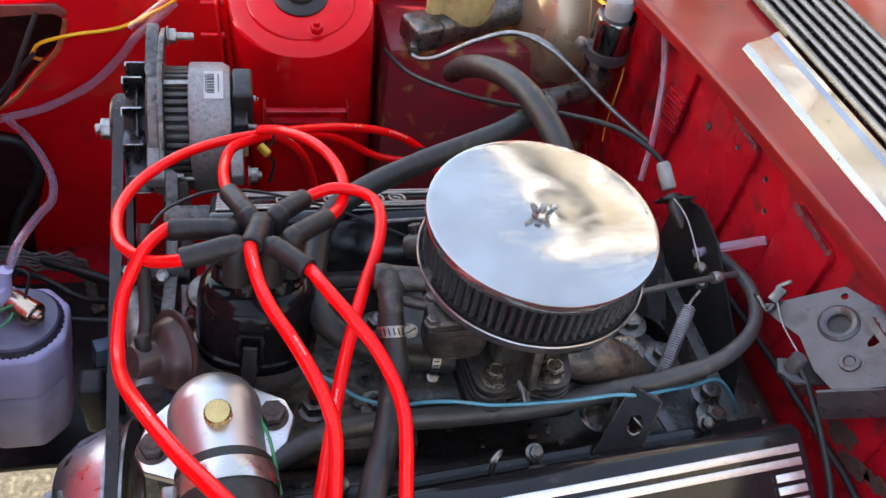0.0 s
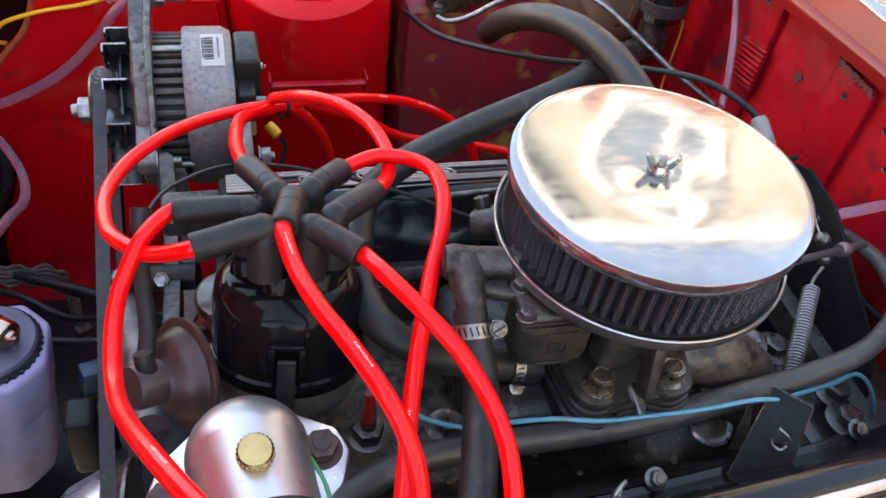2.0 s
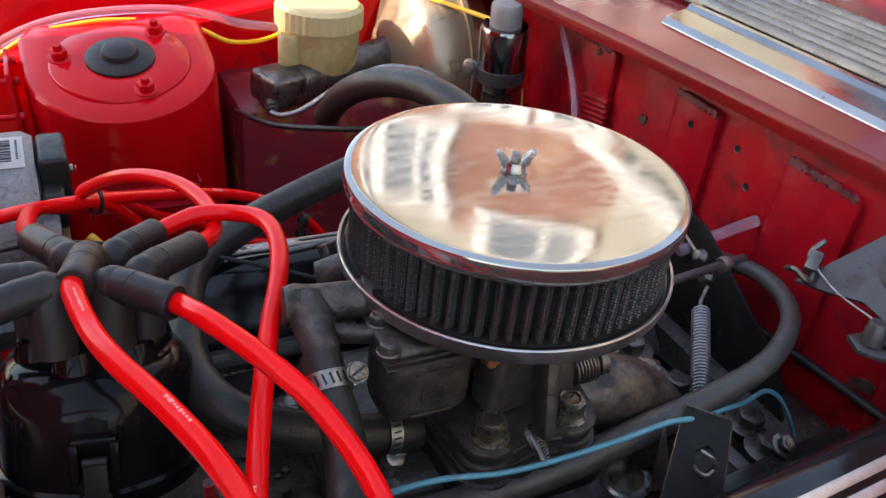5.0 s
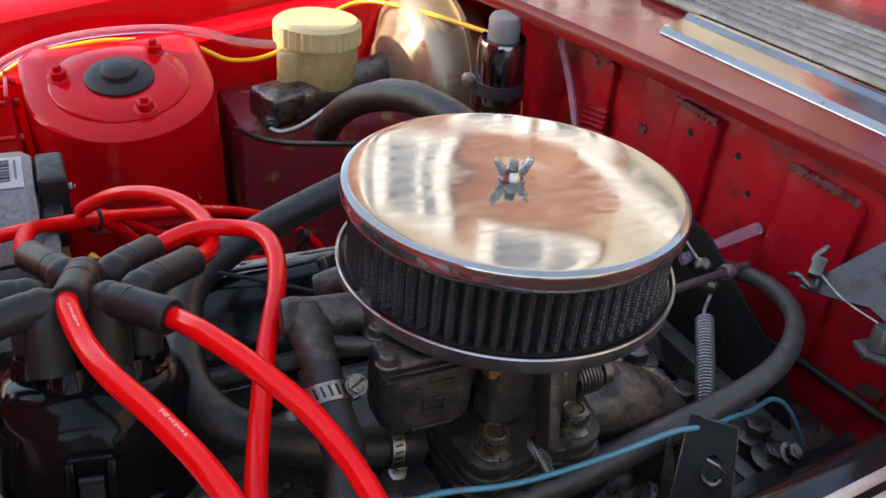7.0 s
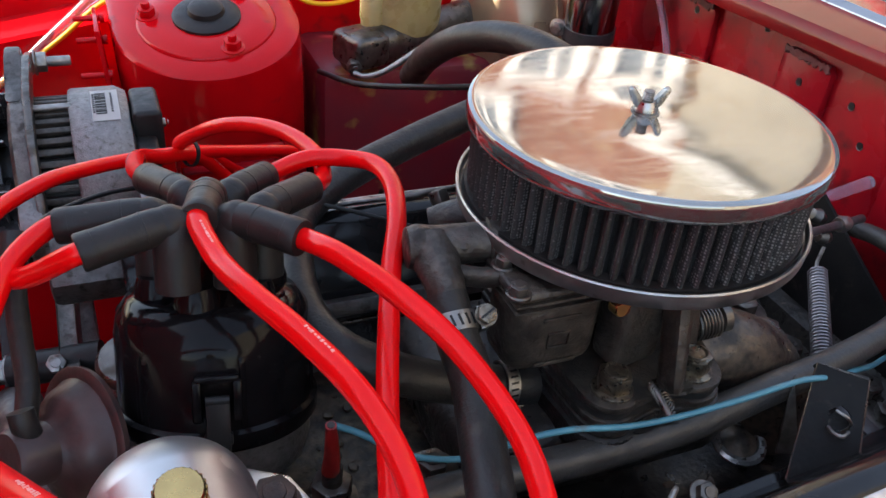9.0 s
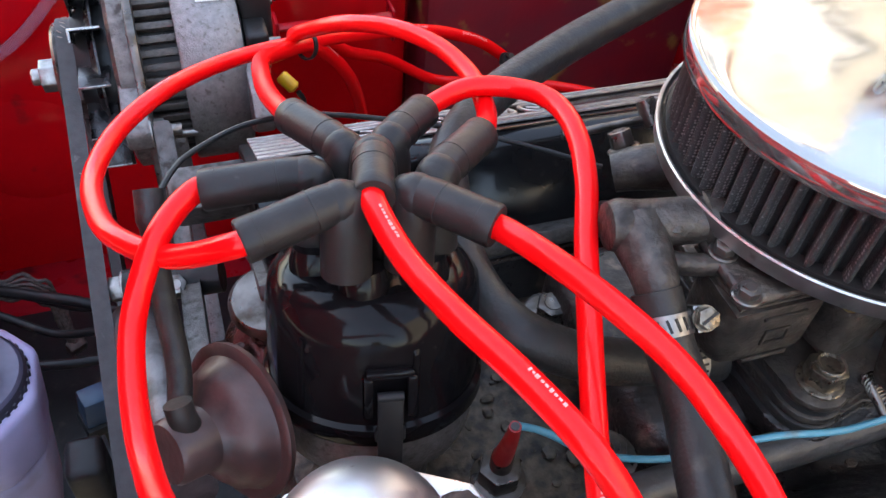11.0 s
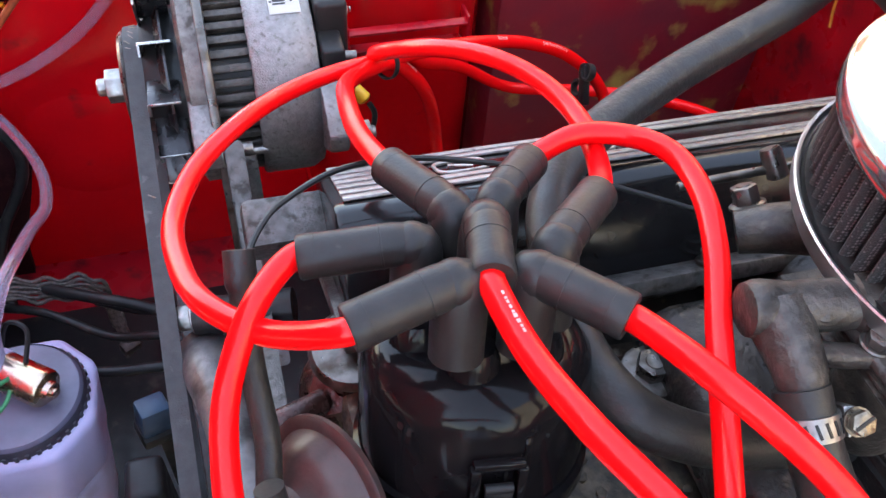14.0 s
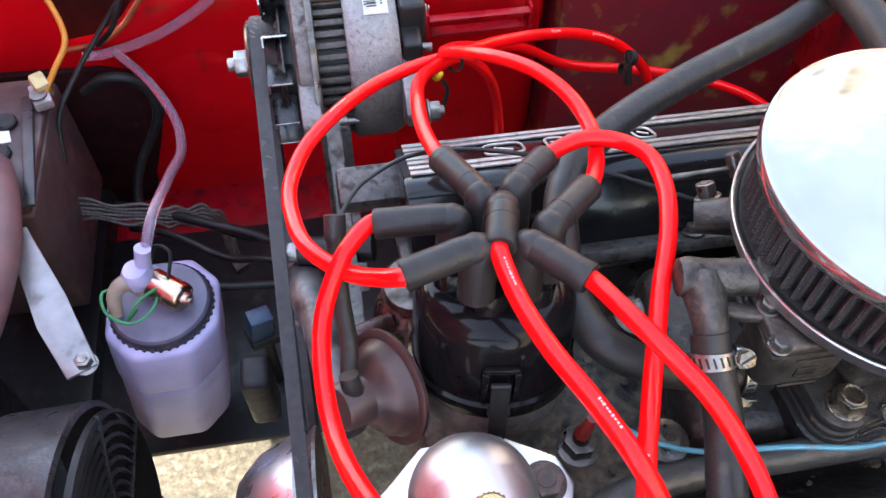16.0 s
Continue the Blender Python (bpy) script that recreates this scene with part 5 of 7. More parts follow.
solo("cable_tie", lathe(B(), [(0.0092, -0.0014), (0.0104, -0.0014), (0.0104, 0.0014), (0.0092, 0.0014)], m, 24), BLACK_STEEL, "black cable tie round the bunched ignition leads", "cable tie")

# ---- alternator and its belt ----
AX_Y, AX_Z = 0.354, 0.706


def alternator():
    ob = thing("alternator", (-0.27, AX_Y, AX_Z - 0.06), "old alloy alternator with a ribbed body and a barcode label", "alternator")
    mx = lambda x: basis((x, AX_Y, AX_Z), (0, 1, 0), (0, 0, 1))   # z of this pose is the car's x
    bm = lathe(B(), [(0.010, -0.012), (0.034, -0.010), (0.036, -0.008), (0.033, 0.0), (0.036, 0.008), (0.034, 0.010), (0.01, 0.012)], mx(-0.346), 44)
    part("pulley", bm, DARK_STEEL, ob)
    part("nut", bolt(mx(-0.357) @ pose(0, 0, 0, 0, 180, 0), 0.012, 0.011, 0.016, 0.008), STEEL, ob, "plated pulley nut")
    bm = lathe(B(), [(0.012, 0), (0.052, 0), (0.060, 0.004), (0.060, 0.0055), (0.050, 0.0015), (0.012, 0.0015)], mx(-0.330), 40)
    fan = part("fan", bm, FAN_STEEL, ob, "pressed dark steel cooling fan")
    part("fan_hub", lathe(B(), [(0.010, -0.012), (0.046, -0.011), (0.050, 0.0), (0.050, 0.013), (0.010, 0.013)], mx(-0.329), 40), BLACK_STEEL, fan)
    for k in range(12):
        a = radians(30 * k)
        mm = mx(-0.334) @ pose(0, 0, 0, 0, 0, math.degrees(a)) @ pose(0.060, 0, 0.005, 0, 0, 25)
        bm = box(B(), (0.028, 0.0016, 0.020), mm, 0.0005)
        box(bm, (0.028, 0.008, 0.0016), mm @ pose(0, 0.004, -0.0095), 0.0005)
        blade = part("blade", bm, FAN_STEEL, fan)
        # bright strips paint the glints along the blade's rim
        bm = box(B(), (0.0012, 0.0018, 0.0204), mm @ pose(0.0140, 0, 0), 0.0004, 1)
        box(bm, (0.0012, 0.0082, 0.0018), mm @ pose(0.0140, 0.004, -0.0095), 0.0004, 1)
        part("glint_wear_edge", bm, WING, blade)
    part("front_bracket", lathe(B(), [(0.02, 0), (0.068, 0), (0.0735, 0.003), (0.0735, 0.016), (0.068, 0.018), (0.02, 0.018)], mx(-0.316), 56), FRONT_ALLOY, ob, "pitted cast alloy front bracket")
    bm = lathe(B(), [(0.062, 0), (0.062, 0.03), (0.02, 0.03)], mx(-0.300), 40)
    st = part("stator", bm, BLACK_STEEL, ob, "dark laminated stator")
    for k in range(46):
        a = 6.28318530718 * k / 46
        mm = mx(-0.286) @ pose(0, 0, 0, 0, 0, math.degrees(a)) @ pose(0.0655, 0, 0)
        part("fin", box(B(), (0.0065, 0.0052, 0.034), mm, 0.001), LAMINATION, st)
    part("rear_housing", lathe(B(), [(0.02, 0), (0.072, 0), (0.0735, 0.002), (0.0735, 0.035), (0.069, 0.043), (0.052, 0.046), (0.02, 0.046)], mx(-0.273), 56), ALU, ob, "mottled cast alloy rear housing")
    m2 = mx(-0.228)
    part("regulator_cover", box(B(), (0.052, 0.046, 0.022), m2 @ pose(-0.006, 0.046, 0.011), 0.004, 3), BLACK_STEEL, ob, "black plastic regulator cover")
    part("regulator_end", box(B(), (0.030, 0.030, 0.016), m2 @ pose(-0.040, 0.034, 0.008), 0.003, 3), BLACK_STEEL, ob, "stepped black plastic end")
    part("brush_block", box(B(), (0.016, 0.022, 0.014), m2 @ pose(-0.044, 0.012, 0.008), 0.002), CREAM, ob, "tan insulating block")
    part("regulator_screw", bolt(m2 @ pose(-0.012, 0.050, 0.022), 0.0038, 0.003), STEEL, ob)
    bm = prism(B(), [(0.015, 0.066), (0.050, 0.070), (0.076, 0.066), (0.082, 0.078), (0.074, 0.089), (0.060, 0.088), (0.035, 0.076), (-0.005, 0.074)], 0.013, mx(-0.317), 0.003)
    part("adjuster_ear", bm, ALU_DARK, ob, "cast alloy adjuster ear")
    part("terminal", tube(B(), [(-0.230, AX_Y - 0.040, AX_Z + 0.036), (-0.218, AX_Y - 0.041, AX_Z + 0.035), (-0.203, AX_Y - 0.042, AX_Z + 0.034)], 0.0035, 12, 4), STEEL, ob)
    m3 = mx(-0.2485)
    vs = []
    bm = B()
    for i in range(7):
        a = radians(86 + 31 * i / 6)
        for z in (-0.008, 0.012):
            vs.append(bm.verts.new(m3 @ Vector((0.0742 * math.cos(a), 0.0742 * math.sin(a), z))))
    for i in range(6):
        bm.faces.new((vs[2 * i], vs[2 * i + 1], vs[2 * i + 3], vs[2 * i + 2]))
    ret = bmesh.ops.extrude_face_region(bm, geom=list(bm.faces))
    label_ob = part("label", bm, WHITE_PRINT, ob, "white barcode sticker")
    rng = random.Random(4)
    bm = B()
    a = 91.0
    while a < 112:
        w_ = rng.choice((0.5, 0.9, 1.4))
        aa = radians(a + w_ / 2)
        mm = m3 @ pose(0.0744 * math.cos(aa), 0.0744 * math.sin(aa), -0.001, 0, 0, math.degrees(aa))
        box(bm, (0.0003, 0.0742 * radians(w_), 0.008), mm)
        a += w_ + rng.choice((0.5, 0.8, 1.2))
    for z in (0.007, -0.0062):
        for k in range(10):
            aa = radians(92 + 2.0 * k)
            box(bm, (0.0003, 0.0013, 0.0016), m3 @ pose(0.0744 * math.cos(aa), 0.0744 * math.sin(aa), z, 0, 0, math.degrees(aa)))
    part("barcode", bm, BLACK_PRINT, label_ob)
    # lugs and bolts
    low = Vector((0, AX_Y - 0.084, AX_Z + 0.006))
    for x, d in ((-0.316, 0.017), (-0.232, 0.014)):
        bm = prism(B(), [(-0.05, 0.035), (-0.085, 0.022), (-0.097, 0.012), (-0.096, -0.002), (-0.08, -0.008), (-0.05, -0.035)], d, mx(x), 0.003)
        part("lug", bm, ALU, ob)
    part("pivot_bolt", bolt(axis_to((-0.300, low.y - 0.004, low.z), (0, low.y - 0.004, low.z)), 0.0085, 0.008, 0.0105, 0.012), STEEL, ob)
    part("rear_bolt", bolt(axis_to((-0.214, low.y - 0.004, low.z), (0, low.y - 0.004, low.z)), 0.0085, 0.009, 0.0105, 0.005), STEEL, ob)
    for a in (100, 190, 280):
        p0 = mx(-0.302) @ Vector((0.0715 * math.cos(radians(a)), 0.0715 * math.sin(radians(a)), 0))
        part("through_bolt", lathe(B(), [(0.003, 0), (0.003, 0.032), (0, 0.032)], axis_to(p0, p0 + Vector((1, 0, 0))), 12), STEEL, ob)


alternator()
plug = thing("wire_connector", (-0.194, 0.348, 0.677), "small yellow wire connector beside the alternator", "connector")
part("sleeve", lathe(B(), [(0.004, 0), (0.0055, 0.002), (0.0055, 0.014), (0.003, 0.016), (0, 0.016)], axis_to((-0.200, 0.352, 0.683), (-0.188, 0.344, 0.671)), 16), YELLOW, plug)
part("tail", tube(B(), [(-0.188, 0.344, 0.671), (-0.184, 0.342, 0.66), (-0.19, 0.335, 0.64)], 0.0022, 8, 4), BLACK_STEEL, plug)


def alternator_bracket():
    ob = thing("alternator_bracket", (-0.29, 0.28, 0.65), "grey cast alternator bracket and adjuster strap", "bracket")
    m = lambda x: basis((x, 0, 0), (0, 1, 0), (0, 0, 1))
    part("adjuster_strap", prism(B(), [(0.43, 0.788), (0.40, 0.797), (0.34, 0.792), (0.295, 0.768), (0.268, 0.725), (0.256, 0.67), (0.235, 0.58), (0.249, 0.577), (0.270, 0.665), (0.281, 0.717), (0.305, 0.757), (0.346, 0.779), (0.40, 0.783), (0.425, 0.770)], 0.006, m(-0.303), 0.0015), DARK_STEEL, ob)
    part("strap_bolt", bolt(axis_to((-0.296, 0.422, 0.782), (0, 0.422, 0.782)), 0.0085, 0.008, 0.011, 0.020), STEEL, ob, "plated bolt with a long thread")
    part("strap_bolt", bolt(axis_to((-0.304, 0.422, 0.782), (-1, 0.422, 0.782)), 0.0085, 0.007, 0.011), STEEL, ob)
    bm = prism(B(), [(0.262, 0.725), (0.275, 0.70), (0.25, 0.66), (0.16, 0.64), (0.05, 0.68), (0.03, 0.70), (0.04, 0.712), (0.16, 0.675), (0.235, 0.695)], 0.012, m(-0.298), 0.003)
    part("arm", bm, ALU_DARK, ob, "weathered alloy bracket arm")
    part("strut", prism(B(), [(0.292, 0.700), (0.300, 0.690), (0.286, 0.640), (0.270, 0.600), (0.200, 0.560), (0.192, 0.568), (0.252, 0.606), (0.268, 0.640), (0.280, 0.690)], 0.014, m(-0.292), 0.003), ALU, ob, "pale cast strut")
    part("foot", box(B(), (0.052, 0.030, 0.024), pose(-0.268, 0.174, 0.734, 20, 0, 0), 0.005), ALU_DARK, ob)


alternator_bracket()


def belt_drive():
    # centres and radii of the upper and lower pulleys, in the car's y and z
    c1, r1, c2, r2, x = Vector((AX_Y, AX_Z)), 0.0345, Vector((0.0, 0.505)), 0.084, -0.346
    d = c2 - c1
    L = d.length
    base = math.atan2(d.y, d.x)
    off = math.acos((r1 - r2) / L)
    loop = []
    for k in range(25):
        a = base + off + (6.28318530718 - 2 * off) * k / 24
        loop.append(c1 + r1 * Vector((math.cos(a), math.sin(a))))
    for k in range(33):
        a = base - off + 2 * off * k / 32
        loop.append(c2 + r2 * Vector((math.cos(a), math.sin(a))))
    dense = []
    for a, b in zip(loop, loop[1:] + loop[:1]):
        for k in range(4):
            dense.append(a.lerp(b, k / 4))
    bm = B()
    rings = []
    n = len(dense)
    for i, p in enumerate(dense):
        t = (dense[(i + 1) % n] - dense[i - 1]).normalized()
        o = Vector((t.y, -t.x))
        rings.append([bm.verts.new((x + dx, (p + o * h).x, (p + o * h).y)) for dx, h in ((-0.0055, 0.004), (0.0055, 0.004), (0.0035, -0.004), (-0.0035, -0.004))])
    for i in range(n):
        a, b = rings[i], rings[(i + 1) % n]
        for k in range(4):
            bm.faces.new((a[k], a[(k + 1) % 4], b[(k + 1) % 4], b[k]))
    belt = solo("drive_belt", bm, BELT, "worn black rubber fan belt round the alternator pulley", "drive belt")
    r2 = random.Random(7)
    for i in range(2, n, 5):
        p, q = dense[i], dense[(i + 2) % n]
        t = (dense[(i + 1) % n] - dense[i - 1]).normalized()
        o = Vector((t.y, -t.x)) * 0.0041
        w0 = r2.uniform(-0.0048, 0.0)
        w1 = w0 + r2.uniform(0.002, 0.005)
        bm = B()
        sweep(bm, [Vector((x + w0, (p + o).x, (p + o).y)), Vector((x + w1, (p + o + t * r2.uniform(0.001, 0.004)).x, (p + o + t * 0.0025).y))], 0.00032, 5)
        part("worn_mark", bm, TAN, belt, "pale scuff across the belt")
    pul = thing("water_pump_pulley", (x, c2.x, c2.y), "bare silver water pump pulley with a domed hub", "pulley")
    m = basis((x, c2.x, c2.y), (0, 1, 0), (0, 0, 1))
    part("rim", lathe(B(), [(0.06, -0.010), (0.090, -0.009), (0.090, -0.006), (0.083, 0), (0.090, 0.006), (0.090, 0.009), (0.06, 0.010)], m, 56), STEEL, pul)
    part("dome", lathe(B(), [(0, -0.066), (0.035, -0.064), (0.055, -0.058), (0.073, -0.040), (0.083, -0.018), (0.086, -0.008), (0.06, 0.006), (0, 0.006)], m, 56), ALU_SATIN, pul, "bright domed pulley face")
    for k in range(3):
        a = radians(120 * k + 100)
        p = m @ Vector((0.062 * math.cos(a), 0.062 * math.sin(a), -0.054))
        part("bolt", bolt(axis_to(p, p - Vector((1, 0, 0))), 0.007, 0.006, 0.009), STEEL, pul)


belt_drive()

def hose_line(name, pts, r, material, label, category, n=16, steps=8, **kw):
    return solo(name, tube(B(), pts, r, n, steps, **kw), material, label, category)


# ---- thermostat housing ----


def thermostat():
    ob = thing("thermostat_housing", (-0.235, -0.085, 0.76), "polished domed thermostat housing with a brass plug", "thermostat housing")
    up = Vector((0, -0.10, 1)).normalized()
    o = Vector((-0.2435, -0.081, 0.766))
    m = axis_to(o, o + up)
    bm = prism(B(), [(-0.052, -0.012), (-0.046, -0.026), (-0.02, -0.036), (0.02, -0.036), (0.046, -0.014), (0.052, 0.004), (0.046, 0.018), (0.02, 0.032), (-0.02, 0.032), (-0.044, 0.010)], 0.010, m @ Matrix.Scale(1.08, 4), 0.002)
    part("mounting_plate", bm, ALU_SATIN, ob, "bright alloy mounting plate")
    part("spacer", prism(B(), [(-0.046, -0.014), (-0.04, -0.034), (0.02, -0.040), (0.046, -0.014), (0.046, 0.014), (0.02, 0.030), (-0.02, 0.030), (-0.04, 0.010)], 0.03, m @ pose(0, 0, -0.03), 0.003), IRON, ob)
    prof = [(0.0325, 0.008), (0.0325, 0.030)] + [(0.0325 * math.cos(a * 0.1571), 0.030 + 0.026 * math.sin(a * 0.1571)) for a in range(1, 10)] + [(0, 0.056)]
    part("dome", lathe(B(), prof, m, 48), ALU_CLEAN, ob, "polished alloy dome")
    bm = tube(B(), [(-0.2435, -0.083, 0.791), (-0.2405, -0.108, 0.794), (-0.2365, -0.133, 0.796), (-0.2345, -0.148, 0.797)], lambda u: 0.0325 - 0.005 * u, 32, 6)
    part("outlet", bm, ALU_CLEAN, ob)
    q = Vector((-0.240, -0.100, 0.8165))
    u2 = Vector((0, -0.25, 1)).normalized()
    part("plug_nut", bolt(axis_to(q, q + u2), 0.0100, 0.006, 0.0115), RUST_BRASS, ob, "stained brass plug")
    plug = part("plug_top", lathe(B(), [(0.0088, 0.006), (0.0088, 0.0165), (0.0080, 0.0178), (0, 0.0178)], axis_to(q, q + u2), 32), BRASS, ob, "knurled brass plug top")
    for k in range(24):
        part("knurl", box(B(), (0.0009, 0.0012, 0.009), axis_to(q, q + u2) @ pose(0, 0, 0, 0, 0, 15 * k) @ pose(0.0089, 0, 0.0115), 0.0003, 1), BRASS, plug)
    for dx, dy in ((0.040, 0.006), (-0.043, -0.012)):
        p = m @ Vector((dx, dy, 0.010))
        part("bolt", bolt(axis_to(p, p + up), 0.0095, 0.009, 0.012), RUST_BOLT, ob, "rusty hexagon bolt")
    hose = solo("top_hose", tube(B(), [(-0.2375, -0.128, 0.796), (-0.2345, -0.16, 0.796), (-0.222, -0.20, 0.79), (-0.218, -0.26, 0.775), (-0.23, -0.32, 0.74), (-0.30, -0.36, 0.70)], 0.0325, 32, 8), HOSE, "thick black rubber coolant hose on the thermostat outlet", "hose")
    c = Vector((-0.2357, -0.143, 0.7965))
    strap = thing("hose_clamp", c, "broad worn steel strap clamp round the coolant hose", "hose clamp")
    ms = axis_to(c, c + Vector((0.08, -1, 0)))
    part("band", lathe(B(), [(0.0325, -0.0075), (0.0338, -0.0075), (0.0342, -0.006), (0.0340, 0.006), (0.0336, 0.0075), (0.0325, 0.0075)], ms, 56), WORN_BAND, strap, "stained smooth steel band")
    lug = c + Vector((-0.036, 0.0, -0.004))
    part("worm_housing", box(B(), (0.012, 0.014, 0.016), Matrix.Translation(lug), 0.003, 3), STEEL, strap)
    part("screw", bolt(axis_to(lug + Vector((0, -0.004, -0.006)), lug + Vector((0, -0.02, -0.02))), 0.0065, 0.009), STEEL, strap)
    for k in range(5):
        part("slot", box(B(), (0.0006, 0.0016, 0.008), ms @ pose(0, 0, 0, 0, 0, 196 + 5.5 * k) @ pose(0.0342, 0, 0)), BLACK_STEEL, strap)


thermostat()
hose_line("green_wire", [(-0.216, -0.076, 0.79), (-0.212, -0.093, 0.8), (-0.207, -0.111, 0.805), (-0.204, -0.128, 0.8), (-0.201, -0.146, 0.79)], 0.0012, GREEN_WIRE, "thin green wire beside the thermostat housing", "wire", n=8)


def vacuum_advance():
    ob = thing("vacuum_advance", (-0.28, 0.0, 0.75), "brown dished vacuum advance unit beside the distributor", "vacuum advance unit")
    c, n = Vector((-0.277, -0.001, 0.762)), Vector((0.74, 0.38, -0.30)).normalized()
    m = axis_to(c, c - n)
    part("rear_dish", lathe(B(), [(0, -0.012), (0.016, -0.011), (0.028, -0.004), (0.033, -0.001), (0.033, 0.001)], m, 44), ADVANCE, ob)
    part("front_dish", lathe(B(), [(0.0350, -0.0018), (0.0354, 0.0008), (0.0340, 0.0018), (0.0300, 0.0016), (0.0285, 0.0030), (0.0270, 0.0075), (0.0225, 0.0125), (0.0170, 0.0150), (0.0142, 0.0180), (0.0138, 0.0330), (0.0125, 0.0350), (0, 0.0350)], m, 48), ADVANCE, ob)
    part("pipe_stub", tube(B(), [c - n * 0.022 + Vector((0, 0, 0.008)), c - n * 0.024 + Vector((0, 0.002, 0.016)), c - n * 0.025 + Vector((0, 0.006, 0.022))], 0.0058, 16, 4), RUBBER, ob)
    part("arm", box(B(), (0.01, 0.004, 0.05), axis_to(c + n * 0.03, c), 0.001), DARK_STEEL, ob)


vacuum_advance()


hose_line("vacuum_pipe", [(-0.295, 0.074, 0.833), (-0.297, 0.055, 0.815), (-0.297, 0.036, 0.800), (-0.296, 0.016, 0.788), (-0.298, 0.001, 0.780)], lambda u: 0.0052 + 0.0012 * (u < 0.13), HOSE, "black rubber pipe to the vacuum advance unit", "pipe")
hose_line("vacuum_line", [(-0.294, 0.074, 0.825), (-0.285, 0.090, 0.827), (-0.274, 0.103, 0.826), (-0.248, 0.119, 0.824), (-0.216, 0.123, 0.821), (-0.181, 0.122, 0.813), (-0.143, 0.115, 0.805), (-0.106, 0.102, 0.797), (-0.068, 0.088, 0.787)], 0.0014, BLACK_STEEL, "thin black nylon vacuum line over the distributor", "vacuum line", n=8)
hh = thing("heater_hose", (-0.15, 0.05, 0.79), "weathered black heater hose looping round the distributor", "hose")
part("rubber", tube(B(), [(0.088, 0.226, 0.834), (0.060, 0.214, 0.828), (0.026, 0.201, 0.818), (-0.053, 0.173, 0.807), (-0.115, 0.140, 0.802), (-0.150, 0.104, 0.800), (-0.162, 0.062, 0.796), (-0.165, 0.024, 0.794), (-0.156, -0.007, 0.793), (-0.130, -0.021, 0.783), (-0.097, -0.024, 0.770), (-0.055, -0.026, 0.760)], 0.0108, 22, 8), HOSE, hh)
part("joint", lathe(B(), [(0.0118, -0.006), (0.0135, -0.005), (0.0135, 0.004), (0.0118, 0.006)], axis_to((0.080, 0.223, 0.832), (0.060, 0.214, 0.828)), 24), BRACKET, hh, "dull metal joint")
sep = thing("lead_separator", (-0.01, 0.335, 0.66), "black plastic clip holding two ignition leads apart", "clip")
part("bar", box(B(), (0.006, 0.012, 0.034), pose(-0.008, 0.347, 0.660, -25, 0, 0), 0.002), BLACK_STEEL, sep)
for d in (-0.011, 0.011):
    part("ring", lathe(B(), [(0.0052, -0.003), (0.0072, -0.003), (0.0072, 0.003), (0.0052, 0.003)], axis_to((-0.008, 0.350 - 0.4 * d, 0.662 + d), (0.01, 0.352 - 0.4 * d, 0.656 + d)), 18), BLACK_STEEL, sep)
clamp("hose_clamp", (-0.072, -0.0255, 0.764), (-1, 0.05, 0.2), 0.0115, screw=(0, -0.8, -0.5), width=0.007)
hose_line("breather_hose", [(0.030, 0.397, 0.755), (0.028, 0.354, 0.792), (0.036, 0.309, 0.823), (0.051, 0.261, 0.842), (0.063, 0.207, 0.849), (0.072, 0.153, 0.842), (0.078, 0.10, 0.82)], 0.0125, HOSE, "fat black rubber hose bent over behind the air filter", "hose", n=22)
hose_line("crankcase_hose", [(-0.235, -0.115, 0.755), (-0.198, -0.102, 0.765), (-0.153, -0.083, 0.762), (-0.100, -0.076, 0.756), (-0.044, -0.074, 0.752), (0.013, -0.073, 0.754), (0.071, -0.069, 0.761), (0.128, -0.064, 0.767), (0.181, -0.052, 0.773), (0.224, -0.022, 0.776), (0.246, 0.025, 0.770), (0.250, 0.079, 0.753), (0.245, 0.138, 0.740)], lambda u: 0.0089 - 0.0025 * min(1.0, max(0.0, (u - 0.5) / 0.25)), HOSE_HAZE, "long black rubber hose along the rocker cover", "hose", n=20)
hose_line("fuel_hose", [(-0.115, -0.034, 0.838), (-0.1145, -0.050, 0.826), (-0.114, -0.068, 0.816), (-0.121, -0.097, 0.809), (-0.130, -0.128, 0.805), (-0.142, -0.160, 0.80), (-0.16, -0.22, 0.77)], 0.0100, HOSE, "black rubber fuel hose clamped to the carburettor elbow", "hose", n=20)
clamp("hose_clamp", (-0.1148, -0.0445, 0.8295), (0, 0.75, 0.6), 0.0100, screw=(1, -0.1, 0.1), width=0.0085)
hose_line("blue_wire", [(-0.171, -0.048, 0.787), (-0.158, -0.050, 0.779), (-0.137, -0.060, 0.768), (-0.110, -0.070, 0.768), (-0.090, -0.076, 0.779), (-0.066, -0.080, 0.783), (-0.036, -0.084, 0.780), (-0.005, -0.083, 0.776), (0.030, -0.087, 0.782), (0.064, -0.088, 0.786), (0.084, -0.089, 0.784), (0.105, -0.080, 0.771), (0.130, -0.072, 0.762), (0.155, -0.064, 0.752), (0.183, -0.055, 0.745), (0.196, -0.058, 0.737), (0.212, -0.061, 0.715), (0.226, -0.063, 0.690)], 0.0016, BLUE_WIRE, "thin blue wire lying along the hose", "wire", n=10)
sleeve = solo("wire_sleeve", tube(B(), [(-0.170, -0.042, 0.750), (-0.170, -0.044, 0.762), (-0.171, -0.047, 0.775), (-0.172, -0.049, 0.788)], lambda u: 0.0046 - 0.0020 * u, 14, 4), COPPER_RED, "red insulated terminal on the temperature sender", "terminal")
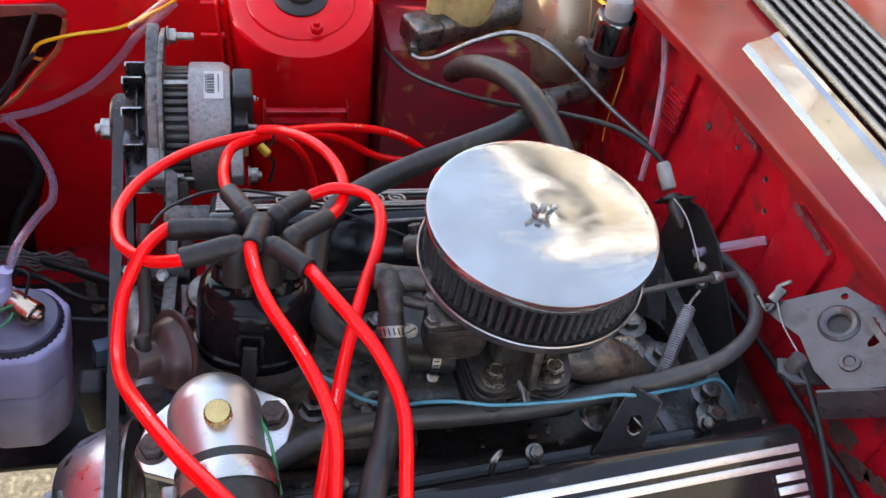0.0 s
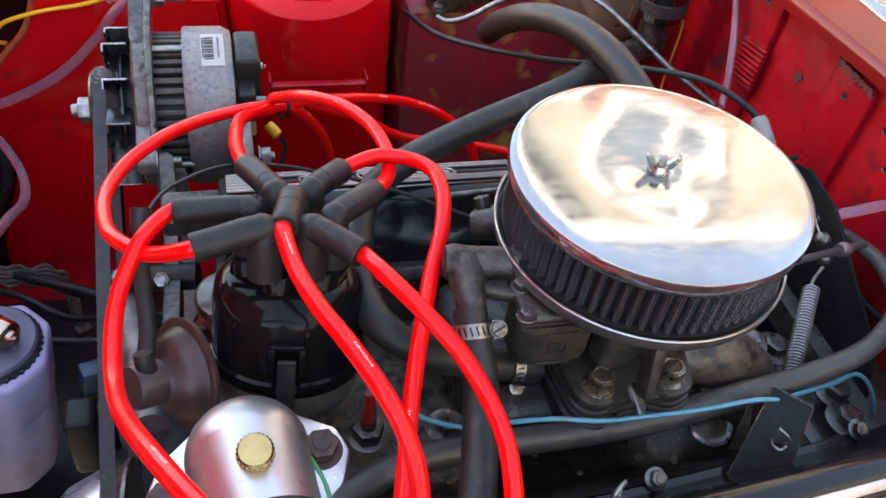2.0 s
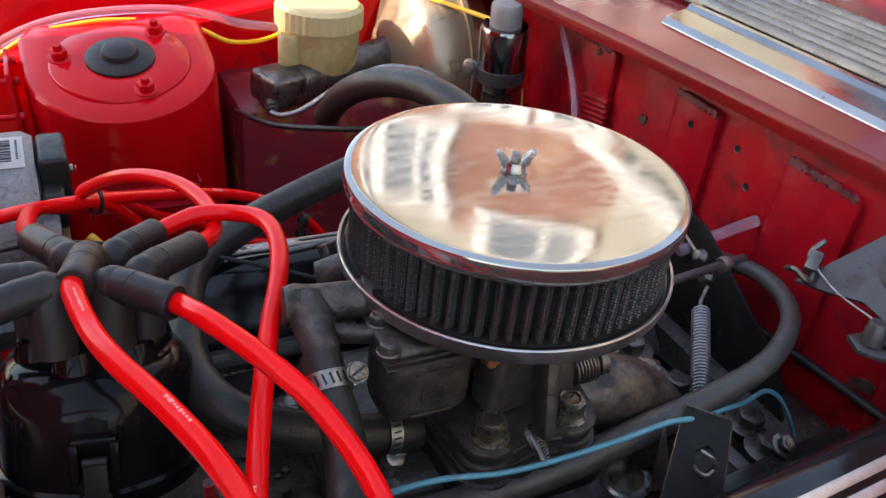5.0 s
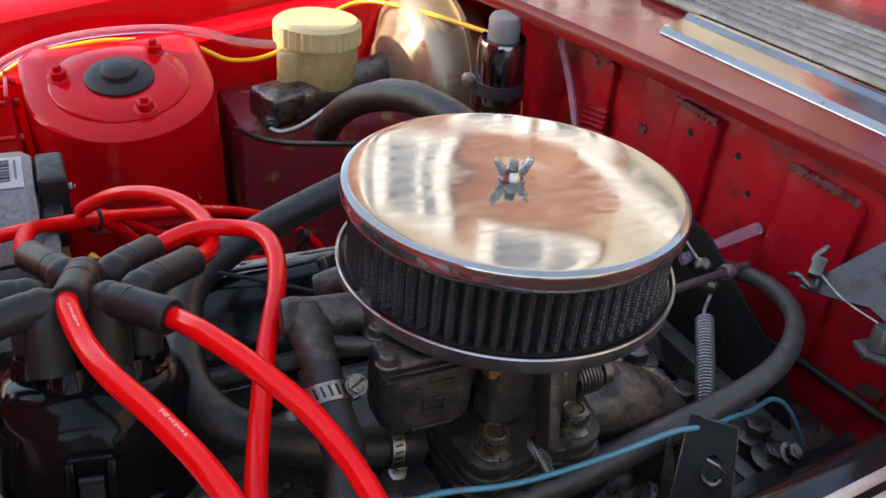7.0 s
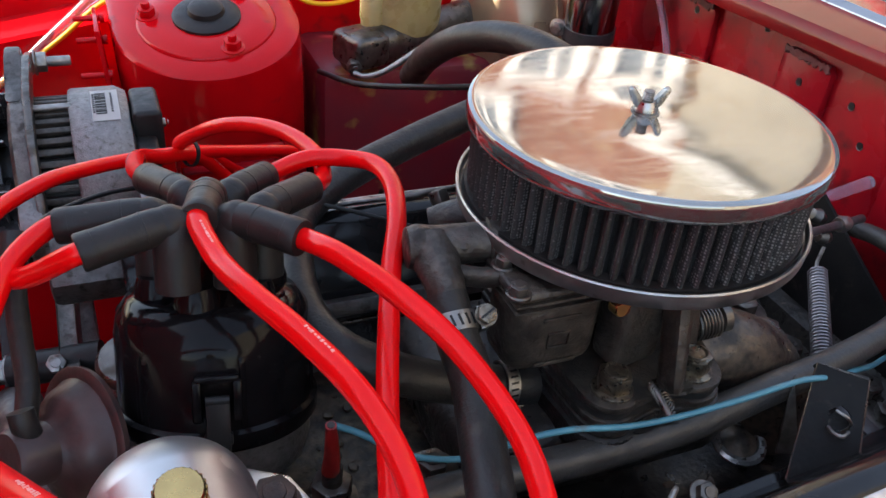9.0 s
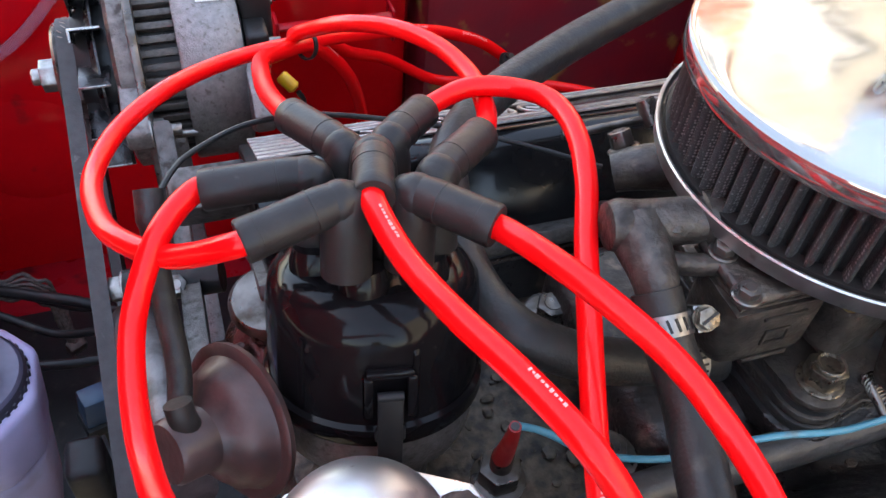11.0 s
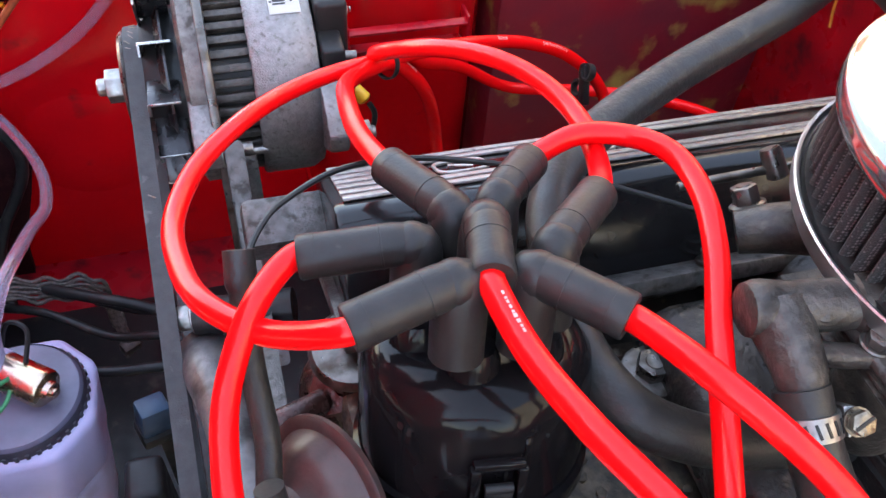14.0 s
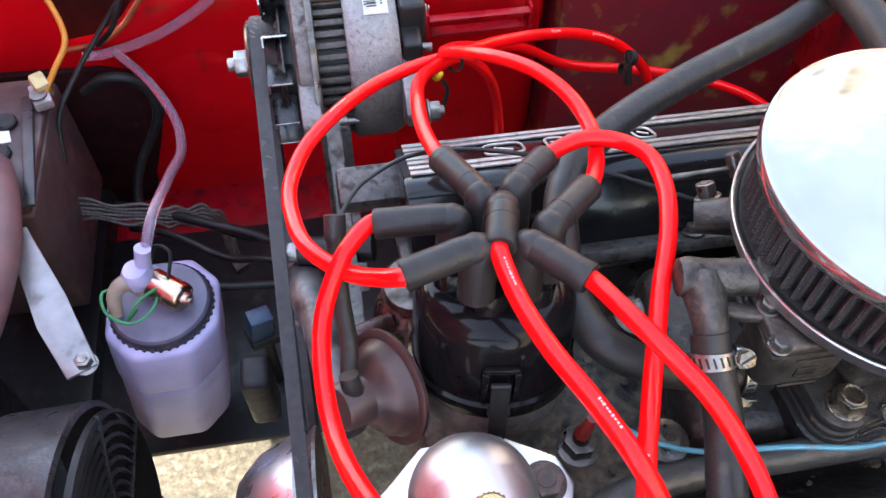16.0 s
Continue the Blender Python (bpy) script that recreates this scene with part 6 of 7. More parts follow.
part("open_end", lathe(B(), [(0.0018, -0.001), (0.0018, 0.0006), (0, 0.0006)], axis_to((-0.172, -0.049, 0.788), (-0.1727, -0.0507, 0.80)), 12), BLACK_PRINT, sleeve, "dark open end")
solo("temperature_sender", bolt(pose(-0.169, -0.041, 0.728), 0.0105, 0.011, 0.013, 0.012), DARK_STEEL, "dirty hexagonal temperature sender in the manifold", "sender")

# ---- things on the bulkhead ----


def throttle_linkage():
    ob = thing("throttle_linkage", (0.2, 0.03, 0.75), "throttle return spring, cross rod and black backing plate", "throttle linkage")
    m = basis((0.222, 0, 0), (0, 1, 0), (0, 0, 1))
    part("backing_plate", prism(B(), [(0.155, 0.775), (0.11, 0.795), (0.07, 0.790), (-0.03, 0.735), (-0.06, 0.68), (0.155, 0.66)], 0.003, m, 0.0008), FLAT_BLACK, ob, "black steel plate")
    part("cross_rod", tube(B(), [(0.09, 0.0, 0.80), (0.15, 0.014, 0.795), (0.203, 0.027, 0.788), (0.228, 0.033, 0.785)], 0.003, 12, 4), BRACKET, ob)
    part("rod_collar", lathe(B(), [(0.005, -0.005), (0.006, 0), (0.005, 0.005), (0, 0.005)], axis_to((0.203, 0.027, 0.788), (0.23, 0.033, 0.785)), 14), STEEL, ob)
    a, b = Vector((0.179, 0.013, 0.763)), Vector((0.111, -0.077, 0.741))
    t = (b - a).normalized()
    s = t.orthogonal().normalized()
    r = t.cross(s)
    n = 42
    pts = [a + (b - a) * (k / (n * 10)) + 0.0058 * (math.cos(6.28318530718 * k / 10) * s + math.sin(6.28318530718 * k / 10) * r) for k in range(n * 10 + 1)]
    part("return_spring", sweep(B(), pts, 0.0009, 6), PLAIN_ZINC, ob, "coiled steel return spring")
    part("spring_hook", tube(B(), [a + t * 0.002, a - t * 0.008, a - t * 0.016 + Vector((0.004, 0, 0.006))], 0.0013, 8, 5), STEEL, ob)
    p = a - t * 0.016
    for k in range(2):
        part("ball_joint", lathe(B(), [(0, -0.006), (0.004, -0.005), (0.006, 0), (0.004, 0.005), (0, 0.006)], axis_to(p + Vector((0.004, 0.004 + 0.010 * k, 0.012 + 0.010 * k)), p + Vector((0.05, 0, 0))), 16), DARK_STEEL, ob)
    part("inner_cable", tube(B(), [p + Vector((0.004, 0.01, 0.02)), (0.196, 0.09, 0.80), (0.197, 0.133, 0.795)], 0.0009, 8, 6), STEEL, ob)


throttle_linkage()


def throttle_cable():
    ob = thing("throttle_cable", (0.19, 0.15, 0.8), "black throttle cable with a grey ferrule and rubber boot", "cable")
    part("outer", tube(B(), [(-0.040, 0.479, 0.732), (-0.022, 0.408, 0.747), (0.013, 0.346, 0.767), (0.060, 0.294, 0.786), (0.110, 0.249, 0.807), (0.156, 0.204, 0.822), (0.188, 0.170, 0.815), (0.196, 0.156, 0.804)], 0.0028, 12, 8), BLACK_STEEL, ob)
    part("ferrule", lathe(B(), [(0.0065, 0), (0.0075, 0.004), (0.0075, 0.026), (0.006, 0.028), (0, 0.028)], axis_to((0.1945, 0.163, 0.810), (0.1985, 0.133, 0.792)), 20), GREY_PLASTIC, ob, "grey plastic ferrule")
    part("boot", lathe(B(), [(0.007, 0), (0.0078, 0.004), (0.006, 0.008), (0.007, 0.012), (0.005, 0.03), (0.002, 0.038), (0, 0.038)], axis_to((0.1985, 0.133, 0.792), (0.199, 0.095, 0.782)), 20), RUBBER, ob)
    part("bracket", box(B(), (0.035, 0.003, 0.022), pose(0.203, 0.132, 0.788, 35, 0, 0), 0.001), BLACK_STEEL, ob)


throttle_cable()
hose_line("drain_tube", [(0.212, 0.080, 0.764), (0.245, 0.078, 0.774), (0.280, 0.075, 0.784)], 0.0046, TUBE_CLEAR, "short clear plastic tube through the bulkhead", "tube")


def bonnet_catch():
    ob = thing("hinge_bracket", (0.25, -0.05, 0.80), "grimy grey steel bracket with a large hole on the bulkhead", "bracket")
    k = 0.8                                   # the plate rises this much towards the bulkhead
    m = basis((0.231, 0, 0.812), (1, 0, k), (0, 1, 0))
    q = math.hypot(1, k)
    flat = lambda pts: [((x - 0.231) * q, y) for x, y in pts]
    ring = lambda x, y, pts: [((x - 0.231) * q + a, y + b) for a, b in pts]
    slot = [(0.0075 * math.cos(0.5236 * k - 0.5), 0.0045 * math.sin(0.5236 * k)) for k in range(12)]
    part("plate", plate(B(), flat([(0.219, -0.019), (0.236, -0.026), (0.272, -0.038), (0.285, -0.077), (0.260, -0.131), (0.232, -0.119), (0.228, -0.095), (0.231, -0.062), (0.224, -0.040)]), [ring(0.256, -0.066, ngon(0.0085, 24)), ring(0.269, -0.092, slot), ring(0.268, -0.046, ngon(0.003, 10))], 0.003, m @ pose(0, 0, -0.003)), BRACKET, ob)
    h = lambda x, y: m @ pose((x - 0.231) * q, y, 0)
    # black cup added behind the hole to stand in for the dark beyond it
    part("dark_cup", lathe(B(), [(0.0088, -0.003), (0.0100, -0.020), (0, -0.020)], h(0.256, -0.066), 24), BLACK_STEEL, ob)
    part("hole_rim", lathe(B(), [(0.0085, 0), (0.0165, 0), (0.0165, 0.0010), (0.0140, 0.0030), (0.0115, 0.0022), (0.0090, 0.0010)], h(0.256, -0.066), 32), BRACKET, ob, "worn pressed rim")
    part("rivet", lathe(B(), [(0.0085, 0), (0.008, 0.002), (0.005, 0.0025), (0.004, 0.001), (0, 0.001)], h(0.249, -0.101), 20), BRACKET, ob)
    part("skirt", box(B(), (0.05, 0.003, 0.036), pose(0.248, -0.126, 0.805, 0, -30, -24), 0.001), BRACKET, ob)
    part("wall_tab", box(B(), (0.02, 0.04, 0.004), pose(0.279, -0.085, 0.848, 0, -38, 0), 0.001), BRACKET, ob)
    part("tongue", prism(B(), [(0.203, -0.088), (0.209, -0.074), (0.240, -0.078), (0.242, -0.104), (0.213, -0.100)], 0.004, pose(0, 0, 0.797), 0.0012), BRACKET, ob)
    part("cable_stop", lathe(B(), [(0.0065, 0), (0.0065, 0.013), (0.0055, 0.015), (0, 0.015)], axis_to((0.216, -0.086, 0.801), (0.222, -0.082, 0.85)), 20), BRACKET, ob)
    part("clip", tube(B(), [(0.216, -0.012, 0.808), (0.212, -0.022, 0.814), (0.218, -0.030, 0.808), (0.228, -0.024, 0.812), (0.232, -0.014, 0.818), (0.242, -0.014, 0.826)], 0.0020, 10, 6), DARK_STEEL, ob, "twisted wire clip")
    part("clip_block", box(B(), (0.016, 0.009, 0.008), pose(0.230, -0.020, 0.815, 0, -30, 30), 0.002), DARK_STEEL, ob)
    part("pull_wire", tube(B(), [(0.228, -0.022, 0.815), (0.222, -0.05, 0.812), (0.219, -0.084, 0.814)], 0.0008, 8, 4), STEEL, ob)
    part("pull_cable", tube(B(), [(0.218, -0.085, 0.808), (0.226, -0.105, 0.795), (0.232, -0.14, 0.77), (0.228, -0.18, 0.75), (0.22, -0.24, 0.70)], 0.003, 12, 8), BLACK_STEEL, ob)


bonnet_catch()
hose_line("bulkhead_cable", [(0.270, 0.10, 0.70), (0.275, 0.02, 0.708), (0.274, -0.05, 0.716), (0.272, -0.116, 0.723), (0.270, -0.17, 0.727), (0.26, -0.25, 0.72)], 0.0035, BLACK_STEEL, "black cable along the foot of the bulkhead", "cable", n=10)
hose_line("bulkhead_cable", [(0.262, 0.03, 0.70), (0.262, 0.01, 0.682), (0.262, -0.02, 0.67), (0.258, -0.05, 0.658)], 0.0012, BLACK_STEEL, "thin black wire hanging on the bulkhead", "wire", n=8)


def rust_patches():
    rng = random.Random(11)
    wall = [o for o in body.children if o.name == "bulkhead"][0]
    for y, z, a, c in ((-0.120, 0.745, 0.020, 0.012), (-0.145, 0.738, 0.022, 0.009), (-0.098, 0.752, 0.010, 0.005), (-0.06, 0.728, 0.012, 0.006), (0.03, 0.735, 0.010, 0.012), (-0.17, 0.75, 0.016, 0.008), (0.235, 0.80, 0.007, 0.005)):
        ring = []
        for k in range(22):
            u = 6.28318530718 * k / 22
            f = rng.uniform(0.65, 1.15)
            ring.append((y + a * f * math.cos(u), z + c * f * math.sin(u) - 0.35 * a * math.cos(u)))
        part("rust_patch", prism(B(), ring, 0.0012, basis((0.2826 if y > -0.05 else 0.2764, 0, 0), (0, 1, 0), (0, 0, 1)) @ pose(0, 0, -0.0012)), RUST_FLAKE, wall, "flaking dark rust")


RUST_FLAKE = mat("flaking_rust", (0.055, 0.022, 0.014), (0.020, 0.011, 0.009), 160, 0.7, 0.1, bump=1.0, bscale=300, dirt=(0.12, 0.03, 0.02), dirt_amount=0.3, dirt_scale=120)
rust_patches()


def flap():
    ob = thing("heat_shield_bracket", (0.08, -0.095, 0.75), "bent black steel bracket standing beside the hose", "bracket")
    mb = basis((0.0475, -0.119, 0.7435), (0.0194, -0.0167, 0), (0.0224, 0.027, 0.0324))
    hole = [(0.0160 + (0.0052 + 0.0008 * (k % 3)) * math.cos(0.5236 * k), 0.040 + (0.0078 + 0.0008 * (k % 2)) * math.sin(0.5236 * k)) for k in range(12)]
    part("blade", plate(B(), [(-0.004, -0.01), (0.030, -0.01), (0.0262, 0.065), (0.0, 0.067)], [hole], 0.002, mb), FLAT_BLACK, ob)
    rim = [mb @ Vector(q) for q in ((-0.0035, 0.0, 0.0021), (0.0, 0.067, 0.0021), (0.0262, 0.065, 0.0021), (0.0285, 0.022, 0.0021))]
    part("glint_wear_edge", sweep(B(), [rim[0].lerp(rim[1], k / 6) for k in range(7)] + [rim[1].lerp(rim[2], k / 4) for k in range(1, 5)] + [rim[2].lerp(rim[3], k / 5) for k in range(1, 6)], 0.00040, 6), DARK_STEEL, ob, "bare worn edge")
    part("torn_lip", tube(B(), [mb @ Vector((0.0112, 0.036, 0.002)), mb @ Vector((0.0135, 0.033, 0.006)), mb @ Vector((0.0175, 0.0325, 0.007)), mb @ Vector((0.0208, 0.036, 0.003))], 0.0011, 8, 5), STEEL, ob, "curled torn metal")
    part("folded_edge", box(B(), (0.026, 0.002, 0.006), mb @ pose(0.013, 0.066, -0.002), 0.0006), BLACK_STEEL, ob)
    bm = prism(B(), [(0, 0), (0.013, 0), (0.004, 0.045)], 0.0015, basis((0.0625, -0.0924, 0.738), (1, -0.3, 0), (0.15, 0.3, 0.9)), 0.0004)
    part("gusset", bm, STEEL, ob)
    part("foot_strip", prism(B(), [(0, -0.006), (0.0, 0.006), (0.036, 0.005), (0.036, -0.005)], 0.002, basis((0.118, -0.078, 0.745), (0.35, -1, -0.25), (1, 0.3, 0)), 0.0004), BRACKET, ob, "worn grey strip")
    e = mb @ Vector((0.0165, 0.042, 0.0025))
    part("clip_wire", tube(B(), [e + Vector((-0.004, 0.002, 0.005)), e + Vector((0.0, -0.003, 0.003)), e + Vector((0.004, -0.004, -0.003)), e + Vector((0.002, -0.002, -0.009))], 0.0009, 8, 5), STEEL, ob)


flap()
for x, y, z, s in ((0.207, -0.036, 0.690, 0.010), (0.201, -0.062, 0.691, 0.010), (0.13, 0.02, 0.735, 0.01), (-0.12, -0.05, 0.74, 0.008), (-0.107, 0.042, 0.728, 0.009), (0.10, 0.06, 0.735, 0.01), (0.11, -0.02, 0.75, 0.009), (0.17, 0.005, 0.70, 0.010)):
    solo("manifold_bolt", bolt(pose(x, y, z), s, 0.008, s * 1.7), DARK_STEEL, "oily hexagon bolt in the inlet manifold", "bolt", "manifold bolts")


def core_plug():
    ob = thing("core_plug", (0.089, -0.048, 0.69), "rusty round plug with a steel rim in the manifold", "plug")
    m = axis_to((0.089, -0.048, 0.692), (0.085, -0.060, 0.74))
    part("rim", lathe(B(), [(0.0115, 0), (0.0175, 0), (0.0175, 0.002), (0.0155, 0.0035), (0.0125, 0.003), (0.0115, 0.001)], m, 32), WING, ob)
    part("core", lathe(B(), [(0.0125, -0.004), (0.012, 0.001), (0.009, 0.002), (0.006, 0.005), (0.002, 0.006), (0, 0.006)], m, 20), RUSTY, ob, "rusty crumbling core")


core_plug()


def litter():
    """Dry leaf scraps and flakes of rust that lie in the valley."""
    r2 = random.Random(12)
    for x, y, l in ((0.016, -0.073, 0.008), (0.040, -0.079, 0.007), (-0.055, -0.057, 0.009), (-0.090, -0.039, 0.006), (-0.030, -0.078, 0.005), (-0.118, -0.070, 0.006)):
        l *= 0.65
        pts = [(l * (0.7 + 0.4 * r2.random()) * math.cos(0.9 * k), 0.6 * l * (0.7 + 0.4 * r2.random()) * math.sin(0.9 * k)) for k in range(7)]
        solo("leaf_scrap", prism(B(), pts, 0.0012, pose(x, y, 0.7062, r2.uniform(-16, 16), r2.uniform(-16, 16), r2.uniform(0, 180)), 0.0003, 1), LEAF, "small dry brown leaf scrap lying in the engine valley", "leaf", "leaf scraps")


litter()


def breather_cup():
    ob = thing("breather_cup", (0.165, 0.035, 0.68), "oily black open cup on the rear of the manifold", "breather cup")
    m = axis_to((0.166, 0.040, 0.655), (0.157, 0.026, 0.70))
    part("cup", lathe(B(), [(0.020, -0.02), (0.026, 0.0), (0.034, 0.022), (0.036, 0.024), (0.034, 0.026), (0.030, 0.020), (0.022, 0.002), (0, 0.0)], m, 40), BLACK_PAINT, ob)
    part("neck", tube(B(), [(0.165, 0.06, 0.70), (0.150, 0.075, 0.735), (0.125, 0.085, 0.752)], lambda u: 0.012 + 0.003 * u, 18, 5), IRON, ob)
    part("neck_bolt", bolt(axis_to((0.135, 0.066, 0.742), (0.12, 0.04, 0.76)), 0.007, 0.006, 0.010), DARK_STEEL, ob)


breather_cup()
hose_line("green_wire", [(0.105, 0.05, 0.775), (0.125, 0.058, 0.770), (0.142, 0.066, 0.758), (0.15, 0.085, 0.74)], 0.0013, GREEN_WIRE, "short green wire behind the carburettor", "wire", n=8)

# ---- brakes ----


def brake_cylinder():
    ob = thing("brake_master_cylinder", (0.07, 0.54, 0.725), "dark cast brake master cylinder with a yellowed plastic reservoir", "brake cylinder")
    part("cylinder", tube(B(), [(-0.005, 0.50, 0.742), (0.06, 0.52, 0.745), (0.16, 0.555, 0.755)], 0.021, 24, 6), DARK_STEEL, ob)
    part("end_block", box(B(), (0.045, 0.05, 0.035), pose(0.012, 0.505, 0.745, 0, 0, 20), 0.008, 3), DARK_STEEL, ob)
    part("union", bolt(axis_to((-0.002, 0.484, 0.735), (-0.006, 0.46, 0.733)), 0.008, 0.012), DARK_STEEL, ob)
    rs = part("reservoir", lathe(B(), [(0.030, 0.748), (0.042, 0.752), (0.0445, 0.760), (0.0445, 0.800), (0.040, 0.803), (0, 0.803)], pose(0.069, 0.545, 0), 40), FLUID, ob, "yellowed translucent plastic reservoir")
    part("side_lobe", lathe(B(), [(0.011, 0.752), (0.0125, 0.756), (0.0125, 0.792), (0.010, 0.795), (0, 0.795)], pose(0.030, 0.524, 0), 20), FLUID, rs)
    bm = B()
    ring = [(0.0485 if k % 2 else 0.0465) for k in range(72)]
    lo = [bm.verts.new((0.069 + r * math.cos(6.28318530718 * k / 72), 0.545 + r * math.sin(6.28318530718 * k / 72), 0.798)) for k, r in enumerate(ring)]
    hi = [bm.verts.new((0.069 + r * math.cos(6.28318530718 * k / 72), 0.545 + r * math.sin(6.28318530718 * k / 72), 0.818)) for k, r in enumerate(ring)]
    top = [bm.verts.new((0.069 + 0.043 * math.cos(6.28318530718 * k / 72), 0.545 + 0.043 * math.sin(6.28318530718 * k / 72), 0.822)) for k in range(72)]
    for a, b in ((lo, hi), (hi, top)):
        for k in range(72):
            bm.faces.new((a[k], a[(k + 1) % 72], b[(k + 1) % 72], b[k]))
    bm.faces.new(top)
    bm.faces.new(lo)
    part("cap", bm, CREAM, ob, "ribbed yellowed screw cap", 25)


brake_cylinder()


def servo():
    ob = thing("brake_servo", (0.22, 0.56, 0.76), "round tarnished gold brake servo drum", "brake servo")
    m = basis((0.20, 0.555, 0.745), (0, 1, 0), (0, 0, 1))
    part("front_shell", lathe(B(), [(0, -0.05), (0.045, -0.048), (0.055, -0.04), (0.085, -0.03), (0.094, -0.018), (0.097, 0.0), (0.097, 0.02), (0, 0.02)], m, 56), SERVO, ob)
    part("rear_shell", lathe(B(), [(0.101, 0.02), (0.101, 0.026), (0.094, 0.028), (0.08, 0.06), (0, 0.06)], m, 56), SERVO, ob)


servo()


def canister():
    ob = thing("ignition_coil", (0.222, 0.402, 0.76), "polished metal ignition coil with a grey rubber cap on the bulkhead", "ignition coil")
    m = axis_to((0.224, 0.405, 0.768), (0.2185, 0.398, 0.85))
    part("can", lathe(B(), [(0.02, 0), (0.0255, 0.003), (0.0255, 0.066), (0.0235, 0.070), (0, 0.070)], m, 40), CHROME_DULL, ob)
    part("cap", lathe(B(), [(0.0165, 0.069), (0.0165, 0.090), (0.014, 0.094), (0, 0.095)], m, 30), GREY_PLASTIC, ob, "grey rubber cap")
    part("strap", lathe(B(), [(0.0258, 0.012), (0.0272, 0.012), (0.0272, 0.026), (0.0258, 0.026)], m, 40), BRACKET, ob)
    p = m @ Vector((-0.030, -0.010, 0.022))
    part("strap_screw", bolt(axis_to(p, p + Vector((-0.8, -0.6, 0))), 0.0065, 0.006, 0.009), STEEL, ob)
    part("lower_body", tube(B(), [(0.224, 0.405, 0.77), (0.226, 0.408, 0.745), (0.228, 0.412, 0.72)], 0.017, 20, 4), DARK_STEEL, ob)
    part("side_pipe", tube(B(), [(0.226, 0.405, 0.735), (0.19, 0.385, 0.735), (0.14, 0.37, 0.735)], 0.013, 18, 5), DARK_STEEL, ob)


canister()
hose_line("brake_pipe", [(-0.006, 0.470, 0.731), (0.005, 0.462, 0.730), (0.026, 0.455, 0.739), (0.067, 0.449, 0.766), (0.113, 0.441, 0.784), (0.156, 0.418, 0.776), (0.195, 0.388, 0.753), (0.235, 0.355, 0.727), (0.285, 0.32, 0.70)], 0.0032, STEEL, "bent steel brake pipe", "pipe", n=12)
hose_line("brake_pipe", [(0.06, 0.46, 0.755), (0.10, 0.45, 0.776), (0.14, 0.435, 0.782), (0.17, 0.415, 0.770)], 0.0028, STEEL, "short steel brake pipe", "pipe", n=12)
hose_line("yellow_cable", [(-0.455, 0.665, 0.575), (-0.478, 0.655, 0.590), (-0.495, 0.630, 0.612), (-0.488, 0.612, 0.634), (-0.475, 0.611, 0.648), (-0.435, 0.611, 0.661), (-0.365, 0.611, 0.677), (-0.285, 0.600, 0.733), (-0.244, 0.588, 0.770), (-0.212, 0.585, 0.787), (-0.176, 0.585, 0.794), (-0.142, 0.585, 0.797), (-0.090, 0.585, 0.793), (-0.054, 0.585, 0.784), (-0.017, 0.588, 0.766), (0.035, 0.604, 0.765), (0.09, 0.605, 0.80), (0.14, 0.60, 0.822), (0.18, 0.53, 0.83), (0.214, 0.41, 0.838)], 0.0026, YELLOW, "bright yellow cable clipped along the inner wing", "cable", n=10)
hose_line("grey_tube", [(-0.36, 0.609, 0.675), (-0.274, 0.604, 0.751), (-0.243, 0.600, 0.777), (-0.202, 0.600, 0.793), (-0.151, 0.600, 0.801), (-0.087, 0.600, 0.802), (-0.044, 0.600, 0.795), (-0.006, 0.600, 0.783), (0.037, 0.598, 0.777)], 0.0046, TUBE_CLEAR, "milky plastic tube along the inner wing", "tube", n=12)
hose_line("drain_tube", [(0.262, 0.36, 0.845), (0.264, 0.335, 0.81), (0.262, 0.31, 0.77), (0.258, 0.29, 0.73), (0.25, 0.27, 0.69)], 0.0036, TUBE_CLEAR, "milky plastic tube hanging down the bulkhead", "tube", n=12)

# ---- front of the bay ----


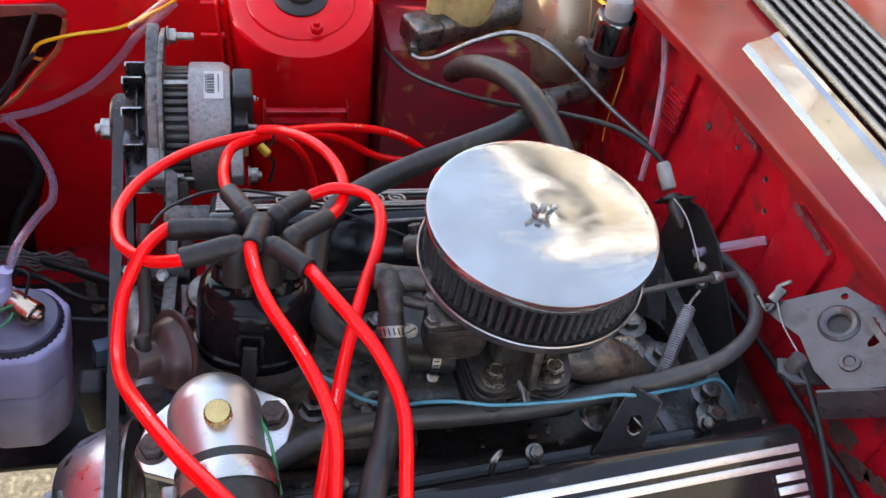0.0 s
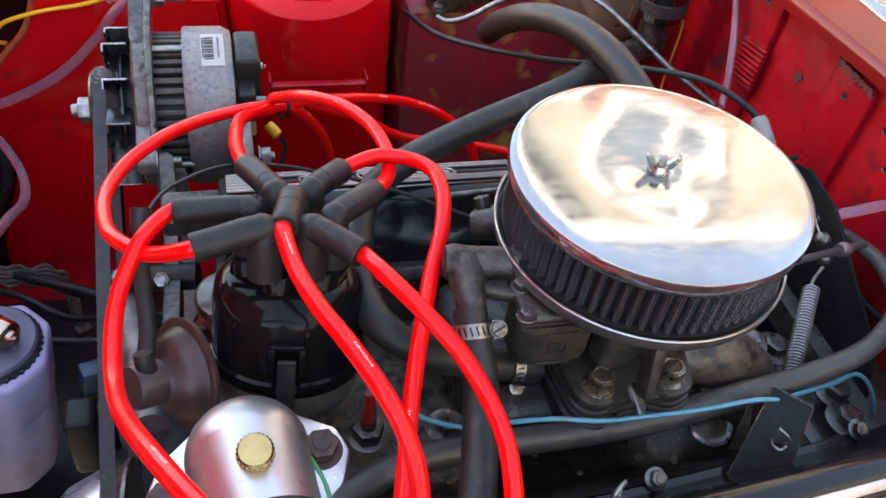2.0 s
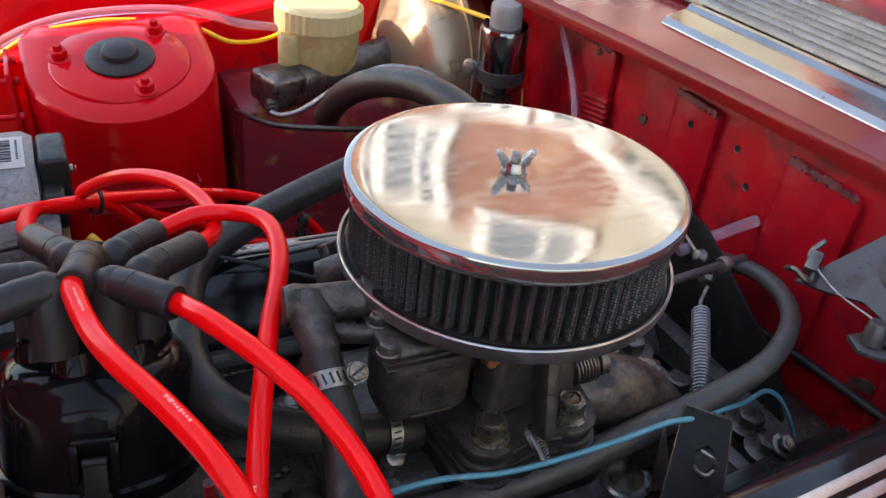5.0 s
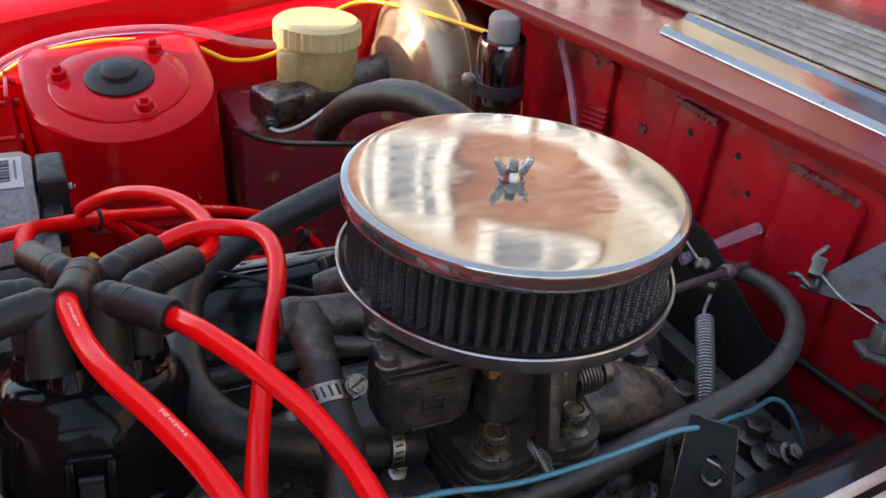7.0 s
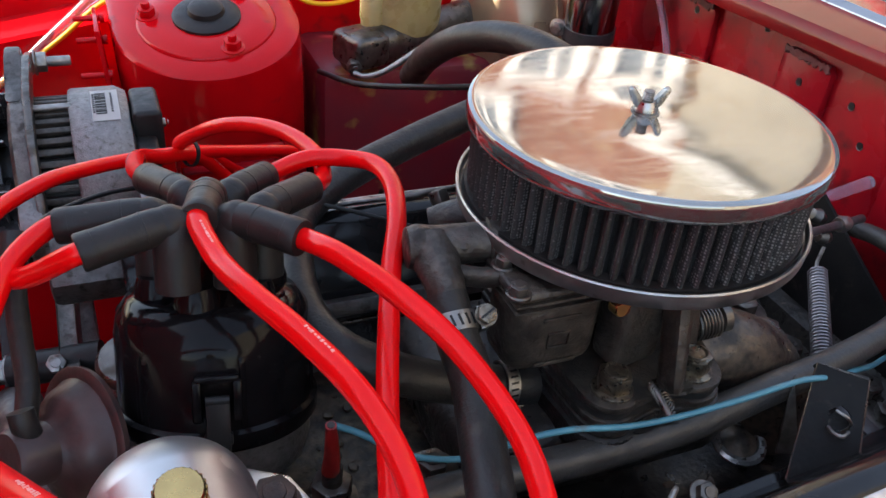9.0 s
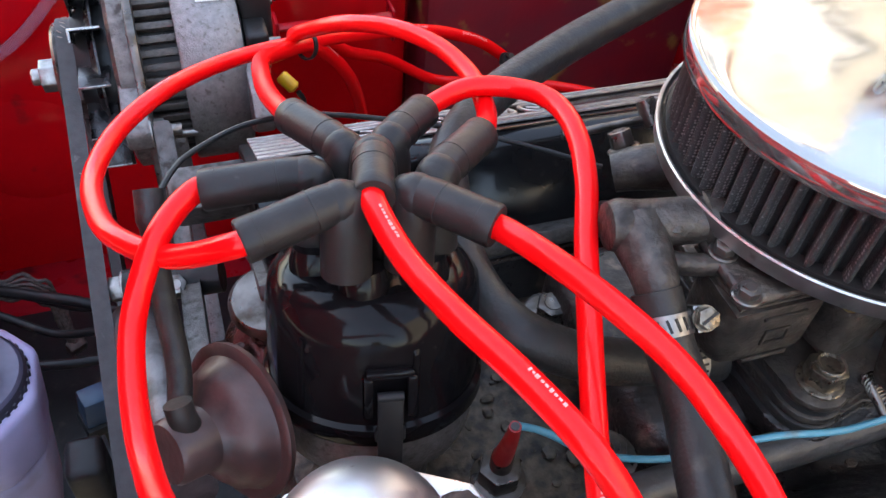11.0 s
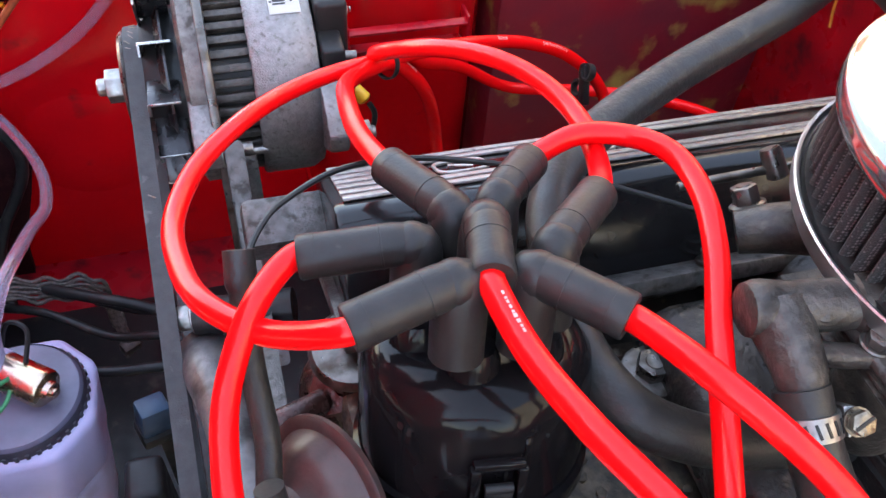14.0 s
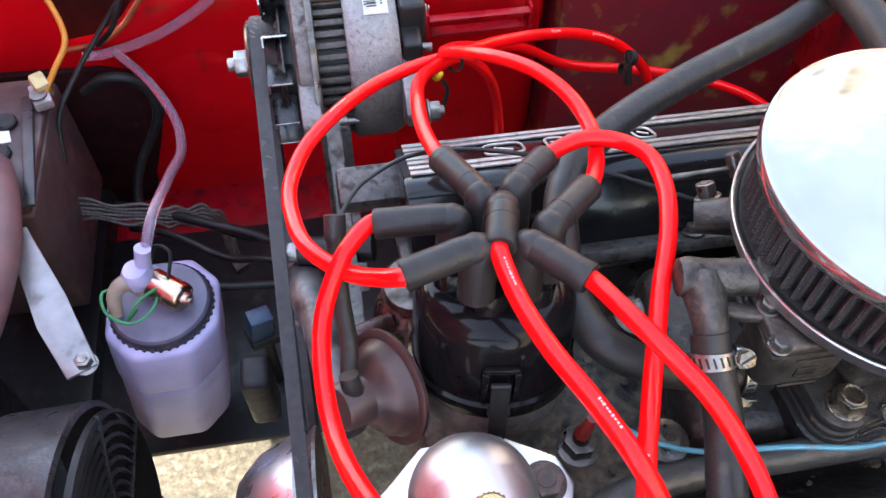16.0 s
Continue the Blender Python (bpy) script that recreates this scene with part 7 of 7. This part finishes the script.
def washer_bottle():
    ob = thing("washer_bottle", (-0.47, 0.235, 0.40), "milky plastic washer bottle with a dark screw cap and pump", "washer bottle")
    c = (-0.476, 0.236, 0)
    oct_ = [(x * 0.054, y * 0.054) for x, y in ((-1, -0.45), (-0.5, -1), (0.5, -1), (1, -0.45), (1, 0.5), (0.5, 1.05), (-0.5, 1.05), (-1, 0.5))]
    lean = Matrix(((1, 0, 0.13, c[0] - 0.13 * 0.52), (0, 1, 0, c[1]), (0, 0, 1, 0), (0, 0, 0, 1)))
    part("bottle", prism(B(), oct_, 0.075, lean @ pose(0, 0, 0.445), 0.008, 3), POLY, ob)
    part("fluid_part", prism(B(), [(x * 0.98, y * 0.98) for x, y in oct_], 0.11, lean @ pose(0, 0, 0.337), 0.010, 3), POLY_LOW, ob, "lower part with fluid")
    cap = part("cap", lathe(B(), [(0.045, 0.510), (0.047, 0.512), (0.047, 0.526), (0.044, 0.531), (0.036, 0.533), (0, 0.535)], pose(c[0], c[1], 0), 48), CAP_GREY, ob, "dark grey screw cap")
    part("rim", lathe(B(), [(0.0465, 0.5105), (0.0482, 0.5115), (0.0482, 0.5255), (0.0465, 0.5285)], pose(c[0], c[1], 0), 56), DARK_RIM, cap, "dark ribbed rim")
    grip = mesh_of(box(B(), (0.0022, 0.0034, 0.012), pose(0.0484, 0, 0.5185), 0.0008), "grip", DARK_RIM)
    for k in range(40):
        g = new("grip", grip)
        g.parent, g.matrix_basis = cap, pose(c[0], c[1], 0, 0, 0, 9 * k)
    a, b = Vector((-0.478, 0.245, 0.550)), Vector((-0.442, 0.218, 0.548))
    m = axis_to(a, b)
    part("pump", lathe(B(), [(0.0, 0), (0.0145, 0), (0.0145, 0.034), (0.0135, 0.036), (0.008, 0.037), (0.007, 0.041), (0.004, 0.041), (0.004, 0.044), (0, 0.044)], m, 30), GOLD_ZINC, ob, "yellow-plated pump motor")
    part("pump_head", lathe(B(), [(0.013, -0.018), (0.015, -0.012), (0.015, 0.0), (0, 0.0)], m, 24), POLY, ob)
    part("elbow", tube(B(), [(-0.484, 0.240, 0.548), (-0.498, 0.240, 0.562), (-0.510, 0.232, 0.556), (-0.512, 0.222, 0.538)], lambda u: 0.0090 - 0.003 * u, 16, 5), TAN, ob, "tan plastic pump elbow")
    part("shell", lathe(B(), [(0, -0.014), (0.010, -0.012), (0.0145, -0.004), (0.0145, 0.006), (0.011, 0.013), (0, 0.015)], pose(-0.488, 0.246, 0.560), 24), POLY, ob)
    part("earth_wire", tube(B(), [(-0.470, 0.236, 0.556), (-0.476, 0.214, 0.552), (-0.495, 0.204, 0.548), (-0.516, 0.214, 0.552), (-0.520, 0.232, 0.560), (-0.508, 0.242, 0.552)], 0.0016, 8, 6), GREEN_WIRE, ob, "green wire loop")
    part("nozzle", tube(B(), [(-0.482, 0.248, 0.555), (-0.480, 0.252, 0.575), (-0.476, 0.254, 0.592)], 0.0075, 14, 4), POLY, ob)
    part("wire", tube(B(), [(-0.47, 0.232, 0.56), (-0.485, 0.215, 0.565), (-0.50, 0.21, 0.545), (-0.495, 0.225, 0.537)], 0.0016, 8, 6), GREEN_WIRE, ob)
    part("wire", tube(B(), [(-0.46, 0.24, 0.562), (-0.455, 0.255, 0.580), (-0.468, 0.262, 0.582), (-0.478, 0.250, 0.56)], 0.0018, 8, 6), BLACK_STEEL, ob)


washer_bottle()
hose_line("loom_cable", [(-0.60, 0.47, 0.49), (-0.595, 0.50, 0.53), (-0.572, 0.54, 0.555), (-0.53, 0.575, 0.595), (-0.482, 0.59, 0.645)], 0.0030, BLACK_STEEL, "black cable rising over the battery", "cable", n=10)
hose_line("loom_cable", [(-0.585, 0.57, 0.500), (-0.560, 0.57, 0.517), (-0.535, 0.57, 0.517), (-0.517, 0.57, 0.505), (-0.508, 0.568, 0.480), (-0.511, 0.565, 0.452), (-0.528, 0.56, 0.420), (-0.550, 0.55, 0.385), (-0.562, 0.53, 0.350), (-0.555, 0.49, 0.325)], 0.0062, BLACK_STEEL, "black cable looping behind the washer bottle", "cable", n=10)
hose_line("washer_tube", [(-0.476, 0.253, 0.585), (-0.466, 0.285, 0.60), (-0.456, 0.345, 0.585), (-0.452, 0.40, 0.56), (-0.466, 0.47, 0.54), (-0.50, 0.545, 0.53), (-0.54, 0.60, 0.53)], 0.0052, TUBE_CLEAR, "milky plastic washer tube with a kink", "tube", n=12)
hose_line("washer_tube", [(-0.58, 0.606, 0.524), (-0.551, 0.606, 0.526), (-0.489, 0.606, 0.545), (-0.426, 0.606, 0.582), (-0.379, 0.606, 0.629), (-0.354, 0.606, 0.663), (-0.300, 0.606, 0.715)], 0.0060, TUBE_CLEAR, "milky plastic tube against the red inner wing", "tube", n=12)
hose_line("loom_cable", [(-0.55, 0.58, 0.56), (-0.52, 0.56, 0.60), (-0.50, 0.57, 0.64), (-0.47, 0.60, 0.70)], 0.0035, BLACK_STEEL, "black cable hanging on the inner wing", "cable", n=10)


def braided_strap():
    ob = thing("earth_strap", (-0.50, 0.45, 0.40), "grimy woven flat earth strap low in the bay", "strap")
    line = spline([(-0.62, 0.455, 0.437), (-0.571, 0.45, 0.423), (-0.520, 0.45, 0.407), (-0.494, 0.45, 0.399), (-0.467, 0.45, 0.398), (-0.449, 0.447, 0.384), (-0.442, 0.44, 0.356), (-0.436, 0.42, 0.325)], 8)
    for k in range(6):
        pts = [q + Vector((0.0004 * math.sin(9 * i + k), -0.0052 + 0.0002 * math.sin(3.1 * i), 0)) + (k - 2.5) * Vector((0.0012, 0.0022, 0.0036)) * (1 + 0.25 * math.sin(0.7 * i + k)) for i, q in enumerate(line)]
        part("strand", sweep(B(), pts, 0.0023, 8), BRAID, ob)
    part("lug", box(B(), (0.020, 0.014, 0.018), pose(-0.436, 0.418, 0.320, 20, 0, 30), 0.003), RUST_BOLT, ob, "rusty crimped lug")


braided_strap()
hose_line("loom_cable", [(-0.52, 0.34, 0.43), (-0.44, 0.32, 0.42), (-0.36, 0.31, 0.42), (-0.30, 0.28, 0.42)], 0.005, BLACK_STEEL, "black cable crossing low in the bay", "cable", n=10)


def battery():
    ob = thing("battery", (-0.64, 0.45, 0.40), "dirty dark battery with a clamp and yellow lead", "battery")
    part("case", box(B(), (0.13, 0.20, 0.17), pose(-0.665, 0.45, 0.455), 0.006), mat_batt, ob)
    part("lid", box(B(), (0.125, 0.19, 0.012), pose(-0.665, 0.45, 0.545), 0.004), mat_batt, ob)
    part("terminal", lathe(B(), [(0.010, 0), (0.009, 0.016), (0, 0.016)], pose(-0.605, 0.50, 0.551), 20), ALU, ob)
    part("terminal_clamp", box(B(), (0.02, 0.035, 0.012), pose(-0.605, 0.505, 0.558, 0, 0, 20), 0.003), mat_batt2, ob)
    part("lead", tube(B(), [(-0.60, 0.505, 0.562), (-0.585, 0.52, 0.58), (-0.57, 0.55, 0.60), (-0.585, 0.58, 0.64), (-0.61, 0.59, 0.66)], 0.0034, 12, 6), ORANGE, ob)
    part("connector", box(B(), (0.016, 0.020, 0.024), pose(-0.604, 0.515, 0.566, 20, 0, 30), 0.003), CREAM, ob, "cream plastic connector")
    part("hold_down", box(B(), (0.012, 0.16, 0.006), pose(-0.610, 0.43, 0.556, 0, 0, 8), 0.002), BRACKET, ob, "corroded hold-down strap")
    part("paper_label", box(B(), (0.030, 0.034, 0.0015), pose(-0.650, 0.46, 0.5535, 0, 6, 15)), WHITE_PRINT, ob, "torn white paper label")
    part("red_strip", box(B(), (0.012, 0.10, 0.0015), pose(-0.668, 0.43, 0.5525)), COPPER_RED, ob, "red label strip")
    for k in range(3):
        part("cell_cap", lathe(B(), [(0.012, 0), (0.012, 0.005), (0.010, 0.007), (0, 0.007)], pose(-0.640, 0.385 + 0.045 * k, 0.551), 24), BLACK_STEEL, ob)
    part("post", lathe(B(), [(0.018, 0), (0.018, 0.006), (0.011, 0.008), (0.010, 0.018), (0, 0.018)], pose(-0.645, 0.40, 0.551), 24), mat_batt2, ob)


mat_batt = mat("dusty_dark_plastic", (0.050, 0.029, 0.029), (0.075, 0.044, 0.042), 30, 0.5, 0.1, bump=0.2, dirt=(0.11, 0.07, 0.06), dirt_amount=0.35)
mat_batt2 = mat("dull_lead", (0.45, 0.42, 0.42), (0.16, 0.14, 0.135), 60, 0.5, 0.1, 0.3, bump=0.3, dirt=(0.05, 0.04, 0.04), dirt_amount=0.4)
battery()


def radiator():
    ob = thing("radiator", (-0.66, 0.1, 0.3), "dark radiator with a fan cowl and a top hose", "radiator")
    part("core", box(B(), (0.05, 0.62, 0.42), pose(-0.68, -0.08, 0.40), 0.004), BLACK_STEEL, ob)
    part("top_tank", box(B(), (0.07, 0.60, 0.05), pose(-0.68, -0.08, 0.62), 0.012, 3), BRACKET, ob)
    bm = prism(B(), [(-0.016, 0), (0.012, 0), (0.014, 0.08), (0.010, 0.17), (-0.010, 0.17), (-0.020, 0.06)], 0.004, basis((-0.535, 0.165, 0.540), (0.9, 0.42, 0), (-0.42, 0.9, 0.1)), 0.001)
    part("stay", bm, PLAIN_ZINC, ob, "plain grey steel stay")
    part("stay_bolt", bolt(pose(-0.535, 0.172, 0.54), 0.008, 0.01, 0.011), STEEL, ob)
    part("hose", tube(B(), [(-0.64, 0.40, 0.56), (-0.615, 0.34, 0.59), (-0.61, 0.28, 0.58), (-0.63, 0.22, 0.55), (-0.66, 0.18, 0.52)], 0.020, 20, 8), mat_hose2, ob, "old reddish rubber hose")


mat_hose2 = mat("aged_reddish_rubber", (0.16, 0.08, 0.085), (0.11, 0.06, 0.065), 40, 0.55, 0.1, bump=0.3)
radiator()


def fan_cowl():
    ob = thing("radiator_fan", (-0.56, 0.0, 0.45), "black radiator fan in a dull grey ring shroud", "radiator fan")
    m = basis((-0.555, 0.015, 0.445), (0, 1, 0), (0, 0, 1))
    part("shroud", lathe(B(), [(0.145, -0.05), (0.150, -0.05), (0.152, 0.02), (0.146, 0.022)], m, 64), BRACKET, ob)
    for k in range(9):
        r = 0.055 + 0.0105 * k
        part("guard_ring", lathe(B(), [(r, 0.032), (r + 0.0035, 0.030), (r + 0.0035, 0.036), (r, 0.038)], m, 48), BLACK_STEEL, ob)
    for k in range(8):
        part("spoke", box(B(), (0.11, 0.005, 0.006), m @ pose(0, 0, 0, 0, 0, 45 * k) @ pose(0.09, 0, 0.035), 0.001), BLACK_STEEL, ob)
    part("hub", lathe(B(), [(0, 0.045), (0.045, 0.042), (0.05, 0.02), (0.05, -0.02), (0, -0.02)], m, 36), BLACK_STEEL, ob)


fan_cowl()
solo("engine_mount", box(B(), (0.028, 0.035, 0.085), pose(-0.395, 0.165, 0.46), 0.006, 3), BLACK_STEEL, "black engine mount bracket low beside the belt", "bracket")


# ---- low clutter beside the washer bottle ----
hose_line("orange_wire", [(0.245, 0.389, 0.77), (0.245, 0.386, 0.752), (0.245, 0.386, 0.719), (0.245, 0.385, 0.685), (0.245, 0.379, 0.662)], 0.0014, ORANGE, "thin orange wire hanging by the bulkhead", "wire", n=8)


def relay():
    ob = thing("relay", (-0.400, 0.265, 0.390), "small dirty blue relay low beside the belt", "relay")
    part("case", box(B(), (0.026, 0.022, 0.034), pose(-0.400, 0.265, 0.420, 0, 8, 20), 0.003), BLUE_BOX, ob)
    part("base", box(B(), (0.034, 0.030, 0.012), pose(-0.400, 0.265, 0.398, 0, 8, 20), 0.003), BLACK_STEEL, ob)
    part("bracket", box(B(), (0.012, 0.006, 0.15), pose(-0.400, 0.277, 0.330), 0.002), BLACK_STEEL, ob)


relay()
for k, (dx, dy, r) in enumerate(((0.0, 0.0, 0.0045), (0.018, 0.022, 0.0035), (-0.02, 0.04, 0.006))):
    hose_line("low_cable", [(-0.56 + dx, 0.46 + dy, 0.37), (-0.50 + dx, 0.42 + dy, 0.395), (-0.44 + dx, 0.385 + dy, 0.385 + 0.01 * k), (-0.38 + dx, 0.36 + dy, 0.40), (-0.31 + dx, 0.33 + dy, 0.37)], r, BLACK_STEEL, "oily black cable sagging low in the bay", "cable", n=10)


def fuel_pump():
    ob = thing("fuel_pump", (-0.262, 0.085, 0.68), "oily dark brown mechanical pump beside the distributor", "pump")
    m = axis_to((-0.256, 0.090, 0.690), (-0.285, 0.060, 0.745))
    part("body", lathe(B(), [(0.018, -0.03), (0.021, -0.012), (0.026, -0.008), (0.0265, -0.002), (0.024, 0.002), (0.017, 0.010), (0.012, 0.016), (0, 0.018)], m, 32), PUMP_BROWN, ob)
    part("cap_dish", lathe(B(), [(0.0, 0.008), (0.020, 0.006), (0.0225, 0.003), (0.0225, 0.0005)], axis_to((-0.250, 0.088, 0.728), (-0.254, 0.080, 0.79)), 32), DARK_STEEL, ob, "pressed steel cap")
    part("cap_stem", tube(B(), [(-0.252, 0.088, 0.70), (-0.252, 0.087, 0.72), (-0.251, 0.087, 0.730)], 0.012, 18, 3), PUMP_BROWN, ob)
    for a in (20, 140, 260):
        p = m @ Vector((0.0225 * math.cos(radians(a)), 0.0225 * math.sin(radians(a)), 0.0))
        part("screw", bolt(axis_to(p, p + (m.to_3x3() @ Vector((0, 0, 1)))), 0.0045, 0.004, 0.006), RUST_BOLT, ob)
    part("union", tube(B(), [(-0.268, 0.080, 0.700), (-0.284, 0.074, 0.702), (-0.300, 0.072, 0.698)], 0.0065, 14, 4), PUMP_BROWN, ob)


fuel_pump()


def water_neck():
    ob = thing("water_pump_neck", (-0.32, 0.12, 0.60), "dull grey cast water pump neck with a bolted spacer", "pump neck")
    part("neck", tube(B(), [(-0.330, 0.165, 0.640), (-0.326, 0.140, 0.656), (-0.318, 0.105, 0.668), (-0.312, 0.060, 0.680), (-0.306, 0.010, 0.690)], lambda u: 0.0165 - 0.003 * u, 24, 6), NECK_GREY, ob)
    part("spacer", tube(B(), [(-0.330, 0.176, 0.664), (-0.30, 0.170, 0.668), (-0.272, 0.165, 0.672)], 0.0115, 18, 3), BLACK_STEEL, ob, "black spacer tube")
    part("bolt", bolt(axis_to((-0.331, 0.176, 0.664), (-0.36, 0.178, 0.662)), 0.0085, 0.008, 0.011), STEEL, ob)
    part("bolt", bolt(axis_to((-0.300, 0.160, 0.676), (-0.30, 0.14, 0.70)), 0.0065, 0.006), STEEL, ob)


water_neck()
